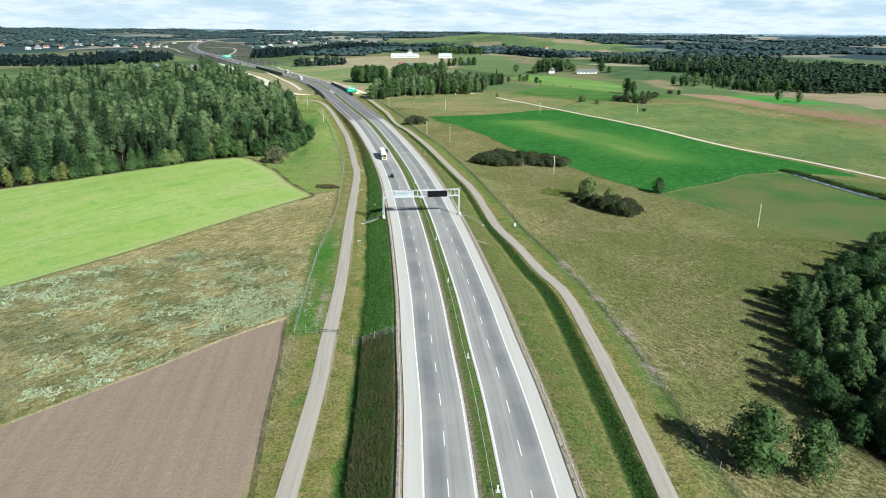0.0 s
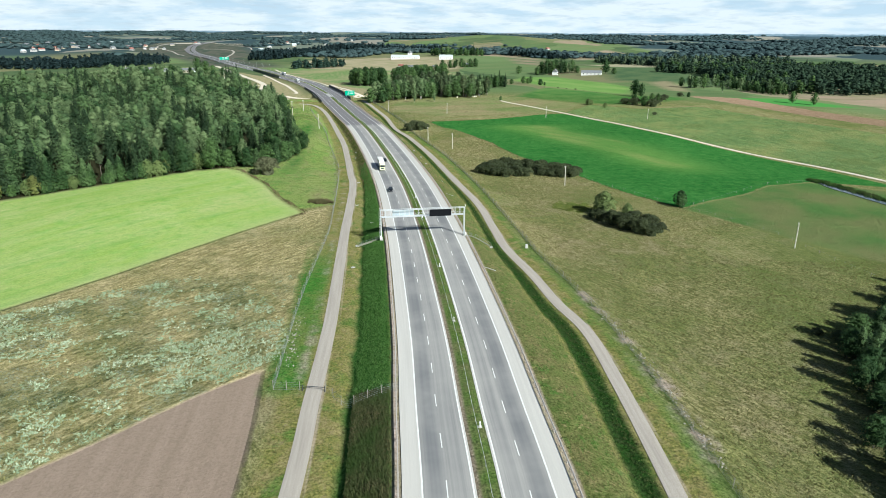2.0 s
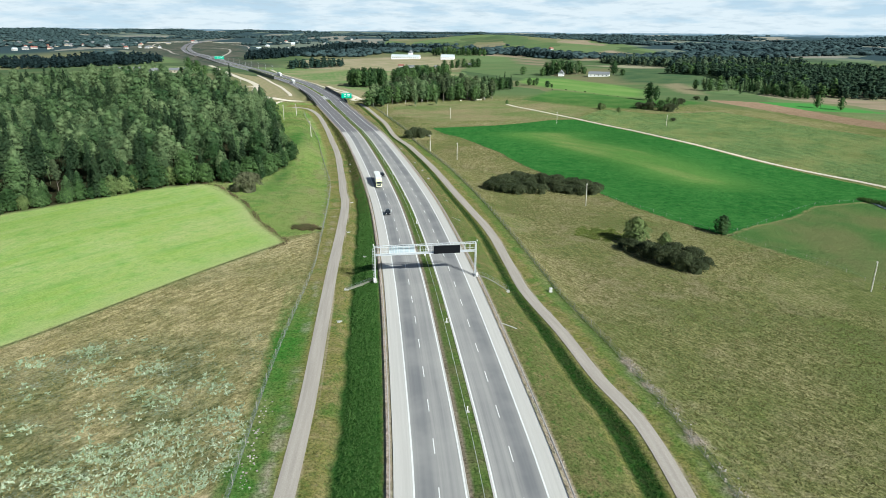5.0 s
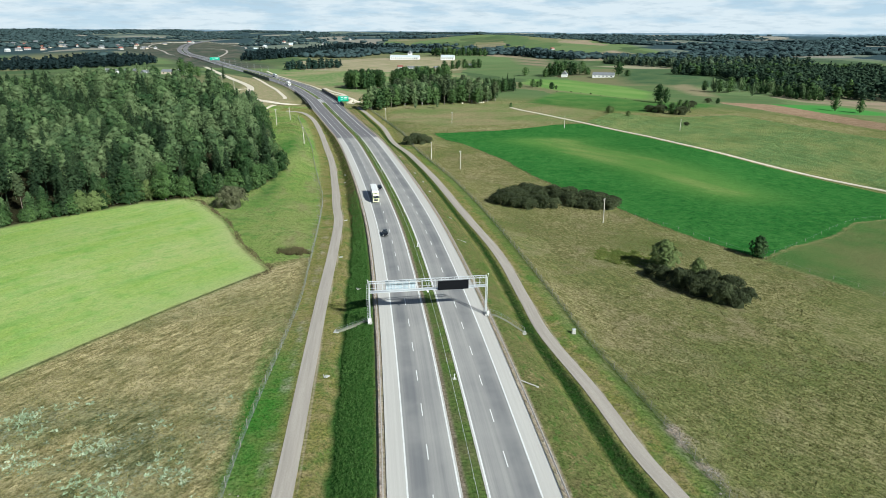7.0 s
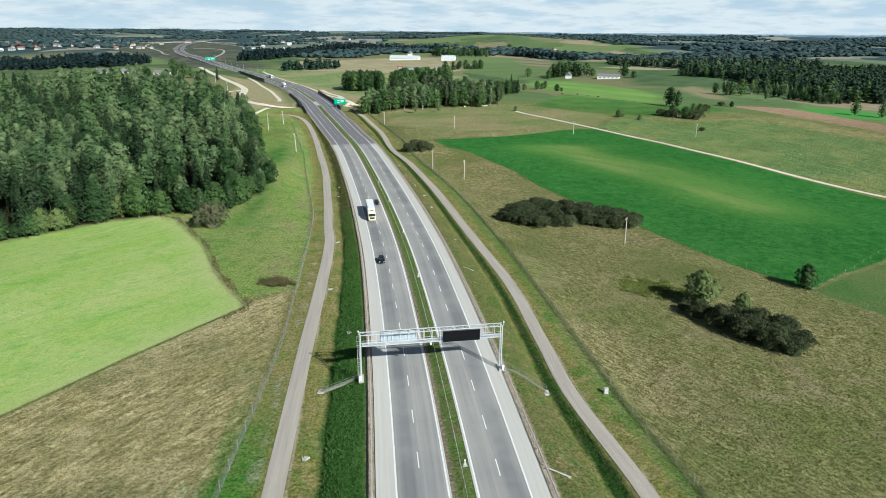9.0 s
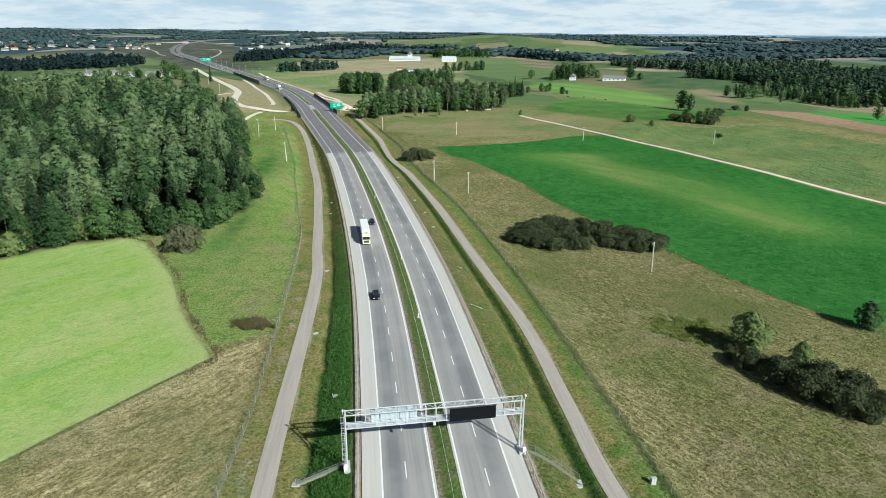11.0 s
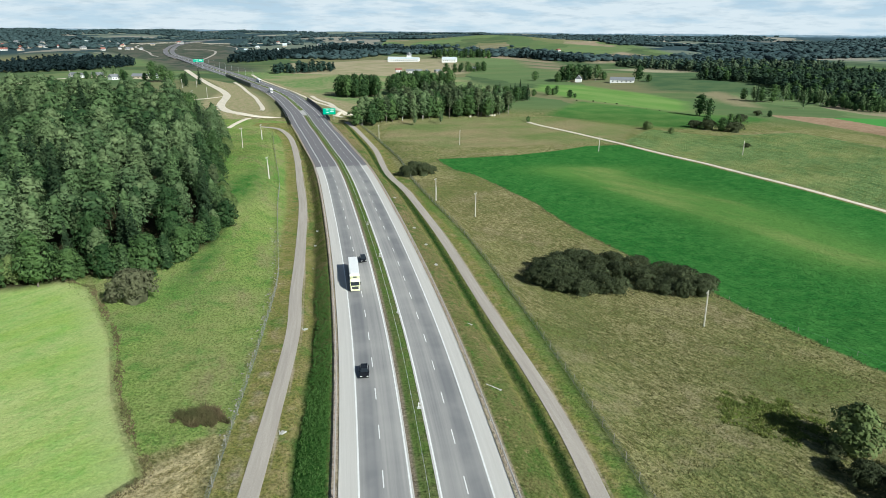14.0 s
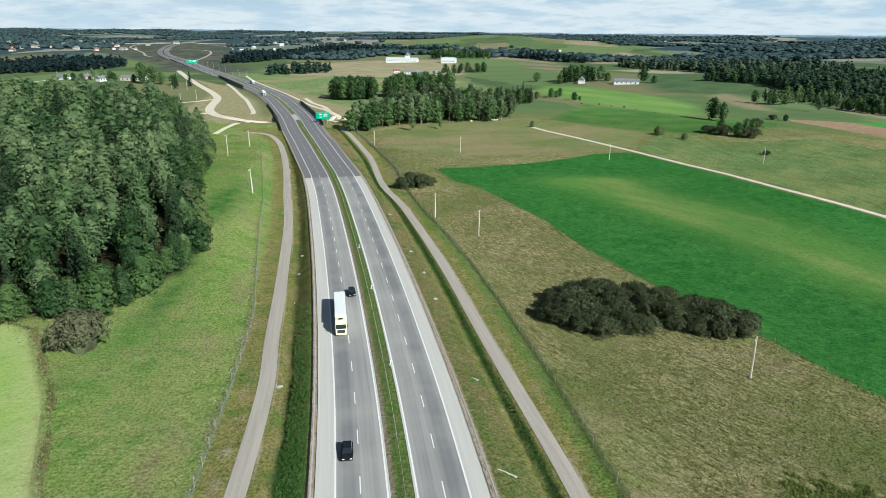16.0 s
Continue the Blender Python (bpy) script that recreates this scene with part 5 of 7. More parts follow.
# the wood west of the motorway
rng_w = np.random.default_rng(4)
stand = patchy(41, 0.05)
deep = {"spruce": [], "broad": [], "birch": []}
for x, y, sd in scatter(WOOD, 8.5, 3, lambda x, y: x > -300 - 0.2 * y):
    mood = float(stand(x, y)) + rng_w.normal() * 0.45
    if sd < 17 and y > 20 and x > -190:
        u = rng_w.uniform()
        if y > 150:
            key = ["birch", "alder", "broad", "spruce", "pine"][int(np.searchsorted([0.22, 0.58, 0.90, 0.97], u))]
        elif mood > 0.25:
            key = ["spruce", "birch", "alder", "pine"][int(np.searchsorted([0.62, 0.74, 0.94], u))]
        else:
            key = ["spruce", "birch", "alder", "broad", "pine"][int(np.searchsorted([0.27, 0.50, 0.80, 0.96], u))]
        n = 2 if key == "pine" else 3
        tree(key + str(rng_w.integers(n)), x, y, rng_w.uniform(0.58, 1.2) * (0.88 if sd < 5 else 1.1), rng_w.uniform(0.88, 1.15), "trees of the western wood")
    else:
        kind = "spruce" if mood > (0.32 if y < 210 else 0.85) else "birch" if mood < (0.25 if x < -215 and y > 170 else -0.3) else "broad"
        deep[kind].append((x, y, 1.0 + (0.08 if kind == "spruce" else 0.36) * float(smooth(180, 330, y))))
woods("deep_wood_spruce", "dense dark spruces in the heart of the wood", deep["spruce"], ["spruce", "spruce"], M_NEEDLE, 21, 0.7, 1.28, canopy_proto, 1.05)
woods("deep_wood_broadleaf", "dense mixed broadleaf trees in the heart of the wood", deep["broad"], ["broad", "alder", "alder"], M_ALDER, 22, 0.6, 1.22, canopy_proto, 1.08)
woods("deep_wood_birch", "light green birches scattered through the wood", deep["birch"], ["birch", "alder"], M_BIRCH, 23, 0.62, 1.18, canopy_proto, 1.1)
skirt = spline([(-172, 46), (-150, 62), (-126, 86), (-114, 98), (-101, 110), (-85, 117), (-68, 122.5), (-60, 138), (-57, 147), (-58, 158), (-68, 188), (-80, 215), (-85, 240), (-97, 281), (-112, 328)], 4)
for x, y, z, h in place(skirt, 3.9):
    k = random.choice(["round0", "round1", "round0", "autumn0" if y < 110 else "round1", "sallow0"])
    tree(k, x - random.uniform(0, 4), y + random.uniform(-1, 3), random.uniform(0.6, 1.05), random.uniform(0.9, 1.2), "trees of the western wood")
for x, y, k, s in ((-78, 117, "round1", 1.1), (-73, 117.5, "alder1", 0.55), (-68.5, 119, "round0", 1.25), (-64.5, 124, "alder0", 0.6), (-62, 130, "round1", 1.15)):
    tree(k, x, y, s, 1.1, "trees of the western wood")
for x, y, s in ((-69.5, 102.5, 0.42), (-71.5, 106, 0.4)):
    tree("bramble0", x, y, s, 1.0, "brown scrub at the meadow's corner", "low brown scrub at the meadow's corner")
tree("bramble0", -64.5, 103.5, 1.35, 1.2, label="round grey-brown shrub at the meadow's corner")

# shrubs and trees of the eastern pasture
for x, y, s in ((40, 127, 0.8), (43.5, 132, 0.95), (44, 124.5, 0.95), (49, 129, 1.15), (48, 121, 0.95), (53, 124, 1.15), (52.5, 118.5, 0.85), (58, 120.5, 1.05), (57.5, 128, 1.1), (63, 120, 0.85), (48, 136, 1.05), (44, 139, 0.75),
                (54, 140, 1.1), (60, 136.5, 1.15), (66, 132, 1.1), (66, 140, 1.0), (72, 128, 1.05), (72.5, 135.5, 1.1), (77, 122.5, 0.9), (79, 129.5, 1.05), (83, 123.5, 1.05), (84, 130, 1.0), (86, 118.5, 0.95), (75.5, 119, 0.7), (71, 122, 0.75), (81, 120, 0.75), (88, 122, 0.9), (59, 145.5, 0.8), (50, 144, 0.7), (80, 117.5, 0.8)):
    tree("willow%d" % (int(x) % 2), x, y, s * random.uniform(0.85, 1.0), random.uniform(0.85, 1.2), "willow thicket in the pasture")
for x, y, s, h, k in ((84.5, 48.5, 1.3, 0.92, "sallow0"), (91, 38.5, 0.8, 1.15, "sallow0"), (80.5, 48, 0.36, 1.3, "willow1"), (78.5, 44.5, 0.32, 1.2, "willow0"), (81, 40, 0.66, 1.3, "willow0"), (84.5, 34.5, 0.82, 1.35, "willow1"), (88.5, 38, 0.6, 1.2, "willow0"),
                      (87.5, 28.5, 0.84, 1.4, "willow0"), (92, 32.5, 0.86, 1.4, "willow1"), (91.5, 23.5, 0.86, 1.35, "willow1"), (96.5, 29, 0.8, 1.35, "willow0"), (95, 20.5, 0.74, 1.15, "willow0"), (99, 24.5, 0.66, 1.15, "willow1")):
    tree(k, x, y, s, h, "bushes in the pasture")
tree("round1", 119.5, 60, 0.85, 1.0, label="lone round field tree by a fence")
for x, y, s in ((-3, 257, 0.8), (1, 259, 1.0), (5, 257, 0.9), (9, 260, 0.6)):
    tree("willow1", x, y, s, 1.35, "scrub by the fence")
# the shaded wood east of the pasture
rng_e = np.random.default_rng(8)
for x, y, sd in scatter(EAST, 5.6, 6, lambda x, y: x < 185):
    if sd < 36:
        key = ["broad", "alder", "round"][int(np.searchsorted([0.6, 0.85], rng_e.uniform()))]
        tree(key + str(rng_e.integers(2)), x, y, rng_e.uniform(0.5, 0.72) * (1 if sd > 5 else 0.82) * (1.5 if key == "round" else 1.0), 0.95, "trees of the eastern wood")
for x, y, k, s in ((71, -134, "broad0", 0.9), (79.5, -135.5, "broad1", 0.8), (114, -62, "willow0", 0.5), (110, -58.5, "willow1", 0.35)):
    tree(k, x, y, s, 0.95, "trees of the eastern wood")


def strip(poly, gap, seed):
    return [(x, y) for x, y, s in scatter(poly, gap, seed)]


# groves in the middle distance
for x, y, sd in scatter([(-46, 396), (-38, 384), (-28, 408), (-8, 419), (22, 429), (43, 437), (66, 440), (70, 460), (44, 530), (20, 545), (-20, 480)], 7.6, 12):
    tree(["grove_broad0", "grove_birch0", "grove_broad1", "pine0", "grove_birch2", "grove_broad2"][int(abs(x * 7 + y) % 6)], x, y, random.uniform(1.0, 1.35), 0.82, "grove beyond the motorway")
for x, y, sd in scatter([(60, 540), (92, 540), (98, 560), (70, 575)], 6.5, 13):
    tree(["grove_broad0", "grove_spruce1", "grove_broad2"][int(x) % 3], x, y, random.uniform(0.7, 0.95), 0.95, "grove beyond the motorway")
for x, y, sd in scatter([(-36, 590), (30, 680), (34, 700), (-20, 705), (-40, 640)], 9.5, 15):
    tree("grove_broad%d" % (int(abs(x)) % 3), x, y, random.uniform(1.0, 1.3), 1.05, "grove beyond the motorway")
for x, y, sd in scatter([(-92, 600), (-72, 570), (-48, 590), (-44, 625), (-80, 640)], 8.5, 14):
    tree("grove_broad%d" % (int(abs(x)) % 3), x, y, random.uniform(1.05, 1.3), 1.05, "round grove in a field")
for x, y, k, s in ((214, 449, "grove_broad0", 1.1), (219, 444, "grove_broad1", 0.9), (228, 414, "willow1", 1.1), (236, 426, "willow0", 1.0), (107, 595, "round0", 0.8), (122, 603, "grove_broad1", 0.6), (190, 397, "willow0", 1.0), (197, 390, "willow1", 1.3), (204, 384, "round0", 1.1), (211, 381, "willow0", 1.3), (214, 395, "grove_broad2", 0.65), (222, 402, "grove_broad1", 0.6),
                   (200, 400, "round1", 1.0), (154, 388, "sallow0", 0.75), (157, 390, "sallow0", 0.6), (166, 374, "sallow0", 0.55), (77, 416, "round1", 0.5), (268, 448, "round1", 0.6), (262, 455, "willow1", 0.8), (196, 330, "willow0", 0.5),
                   (124, 615, "grove_broad0", 0.6), (133, 617, "grove_broad1", 0.6), (129, 612, "round0", 0.8), (140, 581, "round1", 0.9), (145, 582, "round0", 0.5), (-4, 398, "grove_birch1", 0.6), (14, 405, "grove_birch2", 0.5),
                   (352, 410, "grove_broad0", 0.75), (366, 398, "grove_broad1", 0.75)):
    tree(k, x, y, s, 1, "field trees")
for x, y, k, s in ((190, 850, "grove_broad0", 1.1), (203, 862, "grove_broad1", 1.2), (214, 852, "grove_spruce0", 0.9), (222, 858, "grove_broad2", 1.1), (228, 848, "grove_birch0", 0.8), (276, 812, "grove_broad0", 1.25), (286, 800, "round0", 1.0), (150, 880, "grove_broad1", 0.8), (196, 868, "grove_broad2", 1.3), (184, 860, "grove_broad1", 1.2), (209, 872, "grove_broad0", 1.25), (218, 868, "grove_broad1", 1.2), (234, 862, "grove_broad0", 1.2), (176, 846, "round0", 1.3), (240, 852, "round1", 1.2)):
    tree(k, x, y, s * 1.3, 0.85, "farmyard trees")

# woods towards the horizon, most with distance haze put into their leaf colours
FAR = [
    ([(351, 799), (373, 768), (393, 742), (385, 690), (381, 600), (388, 508), (440, 480), (640, 480), (760, 760), (700, 900), (452, 950)], 10, "wooded rise of mixed trees beyond the fields"),
    ([(344, 1212), (392, 1114), (440, 1014), (470, 965), (640, 960), (700, 1050), (470, 1180), (380, 1260)], 12, "light belt of birch and pine beyond the farm"),
    ([(-230, 890), (-140, 940), (-150, 985), (-230, 940)], 11, "small copse in a field"),
    ([(-1000, 890), (-640, 898), (-535, 886), (-478, 882), (-470, 967), (-485, 1052), (-560, 1060), (-700, 990), (-1000, 980)], 11, "dark belt of woodland behind the farms"),
    ([(-383, 1189), (-327, 1205), (-307, 1346), (-282, 1593), (-174, 1618), (-95, 1696), (30, 1770), (30, 1830), (-300, 1760), (-400, 1450)], 14, "long dark belt of woodland"),
    ([(186, 1458), (236, 1375), (305, 1303), (322, 1330), (250, 1420), (200, 1480)], 12, "dark belt of trees below a hill"),
]
for i, (poly, gap, lab) in enumerate(FAR):
    sp = [(x, y) for x, y in strip(poly, gap, 40 + i) if abs(x - axis_x(min(y, 2400))) > 55]
    if i == 0:
        inner = [(x, y) for x, y in sp if x > 430 + (y - 480) * 0.08 and y < 860]
        sp = [q for q in sp if q not in inner]
        woods("far_wood", lab, inner, ["broad", "birch", "broad"], M_FARWOOD, 59, 0.6, 0.95, tiny_proto, 1.7)
        woods("far_wood", lab, sp[0::3], ["broad", "broad"], M_FARWOOD, 60, 0.55, 0.95, light_proto, 1.6)
        woods("far_wood", lab, sp[1::3], ["broad", "birch"], M_LEAF, 61, 0.55, 0.95, light_proto, 1.6)
        woods("far_wood", lab, sp[2::3], ["broad", "broad", "spruce"], M_FARWOOD, 80, 0.6, 0.95, light_proto, 1.5)
        continue
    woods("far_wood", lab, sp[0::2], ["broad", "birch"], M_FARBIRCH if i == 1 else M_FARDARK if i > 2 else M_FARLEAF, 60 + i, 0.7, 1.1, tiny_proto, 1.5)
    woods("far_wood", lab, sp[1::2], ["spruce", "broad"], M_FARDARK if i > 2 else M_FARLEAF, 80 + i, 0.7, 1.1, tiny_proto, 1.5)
rng_f = np.random.default_rng(77)
spots = []
for k in range(230):
    an, rr = rng_f.uniform(radians(50), radians(130)), 1500 + 2750 * rng_f.uniform() ** 0.9
    cx, cy = rr * math.cos(an), rr * math.sin(an) - 100
    ln, wd = rng_f.uniform(60, 300), rng_f.uniform(7, 26)
    for _ in range(int(ln * 0.55)):
        x, y = cx + rng_f.normal() * ln, cy + rng_f.normal() * wd
        if not (y < 2500 and abs(x - axis_x(min(y, 2420))) < 150) and math.hypot(x, y + 100) < 4330 and not (abs(x - 230) < 330 and 1950 < y < 2300) and math.sin(x / 150 + 1.3) * math.sin(y / 170 + 0.6) < 0.16 and (not (x < -700 and 1330 < y < 1600) or rng_f.uniform() < 0.25):
            spots.append((x, y))
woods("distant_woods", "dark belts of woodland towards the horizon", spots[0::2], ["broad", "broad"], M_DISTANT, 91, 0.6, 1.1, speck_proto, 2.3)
woods("distant_woods", "hazy blue belts of woodland towards the horizon", spots[1::2], ["broad", "broad"], M_DISTANT, 92, 0.6, 1.1, speck_proto, 2.3)
for x, y, k, s in ((-306, 688, "grove_broad0", 1.6), (-298, 694, "grove_broad1", 1.3), (-287, 690, "grove_broad2", 0.9), (-250, 673, "grove_spruce0", 0.9), (-256, 649, "grove_spruce1", 0.8), (-262, 668, "grove_spruce2", 0.75), (-272, 684, "grove_broad1", 0.8), (-380, 728, "grove_birch0", 0.8), (-372, 734, "grove_birch1", 0.85),
                   (-400, 724, "round0", 1.1), (-392, 726, "round1", 1.0), (-345, 704, "round0", 1.2), (-352, 712, "grove_broad2", 0.8), (-322, 702, "round1", 1.1), (-412, 730, "round1", 0.9)):
    tree(k, x, y, s, 0.95, "trees round the western farm")
for x, y, k, s in ((311, 586, "grove_broad0", 0.8), (315, 567, "grove_spruce0", 0.8), (322, 572, "grove_broad1", 0.95), (331, 568, "grove_broad2", 1.1), (338, 580, "grove_spruce1", 0.9), (352, 584, "grove_broad0", 1.0), (345, 575, "grove_birch0", 0.9), (318, 580, "grove_birch1", 0.85), (329, 511, "grove_birch2", 0.7)):
    tree(k, x, y, s, 1, "trees before the wooded rise")
for x, y, sd in scatter([(357, 596), (360, 541), (372, 490), (400, 490), (392, 600)], 6.5, 17):
    tree(["round0", "grove_birch0", "round1", "grove_broad1"][int(abs(x * 3 + y) % 4)], x, y, random.uniform(0.45, 0.8), 1, "young scrub before the wooded rise")
for x, y in ((142, 555), (152, 545), (160, 535), (169, 526), (178, 509), (187, 492), (195, 477)):
    tree("willow0", x + random.uniform(-3, 3), y + random.uniform(-4, 4), random.uniform(0.08, 0.26), 0.8, "low bushes along a field ditch")
for x, y, sd in scatter([(2, 1300), (60, 1305), (120, 1345), (125, 1375), (60, 1350), (0, 1335)], 12, 19):
    tree(["grove_broad0", "grove_spruce0", "grove_broad1", "grove_broad2"][int(abs(x * 3 + y) % 4)], x, y, random.uniform(0.9, 1.3), 0.95, "trees behind the white barns")
for x, y, sd in scatter([(22, 1010), (48, 1015), (95, 1035), (100, 1060), (50, 1050), (20, 1040)], 10, 20):
    tree(["round0", "grove_broad1", "round1"][int(abs(x * 3 + y) % 3)], x, y, random.uniform(0.7, 1.1), 0.95, "garden trees round the farmhouses")


# ---- tracks and lanes near the bridge ----
def lane(name, points, half, label, mat=None):
    return tagged(ribbon(name, spline(points, 3), [-half - 0.3, -half, 0, half, half + 0.3], [-0.4, 0.18, 0.24, 0.18, -0.4], mat or M_GRAVEL), label, "track", kind="structure")


lane("gravel_road", [(-372, 957), (-300, 800), (-250, 700), (-216, 636), (-194, 588), (-184, 555), (-176, 520), (-166, 485), (-152, 458), (-138, 446), (-124, 443), (-100, 446), (-80, 450), (-62, 458), (-50, 462)], 3.4,
     "wide pale gravel road that passes below the motorway")
lane("field_path", [(-128, 381), (-128, 405), (-126, 425), (-124, 440)], 1.6, "pale sandy path joining the gravel road")
lane("yard_path", [(-172, 462), (-166, 466), (-158, 472)], 2.2, "pale gravel turning off the road")
lane("farm_drive", [(-225, 530), (-203, 540), (-190, 566)], 1.3, "pale sandy drive across a green yard")
lane("slope_path", [(-232, 739), (-206, 680), (-184, 624), (-160, 565), (-146, 525), (-130, 478), (-127, 462)], 1.7, "bare sandy strip along the foot of the embankment")
lane("east_path", [(-250, 880), (-214, 790), (-180, 716), (-130, 606), (-96, 530), (-78, 497), (-66, 470), (-60, 460)], 1.8, "sandy strip along the motorway bank")
lane("village_drive", [(-520, 740), (-470, 690), (-440, 735), (-415, 745)], 1.5, "pale drive leading to a farmyard")

lane("slip_road", [(-500, 1250), (-545, 1325), (-606, 1389), (-660, 1500), (-735, 1640), (-800, 1760), (-850, 1850), (-880, 1960), (-870, 2060), (-838, 2120)], 2.4, "pale slip road curving off the motorway", M_SERVICE)
lane("slip_road", [(-440, 1200), (-462, 1270), (-474, 1340), (-490, 1430), (-512, 1516), (-545, 1600), (-600, 1660), (-660, 1670), (-700, 1640)], 2.4, "pale slip road looping towards the motorway", M_SERVICE)
lane("slip_road", [(-472, 1532), (-500, 1640), (-535, 1760), (-580, 1900), (-640, 2010), (-720, 2080)], 2.4, "pale slip road round the interchange", M_SERVICE)
lane("crossing_road", [(-1000, 2000), (-880, 2030), (-780, 2110), (-700, 2150), (-600, 2160), (-480, 2140)], 9.0, "pale gravel works road across the interchange")
lane("east_lane", [(-113, 596), (-98, 552), (-82, 518), (-70, 478), (-62, 464), (-50, 461), (-30, 458)], 2.0, "pale sandy lane below the noise screen")
lane("grove_path", [(-58, 430), (-66, 440), (-68, 452), (-65, 464)], 1.5, "pale sandy path beside the grove")

# ---- the bridge ----
bridge = thing("road_bridge", "concrete underbridge carrying the motorway over a gravel road", "bridge")
line = cut(AXIS, 428, 470)
for side in (-1, 1):
    ribbon("edge_beam", line, [side * 13.3, side * 14.0, side * 14.0, side * 13.3][::side], [0.3, 0.3, -0.9, -0.9][::side], M_CONCRETE, bridge, road_z)
ribbon("deck", line, [-13.6, 13.6], [-0.32, -0.32], M_CONCRETE, bridge, road_z)
for y, lab in ((434, ""), (462, "")):
    x = float(axis_x(y))
    part("abutment", box_bm((28.5, 1.6, 6.5), (0, 0, 0), 0.1), M_CONCRETE, bridge).matrix_basis = pose(x, y, 1.4, 0, 0, 17)
for k in (-9, 0, 9):
    x, y = float(axis_x(448)) + k, 448 + 0.3 * k
    part("column", tube_bm((x, y, -1), (x, y, 4.4), 0.55, 12), M_CONCRETE, bridge)


def panel_wall(name, label, y0, y1, off, low, high, material, gap):
    """A screen wall of panels between posts along the carriageway."""
    root = thing(name, label, "barrier")
    spots = list(place(cut(AXIS, y0, y1), gap, off, road_z))
    for (x, y, z, h), (x2, y2, z2, h2) in zip(spots, spots[1:]):
        ln = math.hypot(x2 - x, y2 - y)
        part("panel", box_bm((0.14, ln - 0.16, high - low), (0, ln / 2, (high + low) / 2), 0.02), material, root).matrix_basis = pose(x, y, z, 0, 0, math.degrees(math.atan2(x - x2, y2 - y)))
        part("post", box_bm((0.22, 0.18, high - low + 0.3), (0, 0, (high + low) / 2 - 0.1)), M_DARK, root).matrix_basis = pose(x, y, z, 0, 0, h)
    return root


panel_wall("bridge_parapet", "dark steel parapet along the bridge", 388, 535, -13.8, 0.0, 1.5, M_DARK, 6.0)
panel_wall("noise_screen", "dark noise screen beside the carriageway", 400, 533, 14.2, -0.2, 2.8, M_DARK, 6.0)
panel_wall("noise_screen", "dark green noise screen beside the carriageway", 676, 850, -14.2, -0.4, 3.6, M_NOISEWALL, 7.0)


# ---- signs ----
def road_sign(x, y, z, w, h, clear, head):
    root = thing("direction_sign", "large green motorway direction sign on steel posts", "road sign", pose(x, y, z, 0, 0, head))
    panel = part("panel", box_bm((w, 0.12, h), (0, 0, clear + h / 2), 0.03), M_GREENSIGN, root)
    for k in (-0.35, 0.35):
        part("post", tube_bm((k * w, 0.2, -2.5), (k * w, 0.2, clear + h), 0.12, 8), M_STEEL, root)
    for a, b, cz, ww in ((-0.28, 0.0, 0.72, 0.2), (0.05, 0.42, 0.72, 0.3), (0.05, 0.36, 0.45, 0.3), (-0.28, 0.0, 0.3, 0.18)):
        part("text_bar", box_bm((ww * w, 0.02, 0.1 * h), ((a + b) / 2 * w, -0.075, clear + cz * h)), M_WHITE, panel, "white lettering bar")
    part("border", box_bm((w * 0.96, 0.012, 0.06), (0, -0.07, clear + h * 0.96)), M_WHITE, panel)
    return root


road_sign(-66.5, 420, 4.4, 9.0, 4.4, 2.6, 12)
road_sign(-400, 1090, float(road_z(1090)), 17.0, 5.0, 4.5, 25)


# ---- poles and lines ----
def pole(x, y, height, pair=False, label="weathered grey power pole with a crossarm"):
    z = float(ground(x, y))
    root = thing("power_pole", label, "pole", pose(x, y, z, random.uniform(-1.5, 1.5), random.uniform(-1.5, 1.5), random.uniform(50, 80)), "power poles")
    part("shaft", tube_bm((0, 0, -0.6), (0, 0, height), 0.2, 10, 0.15), M_POLEWOOD, root)
    part("crossarm", box_bm((1.9, 0.1, 0.12), (0, 0.12, height - 0.45), 0.01), M_POLEWOOD, root)
    for k in (-0.85, 0, 0.85):
        part("insulator", tube_bm((k, 0.12, height - 0.4), (k, 0.12, height - 0.12), 0.06, 6), M_WHITE, root)
    if pair:
        part("footing", tube_bm((0.28, 0, -0.6), (0.28, 0, height * 0.62), 0.15, 8), M_CONCRETE, root, "pale concrete stub lashed to the pole")
    return root


for x, y, h, pair in ((-61, 225, 9.5, True), (-95, 342, 9, True), (-97, 309, 11, False), (-133, 381, 9, False), (-150, 409, 9, False), (-203, 524, 9, False), (-201, 555, 9, False), (-244, 648, 9, False), (-255, 637, 9, False),
                      (-25, 355, 9, False), (25, 332, 8.5, False), (11.2, 212, 9.5, True), (26.6, 193, 9.5, False), (78.4, 98.5, 9.5, False), (104, 315, 8.5, False), (183, 307, 8, False), (139.5, 6.5, 9, False), (-430, 745, 9, False)):
    pole(x, y, h, pair)


# ---- small things by the road ----
def cabinet(x, y, label):
    root = thing("roadside_cabinet", label, "cabinet", pose(x, y, float(ground(x, y)), 0, 0, 8))
    part("plinth", box_bm((0.9, 0.6, 0.3), (0, 0, 0.05), 0.02), M_CONCRETE, root)
    body = part("body", box_bm((0.8, 0.5, 0.95), (0, 0, 0.67), 0.03), M_HOUSE, root)
    part("roof", box_bm((0.9, 0.6, 0.08), (0, 0, 1.18), 0.02), M_STEEL, root)
    part("door_seam", box_bm((0.02, 0.01, 0.8), (0.05, -0.255, 0.67)), M_DARK, body)
    return root


cabinet(47.0, 0.4, "pale roadside control cabinet beside the fence")


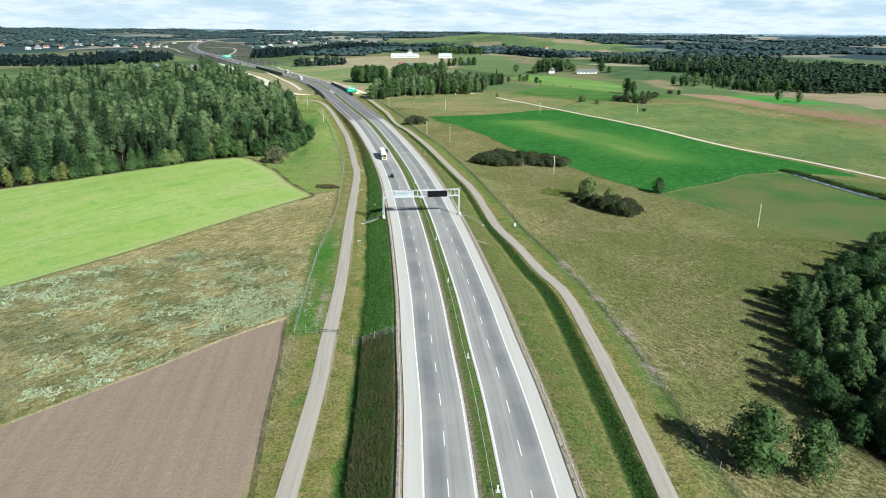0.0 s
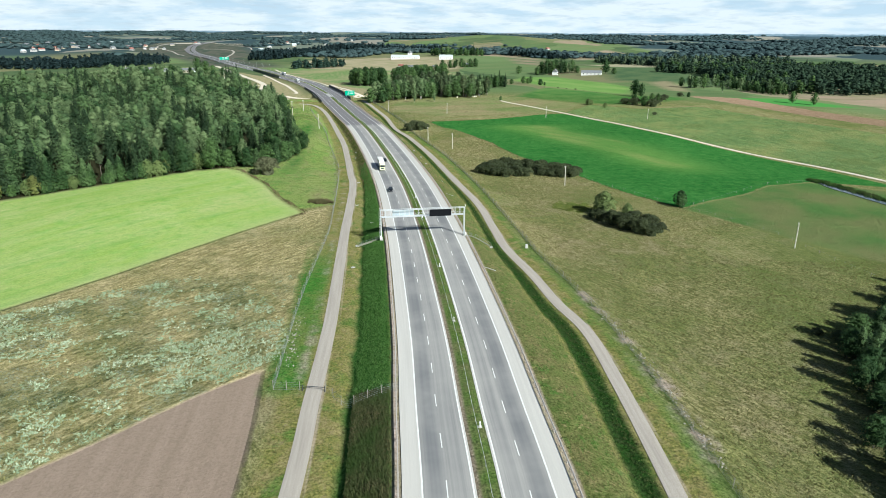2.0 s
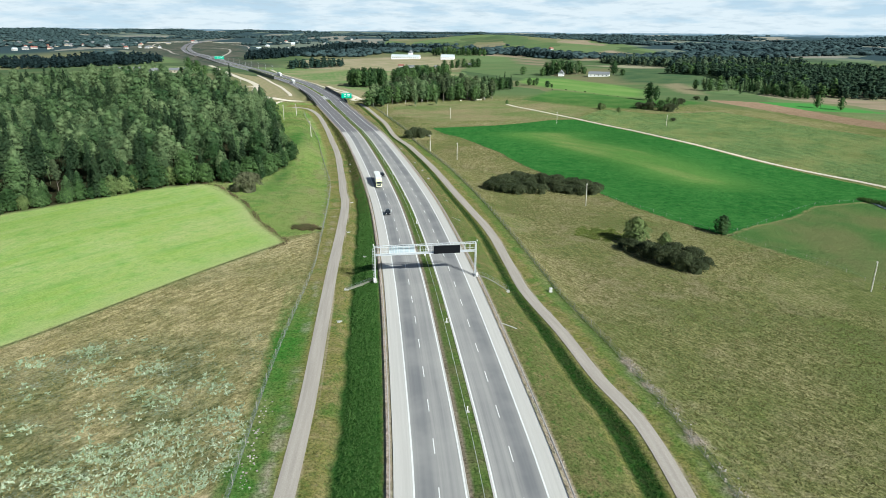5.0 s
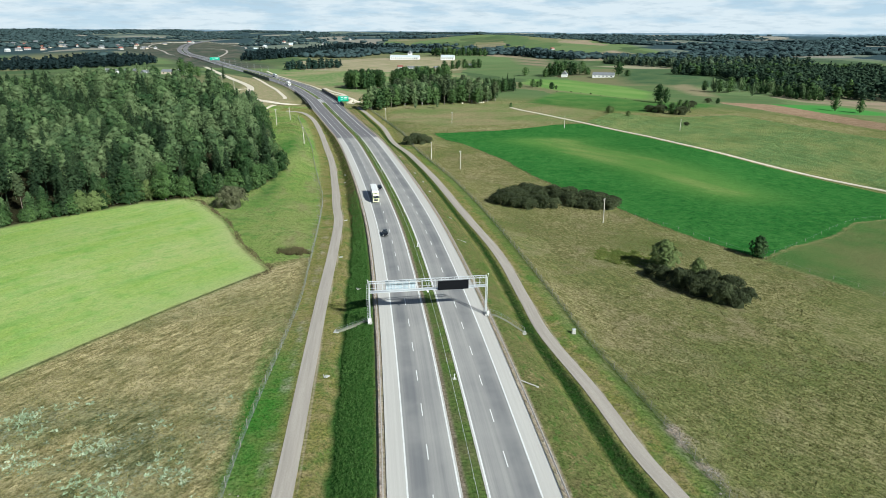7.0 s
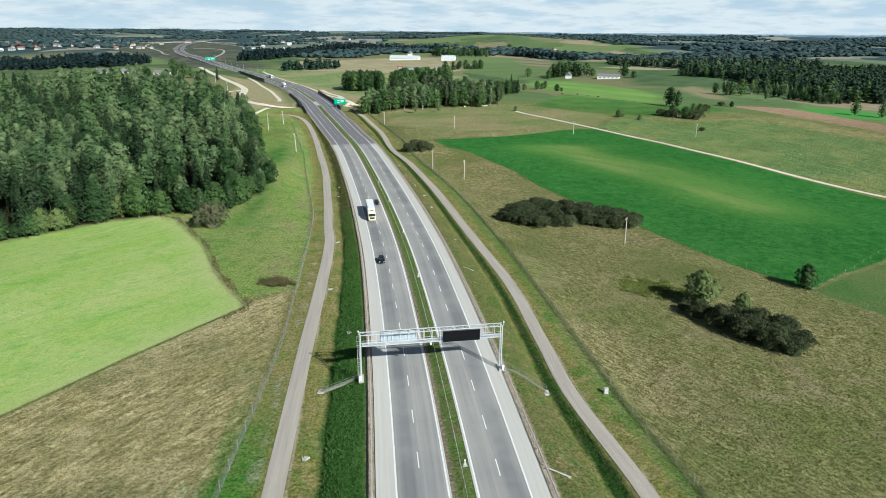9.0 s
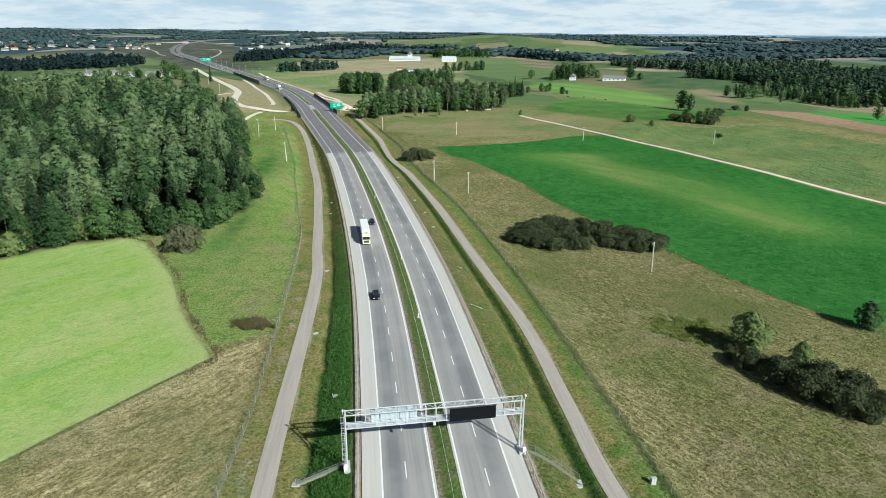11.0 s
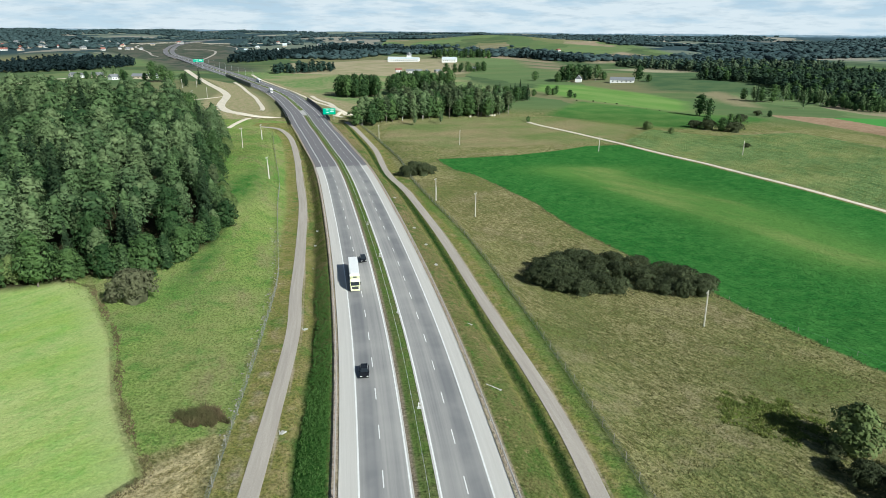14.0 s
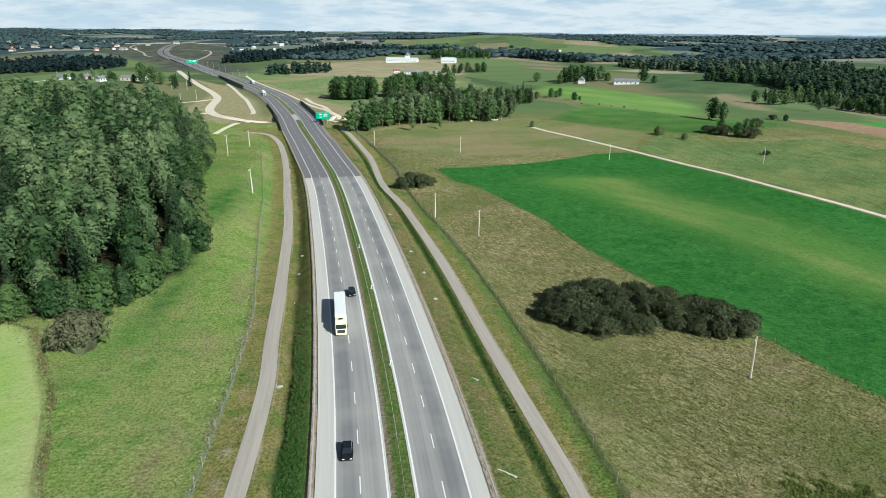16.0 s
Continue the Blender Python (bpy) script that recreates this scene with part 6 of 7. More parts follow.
def marker(x, y, label="white marker post in the grass median"):
    root = thing("marker_post", label, "post", pose(x, y, float(road_z(y)) - 0.1, 0, 0, 10), "median markers")
    part("base", box_bm((0.7, 0.7, 0.3), (0, 0, 0.05), 0.04), M_CONCRETE, root)
    part("post", tube_bm((0, 0, 0), (0, 0, 1.0), 0.1, 8), M_WHITE, root)
    part("cap", tube_bm((0, 0, 1.0), (0, 0, 1.14), 0.17, 8, 0.1), M_WHITE, root)
    return root


for x, y in ((8.6, 54.4), (2.4, 95), (-5.4, 135), (-12.4, 168), (18.3, -25.3), (25.1, -103.8), (21.6, -61.8), (27.7, -144)):
    marker(x, y)


def chute(x, y, reach, head, label):
    """Concrete drain outlet: a shallow pad with two wings."""
    z = float(ground(x, y))
    root = thing("drain_outlet", label, "drain", pose(x, y, z + 0.05, 0, 0, head), "drain outlets")
    if reach:
        bm = box_bm((reach, 0.26, 0.1), (reach / 2, 0, 0.08), 0.02)
        part("gutter", bm, M_CONCRETE, root).rotation_euler = (0, radians(-12), 0)
        part("lip", box_bm((0.5, 0.5, 0.12), (0, 0, 0.02), 0.03), M_CONCRETE, root)
    else:
        part("pad", box_bm((1.0, 0.6, 0.2), (0, 0, 0), 0.04), M_CONCRETE, root)
        for s in (-1, 1):
            part("wing", box_bm((1.1, 0.14, 0.3), (0.1, s * 0.42, 0.06), 0.03), M_CONCRETE, root).rotation_euler = (0, 0, s * 0.5)
    return root


for x, y in ((-14.9, 49.5), (-19.0, 89.5), (-24.4, 131), (-27.4, 150), (-29.3, 164), (-8.2, -0.6), (-7.4, -21.4), (-6, 22)):
    chute(x, y, 0, 80, "pale concrete drain outlet in the roadside ditch")
for x, y, r in ((19.9, 91.4, 3.2), (11.4, 130.5, 0), (8.1, 149.6, 0), (3.7, 166.8, 0), (-5.7, 208, 0), (34.2, -27.5, 3.4), (35.1, -0.7, 0), (24, 62, 3.0)):
    chute(x, y, r, 160, "pale concrete drain with a gutter on the bank")


def gate():
    z = float(ground(-6.2, -89.5))
    root = thing("barrier_gate", "dark steel swing barrier across the service road", "gate", pose(-8.4, -89.2, z, 0, 0, -6))
    for x in (0, 4.4):
        part("post", tube_bm((x, 0, -0.4), (x, 0, 1.3), 0.09, 8), M_DARK, root)
    part("bar", tube_bm((0, 0, 1.05), (4.4, 0, 1.0), 0.07, 8), M_DARK, root)
    part("brace", tube_bm((0, 0, 0.4), (2.2, 0, 1.02), 0.04, 6), M_DARK, root)


gate()
for pts, lab in (([(-14.1, -89), (-11.5, -89), (-8.6, -89.2)], "short wire fence from the field fence to the gate"), ([(-3.8, -89.8), (0.5, -94), (5, -93.5), (10.5, -92)], "wire fence across the ditch to the guard rail")):
    fence = thing("wire_fence", lab, "fence", group="wildlife fences")
    curve = spline(pts, 1.0)
    for h in (0.12, 0.5, 0.9, 1.3, 1.7):
        ribbon("wire", curve, [-0.012, 0, 0.012], [h, h + 0.02, h], M_WIRE, fence)
    for x, y, z, hd in place(curve, 2.6):
        ob = new("post", fence_post)
        ob.parent = fence
        ob.matrix_basis = pose(x, y, z, 0, 0, hd)

# pasture fence of short stakes
stake = bm_mesh("stake", tube_bm((0, 0, -0.3), (0, 0, 1.15), 0.05, 6), M_POSTGREY)
for pts in ([(88, 128), (95, 104), (103, 92), (120, 59.5)], [(121, 58), (140, 27), (146, -8), (152, -34)], [(121, 60), (140, 73), (176, 101), (200, 108)]):
    fence = thing("stake_fence", "low pasture fence of short grey stakes and one wire", "fence", group="pasture fences")
    curve = spline(pts, 3.0)
    ribbon("wire", curve, [-0.01, 0, 0.01], [0.95, 0.965, 0.95], M_WIRE, fence)
    for x, y, z, hd in place(curve, 7.0):
        ob = new("stake", stake)
        ob.parent = fence
        ob.matrix_basis = pose(x, y, z, random.uniform(-4, 4), random.uniform(-4, 4), hd)

# the pond
w = Nodes("pond_water", 0.06, 0, 0.6)
w.done(w.mix(w.noise(0.3, 3), (0.05, 0.07, 0.075), (0.09, 0.11, 0.115)), w.noise(2.5, 3), 0.02, 0.15)
pond = spline([(204, 108), (207, 97), (209.5, 84), (213, 67), (217, 54), (213, 51), (209, 66), (206, 82), (203.5, 95), (204, 108)], 2)[:-1]
tagged(link("pond", [(x, y, -4.75) for x, y in pond], [list(range(len(pond)))], w.mat), "small grey field pond fringed with reeds", "pond", kind="structure")


# ---- buildings ----
def house(name, label, x, y, length, width, wall, roof, head, wall_mat, roof_mat, windows=3, category="house", hip=0.4):
    z = float(ground(x, y))
    root = thing(name, label, category, pose(x, y, z, 0, 0, head))
    part("wall", box_bm((length, width, wall + 1.0), (0, 0, wall / 2 - 0.5), 0.03), wall_mat, root)
    bm = bmesh.new()
    l2, w2 = length / 2 + hip, width / 2 + hip
    v = [bm.verts.new(p) for p in ((-l2, -w2, wall), (l2, -w2, wall), (l2, w2, wall), (-l2, w2, wall), (-l2, 0, wall + roof), (l2, 0, wall + roof))]
    for f in ((0, 1, 5, 4), (2, 3, 4, 5), (0, 4, 3), (1, 2, 5), (3, 2, 1, 0)):
        bm.faces.new([v[i] for i in f])
    part("roof", bm, roof_mat, root)
    bm = bmesh.new()
    for sx in (-1, 1):
        q = [bm.verts.new(p) for p in ((sx * (length / 2 + 0.01), -width / 2, wall), (sx * (length / 2 + 0.01), width / 2, wall), (sx * (length / 2 + 0.01), 0, wall + roof * 0.93))]
        bm.faces.new(q)
    for i in range(windows):
        fx = (i + 0.5) / windows - 0.5
        for sy in (-1, 1):
            part("window", box_bm((min(1.6, length / windows * 0.5), 0.08, 1.3), (fx * length * 0.94, sy * (width / 2 + 0.02), wall * 0.55)), M_GLASS, root)
    part("gable", bm, wall_mat, root)
    if category == "house":
        part("chimney", box_bm((0.7, 0.7, 1.6), (length * 0.15, 0.4, wall + roof * 0.95)), M_TANWALL, root)
    return root


house("long_barn", "long white farm building with a pale roof", -55, 1248, 62, 13, 5.0, 4.0, -14, M_WHITE, M_PALEROOF, 14, "barn")
tower = thing("barn_tower", "white tower with a pointed grey roof behind the barn", "tower", pose(-45, 1260, float(ground(-45, 1260))))
part("wall", box_bm((9, 9, 12), (0, 0, 5), 0.1), M_WHITE, tower)
part("roof", tube_bm((0, 0, 11), (0, 0, 17.5), 6.8, 4, 0.1), M_GREYROOF, tower)
house("white_barn", "white farm building with a pale roof", 34, 1205, 27, 14, 5, 4.5, -12, M_WHITE, M_PALEROOF, 6, "barn")
house("farm_house", "white farmhouse with a steep grey roof", 203, 839, 9.5, 8, 4.2, 4.6, 70, M_WHITE, M_GREYROOF, 3)
house("farm_shed", "pale farm shed with a grey roof", 253, 806, 30, 12, 3.2, 3.6, -20, M_WHITE, M_GREYROOF, 5, "shed")
for x, y, ln, hd, rm, wm in ((-50, 988, 9, 10, M_REDROOF, M_WHITE), (-31, 976, 12, -5, M_GREYROOF, M_WHITE), (-18, 985, 10, 20, M_GREYROOF, M_TANWALL), (-6, 994, 9, 80, M_GREYROOF, M_WHITE), (70, 1050, 13, 0, M_GREYROOF, M_TANWALL), (12, 1000, 11, 40, M_GREYROOF, M_TANWALL)):
    house("farm_house", "small farmhouse with a pitched roof among gardens", x, y, ln, 7, 3, 3.2, hd, wm, rm)
for x, y, ln, hd, rm, wm in ((-424, 748, 22, -30, M_GREYROOF, M_WHITE), (-362, 712, 10, 60, M_GREYROOF, M_WHITE), (-338, 726, 18, -10, M_GREYROOF, M_TANWALL), (-395, 742, 14, 5, M_GREYROOF, M_TANWALL), (-330, 745, 9, 20, M_GREYROOF, M_WHITE)):
    house("farm_house", "low farm building behind the wood", x, y, ln, 8, 3, 3, hd, wm, rm)
rng_v = np.random.default_rng(5)
for k in range(64):
    if k < 26:
        x, y = rng_v.uniform(-1150, -760), rng_v.uniform(1450, 2050)
    elif k < 38:
        x, y = rng_v.uniform(-560, -150), rng_v.uniform(1560, 2350)
    elif k < 46:
        x, y = rng_v.uniform(330, 1100), rng_v.uniform(1700, 2900)
    else:
        x, y = rng_v.uniform(-1180, -760), rng_v.uniform(1400, 1720)
    house("village_house", "distant village house with a pitched roof", float(x), float(y), float(rng_v.uniform(8, 15)), float(rng_v.uniform(7, 9)), 3.6, 3.4, float(rng_v.uniform(0, 180)),
          [M_HOUSE, M_TANWALL][int(rng_v.uniform() < 0.4)], [M_REDROOF, M_GREYROOF, M_GREYROOF, M_PALEROOF][int(rng_v.integers(4))], 3)


def street_lamp(x, y, z, head):
    root = thing("street_lamp", "tall galvanised street lamp beside the motorway", "lamp", pose(x, y, z, 0, 0, head), "motorway lamps")
    part("post", tube_bm((0, 0, -0.6), (0, 0, 9.5), 0.11, 8, 0.06), M_STEEL, root)
    part("arm", tube_bm((0, 0, 9.4), (1.8, 0, 9.9), 0.05, 6), M_STEEL, root)
    part("lantern", box_bm((0.8, 0.3, 0.14), (2.0, 0, 9.92), 0.04), M_DARK, root)
    return root


for side in (-1, 1):
    for x, y, z, h in place(cut(AXIS, 800, 1180), 48.0, 15.4 * side, road_z, 10.0 if side > 0 else 34.0):
        street_lamp(x, y, z - 0.6, h + (0 if side < 0 else 180))


def bale(x, y, turn):
    root = thing("hay_bale", "round pale hay bale lying in the stubble", "bale", pose(x, y, float(ground(x, y)) + 0.6, 0, 0, turn), "hay bales by the grove")
    part("roll", tube_bm((-0.6, 0, 0), (0.6, 0, 0), 0.65, 16), M_STRAW, root)
    for k in (-0.61, 0.61):
        part("end", tube_bm((k - 0.01, 0, 0), (k + 0.01, 0, 0), 0.5, 14), M_WHITE, root, "pale wrapped end")
    return root


for x, y, turn in ((49.7, 440.5, 20), (51.6, 440.8, 75), (53.4, 441.6, 10), (55.2, 442.6, 48), (36.4, 435, 5)):
    bale(x, y, turn)

# ---- vehicles ----
def wheel(parent, x, y, r, w):
    t = part("tyre", tube_bm((x - w / 2, y, r), (x + w / 2, y, r), r, 16), M_TYRE, parent)
    part("rim", tube_bm((x - w / 2 - 0.01, y, r), (x + w / 2 + 0.01, y, r), r * 0.55, 12), M_STEEL, t)


def lorry(x, y, head, cab_mat, label):
    """An articulated lorry; it faces its own -y."""
    root = thing("lorry", label, "lorry", pose(x, y, float(road_z(y)) + 0.01, 0, 0, head))
    part("trailer_box", box_bm((2.55, 13.2, 2.75), (0, 9.6, 2.6), 0.06), M_WHITE, root, "white box trailer")
    part("chassis", box_bm((1.0, 15.6, 0.3), (0, 8.3, 0.98), 0.03), M_DARK, root)
    part("side_skirt", box_bm((2.5, 5.0, 0.55), (0, 9.5, 0.95), 0.03), M_STEEL, root)
    bm = bmesh.new()
    prof = [(0.0, 0.45), (0.0, 1.75), (0.28, 2.75), (0.75, 3.45), (2.2, 3.62), (2.2, 0.45)]
    a = [bm.verts.new((-1.22, p[0], p[1])) for p in prof]
    b = [bm.verts.new((1.22, p[0], p[1])) for p in prof]
    bm.faces.new(a)
    bm.faces.new(b[::-1])
    for i in range(len(prof)):
        j = (i + 1) % len(prof)
        bm.faces.new((a[j], a[i], b[i], b[j]))
    bmesh.ops.recalc_face_normals(bm, faces=bm.faces[:])
    bmesh.ops.bevel(bm, geom=bm.edges[:], offset=0.06, segments=2, affect="EDGES")
    cab = part("cab", bm, cab_mat, root, "pale yellow cab" if cab_mat is M_TRUCKYELLOW else "white cab")
    part("windscreen", box_bm((2.2, 0.05, 0.95), (0, 0, 0)), M_GLASS, cab).matrix_basis = pose(0, 0.11, 2.25, -15.6)
    part("grille", box_bm((1.7, 0.06, 0.8), (0, -0.02, 1.15), 0.02), M_DARK, cab)
    part("sun_hatch", box_bm((0.9, 0.7, 0.06), (0, 1.4, 3.58), 0.02), M_DARK, cab)
    part("bumper", box_bm((2.4, 0.2, 0.45), (0, 0.02, 0.55), 0.06), cab_mat, cab)
    for s in (-1, 1):
        part("mirror", box_bm((0.18, 0.14, 0.7), (s * 1.42, 0.35, 2.2), 0.04), M_DARK, cab)
        part("side_window", box_bm((0.04, 0.9, 0.7), (s * 1.225, 0.9, 2.3)), M_GLASS, cab)
        part("headlight", box_bm((0.4, 0.05, 0.2), (s * 0.92, -0.06, 0.72), 0.02), M_WHITE, cab)
    for yy in (1.35, 4.6, 11.4, 12.7, 14.0):
        for s in (-1, 1):
            wheel(root, s * 1.08, yy, 0.5, 0.34)
    return root


def car(x, y, head, paint, label):
    """A hatchback; it faces its own -y."""
    root = thing("car", label, "car", pose(x, y, float(road_z(y)) + 0.01, 0, 0, head))
    bm = bmesh.new()
    prof = [(0.0, 0.35), (0.02, 0.68), (0.25, 0.82), (1.15, 0.98), (4.05, 1.02), (4.3, 0.8), (4.3, 0.35)]
    a = [bm.verts.new((-0.9, p[0], p[1])) for p in prof]
    b = [bm.verts.new((0.9, p[0], p[1])) for p in prof]
    bm.faces.new(a)
    bm.faces.new(b[::-1])
    for i in range(len(prof)):
        j = (i + 1) % len(prof)
        bm.faces.new((a[j], a[i], b[i], b[j]))
    bmesh.ops.recalc_face_normals(bm, faces=bm.faces[:])
    bmesh.ops.bevel(bm, geom=bm.edges[:], offset=0.07, segments=2, affect="EDGES")
    body = part("body", bm, paint, root)
    bm = bmesh.new()
    lo = [(-0.8, 1.1), (0.8, 1.1), (0.8, 4.1), (-0.8, 4.1)]
    hi = [(-0.64, 1.85), (0.64, 1.85), (0.64, 3.7), (-0.64, 3.7)]
    p = [bm.verts.new((q[0], q[1], 0.98)) for q in lo] + [bm.verts.new((q[0], q[1], 1.46)) for q in hi]
    for f in ((0, 1, 5, 4), (1, 2, 6, 5), (2, 3, 7, 6), (3, 0, 4, 7), (4, 5, 6, 7)):
        bm.faces.new([p[i] for i in f])
    bmesh.ops.recalc_face_normals(bm, faces=bm.faces[:])
    part("glasshouse", bm, M_GLASS, root, "dark tinted windows")
    part("roof", box_bm((1.26, 1.8, 0.05), (0, 2.78, 1.475), 0.02), paint, root)
    for s in (-1, 1):
        part("headlight", box_bm((0.4, 0.06, 0.14), (s * 0.62, 0.05, 0.68), 0.02), M_WHITE, body)
        part("mirror", box_bm((0.18, 0.12, 0.12), (s * 0.98, 1.45, 1.0), 0.03), paint, body)
        for yy in (0.85, 3.4):
            wheel(root, s * 0.8, yy, 0.32, 0.2)
    return root


lorry(-9.3, 107.5, 9.5, M_TRUCKYELLOW, "articulated lorry with a white box trailer and pale yellow cab")
car(-2.2, 64, 7, M_CARBLACK, "black hatchback on the motorway")
car(-9.6, 129, 11, M_CARBLACK, "dark car on the motorway")
lorry(float(axis_x(600)) - 8, 600, 20, M_WHITE, "white lorry on the far carriageway")
lorry(float(axis_x(735)) + 8, 735, 27, M_WHITE, "white lorry near the bend")


# ---- grass, weeds and crops as real tufts ----
def tufts(name, label, spots, height, spread, material, blades=3, seed=0, lean=0.35):
    """Many small tufts of blades, joined."""
    rng = np.random.default_rng(seed)
    p = np.asarray(spots, float)
    n = len(p)
    p3 = np.column_stack([p, ground(p[:, 0], p[:, 1])])
    allv = []
    for k in range(blades):
        an = rng.uniform(0, 2 * np.pi, n)
        d = np.column_stack([np.cos(an), np.sin(an), np.zeros(n)])
        off = rng.normal(scale=spread * 0.5, size=(n, 3)) * np.array([1, 1, 0])
        h = height * rng.uniform(0.55, 1.25, n)[:, None]
        ln = np.column_stack([rng.normal(scale=lean, size=(n, 2)), np.ones(n)])
        base = p3 + off - np.array([0, 0, 0.08])
        allv.append(np.stack([base - d * spread * 0.55, base + d * spread * 0.55, base + ln * h], 1))
    V = np.stack(allv, 1).reshape(-1, 3)
    Fc = np.arange(len(V), dtype=np.int32)
    mesh = bpy.data.meshes.new(name)
    mesh.vertices.add(len(V))
    mesh.vertices.foreach_set("co", V.astype(np.float32).ravel())
    mesh.loops.add(len(V))
    mesh.loops.foreach_set("vertex_index", Fc)
    mesh.polygons.add(len(V) // 3)
    mesh.polygons.foreach_set("loop_start", np.arange(0, len(V), 3, dtype=np.int32))
    mesh.update(calc_edges=True)
    mesh.materials.append(material)
    return tagged(new(name, mesh), label, "grass", kind="stuff")


def tuft_mat(name, a, b, c):
    m = Nodes(name, 0.9, 0, 0.15)
    col = m.mix(m.random(True), a, b)
    col = m.mix(m.span(m.noise(0.12, 4), 0.4, 0.65), col, c)
    return m.done(col)


def strew(n, seed, x0, x1, y0, y1, keep):
    rng = np.random.default_rng(seed)
    p = np.column_stack([rng.uniform(x0, x1, n), rng.uniform(y0, y1, n)])
    return p[keep(p[:, 0], p[:, 1])]


def lat_of(x, y):
    return x - axis_x(y)


T_BANK = tuft_mat("tall_grass_dark", (0.022, 0.070, 0.014), (0.125, 0.230, 0.055), (0.06, 0.135, 0.027))
T_DRY = tuft_mat("tussock_dry", (0.108, 0.104, 0.032), (0.223, 0.198, 0.086), (0.151, 0.151, 0.05))
T_FALLOW = tuft_mat("fallow_stems", (0.14, 0.12, 0.042), (0.26, 0.225, 0.095), (0.20, 0.185, 0.065))
T_GREEN = tuft_mat("tussock_green", (0.065, 0.119, 0.024), (0.144, 0.194, 0.05), (0.13, 0.151, 0.047))
T_WEED = tuft_mat("weeds_brown", (0.093, 0.072, 0.038), (0.196, 0.153, 0.085), (0.085, 0.093, 0.034))
T_RANK = tuft_mat("rank_weeds", (0.04, 0.055, 0.02), (0.12, 0.11, 0.05), (0.045, 0.08, 0.02))
T_FLOWER = tuft_mat("flower_heads_white", (0.17, 0.23, 0.12), (0.44, 0.49, 0.35), (0.22, 0.29, 0.17))
T_LUSH = tuft_mat("tall_weeds", (0.085, 0.12, 0.028), (0.24, 0.265, 0.062), (0.12, 0.16, 0.035))
T_MAIZE = tuft_mat("maize_leaves", (0.11, 0.20, 0.06), (0.25, 0.33, 0.125), (0.24, 0.29, 0.10))
T_SEDGE = tuft_mat("sedge_dark", (0.022, 0.06, 0.012), (0.055, 0.12, 0.022), (0.07, 0.085, 0.03))

sl_of = lambda x, y: at_y(SERVICE_L, y) - axis_x(y)
sr_of = lambda x, y: at_y(SERVICE_R, y) - axis_x(y)
tufts("bank_grass", "tall dark green grass on the motorway bank",
      strew(260000, 1, -60, 20, -160, 330, lambda x, y: (lat_of(x, y) < -14.4) & (lat_of(x, y) > -13.7 - 0.66 * np.maximum(-15.8 - sl_of(x, y), 2.5) - 0.35 * np.sin(y * 0.31) - 0.3 * np.sin(y * 0.83 + 1) + 0.5 * np.abs(np.sin(x * 57.3 + y * 91.1))) & (y > -91) & (y < 70 + 60 * np.abs(np.sin(x * 91.7 + y * 37.3)))), 0.42, 0.11, T_BANK, 6, 1, 0.45)
tufts("rank_weeds", "brown rank weeds on the motorway bank",
      strew(60000, 2, -5, 20, -200, -91, lambda x, y: (lat_of(x, y) < -14.6) & (lat_of(x, y) > -21.5)), 0.6, 0.18, T_RANK, 3, 2)
tufts("ditch_sedge", "dark sedge in the roadside ditch",
      strew(130000, 3, -30, 56, -200, 330, lambda x, y: np.abs(lat_of(x, y) - 13.9 - 0.74 * (sr_of(x, y) - 13.9)) < 0.9 + 1.0 * smooth(30, -70, y)), 0.36, 0.12, T_SEDGE, 6, 3)
uneven = patchy(1)
tufts("pasture_tussocks", "dry tussocks of grazed pasture",
      strew(120000, 4, -10, 160, -170, 250, lambda x, y: (x > at_y(FENCE_R, y) + 1) & (inside(x, y, FIELDS["crop"]) < -1) & (inside(x, y, FIELDS["pasture"]) < -1) & (inside(x, y, EAST) < 0) & (y > -170) & (uneven(x, y) > -0.7)), 0.36, 0.16, T_DRY, 4, 4, 0.5)
tufts("tall_weeds", "patch of tall yellow-green weeds beside the bushes", strew(6200, 15, 62, 88, 46, 72, lambda x, y: ((x - 75) / 10.0) ** 2 + ((y - 59 + (x - 75) * 0.2) / 8.0) ** 2 < 0.75 + 0.6 * np.sin(x * 1.1 + y * 0.5) * np.sin(y * 0.9)), 0.42, 0.3, T_LUSH, 4, 15, 0.7)
tufts("meadow_tussocks", "uneven green grass beside the wood",
      strew(60000, 5, -150, -20, 40, 380, lambda x, y: (inside(x, y, FIELDS["north_grass"]) > 0) & (inside(x, y, WOOD) < 0) & (x < at_y(FENCE_L, y))), 0.28, 0.3, T_GREEN, 2, 5)
uneven2, uneven3 = patchy(2, 0.08), patchy(3, 1.1)
left_dry = lambda x, y: (x < at_y(FENCE_L, np.clip(y, -89, 360)) - 0.5) & (inside(x, y, FIELDS["meadow"]) < -0.5) & (inside(x, y, FIELDS["soil"]) < -0.5) & (inside(x, y, FIELDS["north_grass"]) < 0)
tufts("field_weeds", "brown seeding weeds of a fallow field", strew(34000, 6, -130, -14, -150, 50, left_dry), 0.4, 0.15, T_FALLOW, 3, 6)
tufts("white_flowers", "patches of white flowering weeds in a fallow field",
      strew(60000, 7, -130, -14, -150, 30, lambda x, y: left_dry(x, y) & (0.7 * uneven2(x, y) + 0.9 * uneven3(x, y) + 0.7 * np.exp(-((inside(x, y, FIELDS["soil"]) + 14) / 14) ** 2) > 0.42) & (inside(x, y, [(-15, -75), (-60, -128), (-140, -170), (-110, -75), (-60, -30), (-24, -28)]) > 0)), 0.42, 0.42, T_FLOWER, 4, 7, 0.9)
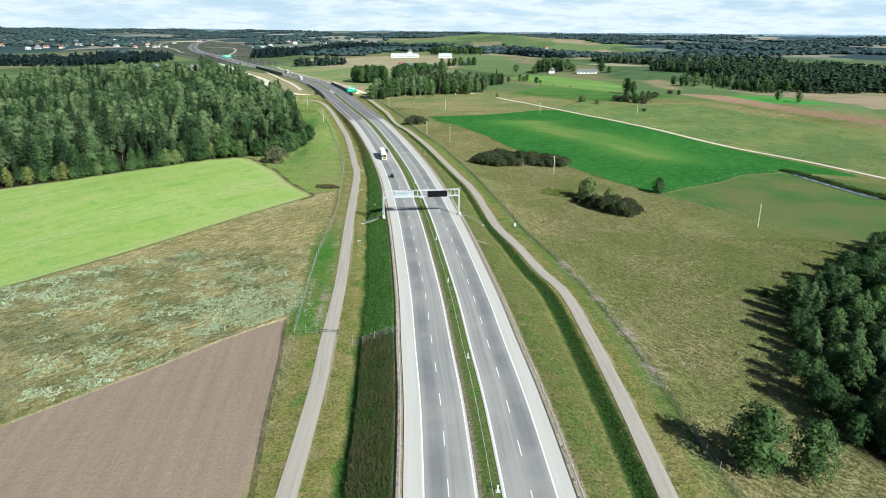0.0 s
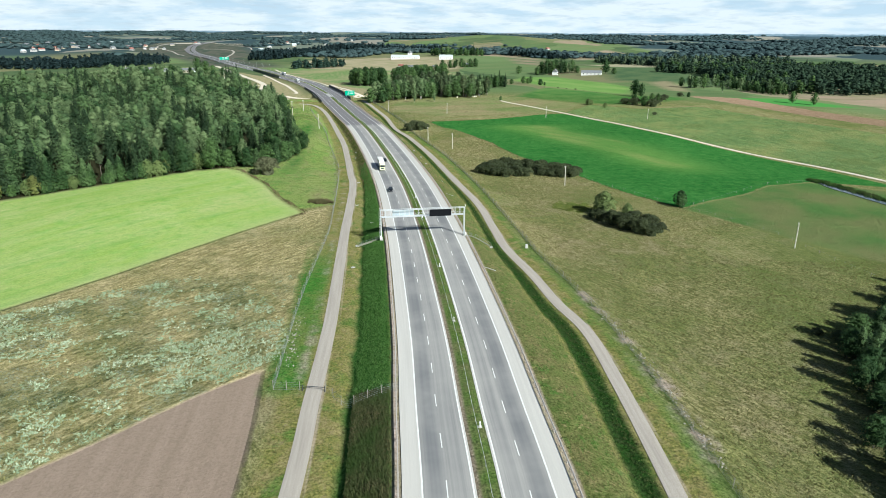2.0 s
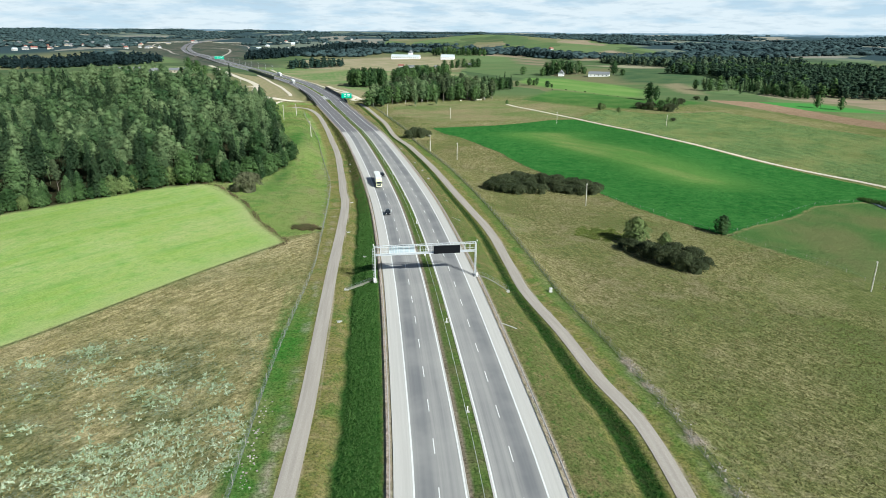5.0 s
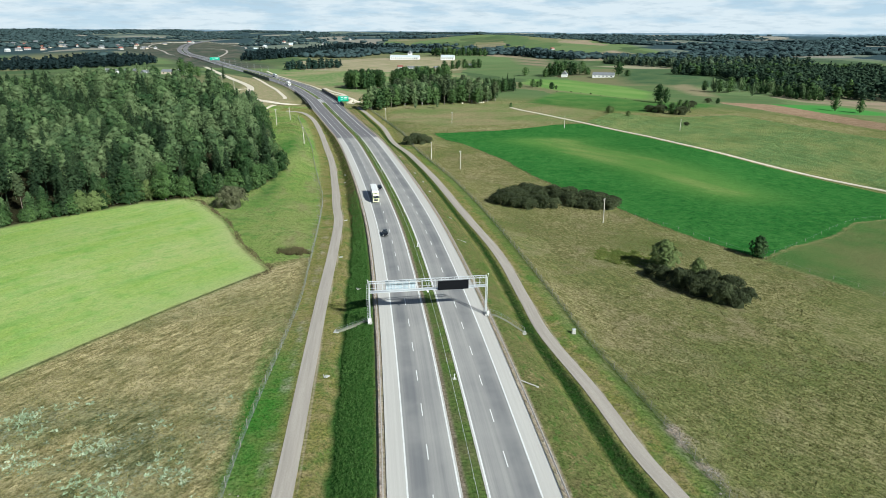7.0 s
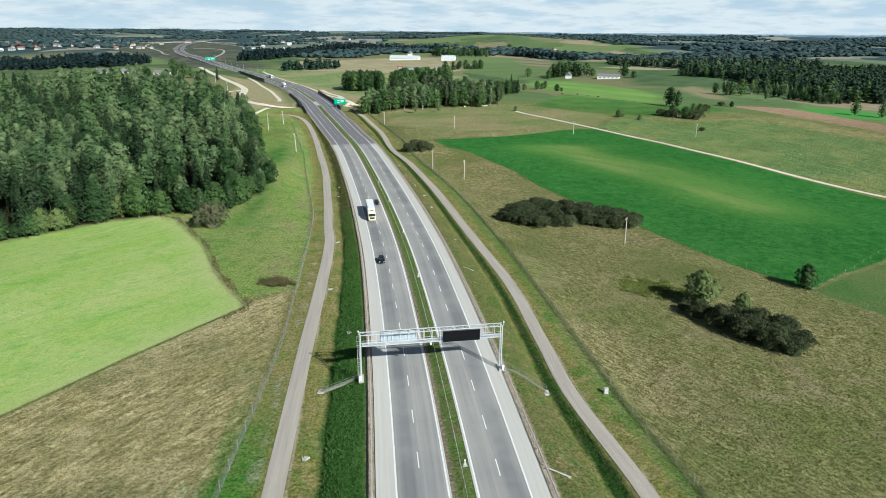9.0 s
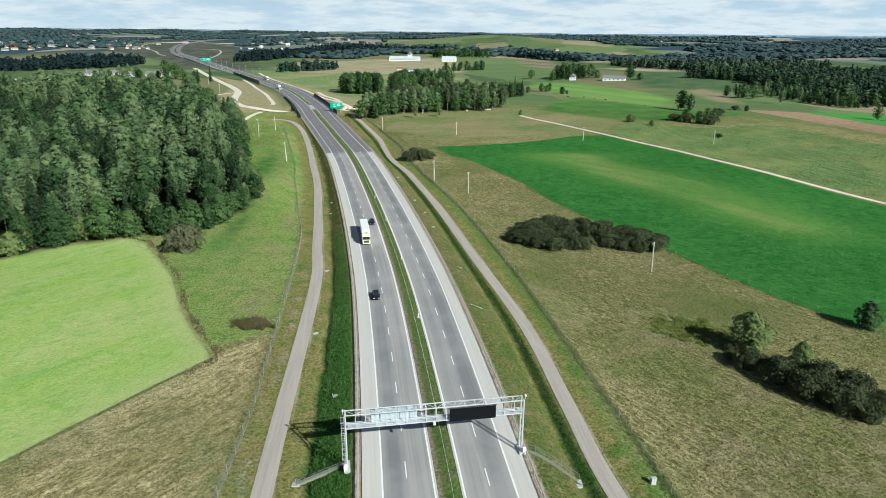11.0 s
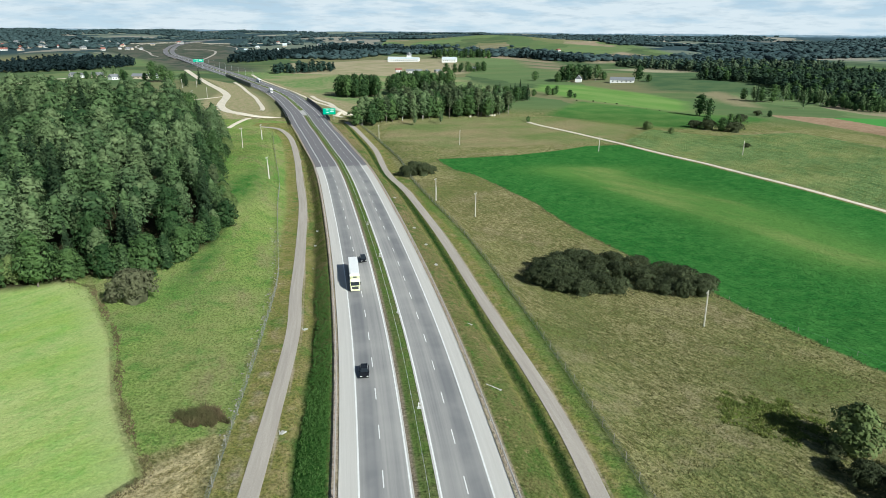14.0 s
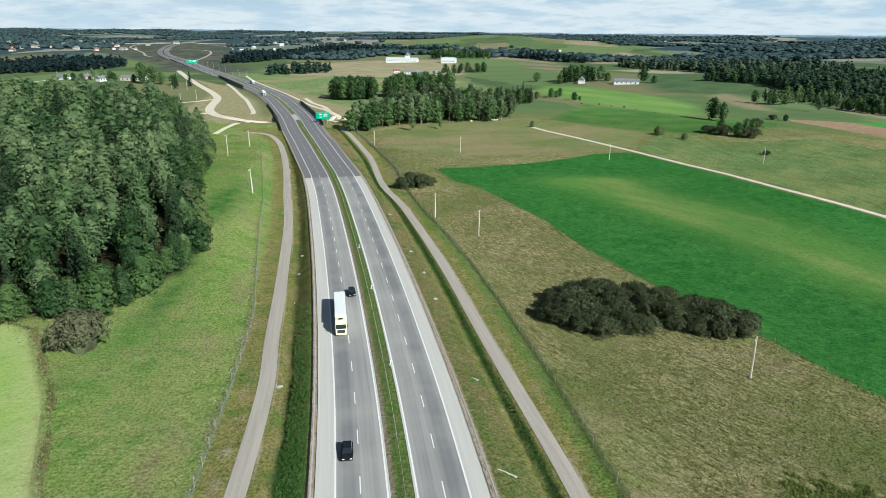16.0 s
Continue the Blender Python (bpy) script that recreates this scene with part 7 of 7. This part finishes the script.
tufts("field_margin", "brown weedy margin round the green meadow",
      strew(34000, 8, -100, -30, 30, 125, lambda x, y: np.abs(inside(x, y, FIELDS["meadow"]) + 1.2) < 0.6 + 0.4 * np.sin(x * 0.7)), 0.6, 0.2, T_WEED, 3, 8)
tufts("crop_margin", "thin brown weeds along the edge of the green crop",
      strew(60000, 14, 10, 125, 55, 305, lambda x, y: np.abs(inside(x, y, FIELDS["crop"]) + 0.4 + 0.5 * np.sin(y * 0.23)) < 0.7), 0.5, 0.2, T_WEED, 2, 14)
tufts("reed_patch", "brown reeds in a damp hollow", strew(5600, 9, -38, -22, 46, 62, lambda x, y: ((x + 30 + (y - 53) * 0.1) / 5.0) ** 2 + ((y - 53.5) / 3.0) ** 2 < 0.75 + 0.45 * np.sin(x * 1.9 + y) * np.sin(y * 1.3)), 1.2, 0.16, T_WEED, 6, 9, 0.5)
tufts("pond_reeds", "dark reeds fringing the pond", strew(26000, 10, 190, 240, 36, 125, lambda x, y: (np.abs(inside(x, y, pond) + 2.2) < 2.0 + 0.8 * np.sin(y * 0.9)) & (x > 209.5 - (y - 80) * 0.25)), 1.3, 0.4, T_SEDGE, 3, 10)
tufts("maize_crop", "tall maize in rows beyond the track",
      strew(110000, 11, 120, 420, -20, 400, lambda x, y: inside(x, y, FIELDS["maize"]) > 2), 0.6, 0.27, T_MAIZE, 2, 11)
tufts("verge_grass", "rough mown verge grass beside the roads",
      strew(120000, 12, -80, 70, -170, 330, lambda x, y: ((np.abs(lat_of(x, y) - sl_of(x, y)) > 2.4) & (lat_of(x, y) > sl_of(x, y) - 6.5) & (lat_of(x, y) < sl_of(x, y) * 0.62 - 5.2))
            | ((lat_of(x, y) > 14.3) & (np.abs(lat_of(x, y) - sr_of(x, y)) > 2.4) & (lat_of(x, y) < sr_of(x, y) + 7))), 0.2, 0.24, T_GREEN, 2, 12)


# field stones turned up along the western fence
stone = Nodes("field_stones", 0.9, 0, 0.2)
M_ROCKS = stone.done(stone.mix(stone.random(True), (0.22, 0.20, 0.16), (0.42, 0.39, 0.34)), stone.noise(6, 4), 0.03, 0.5)
rng_s = np.random.default_rng(31)
pieces = []
for curve, off, y0, y1, n, size in ((FENCE_L, -1.0, 45, 165, 200, 0.17), (FENCE_L, 1.5, -80, -55, 60, 0.16), (FENCE_R, 1.2, -110, -40, 150, 0.18)):
    for k in range(n):
        y = rng_s.uniform(y0, y1)
        x = float(at_y(curve, y)) + off + rng_s.normal() * 0.7
        r = size * rng_s.uniform(0.5, 1.5)
        pieces.append(lump(rng_s, (x, y, float(ground(x, y)) + r * 0.2), (r, r * rng_s.uniform(0.7, 1.1), r * 0.7), 0.25))
sv, sf = merge(pieces)
tagged(link("field_stones", sv, sf, M_ROCKS), "scattered pale field stones along the fences", "stones", kind="stuff")
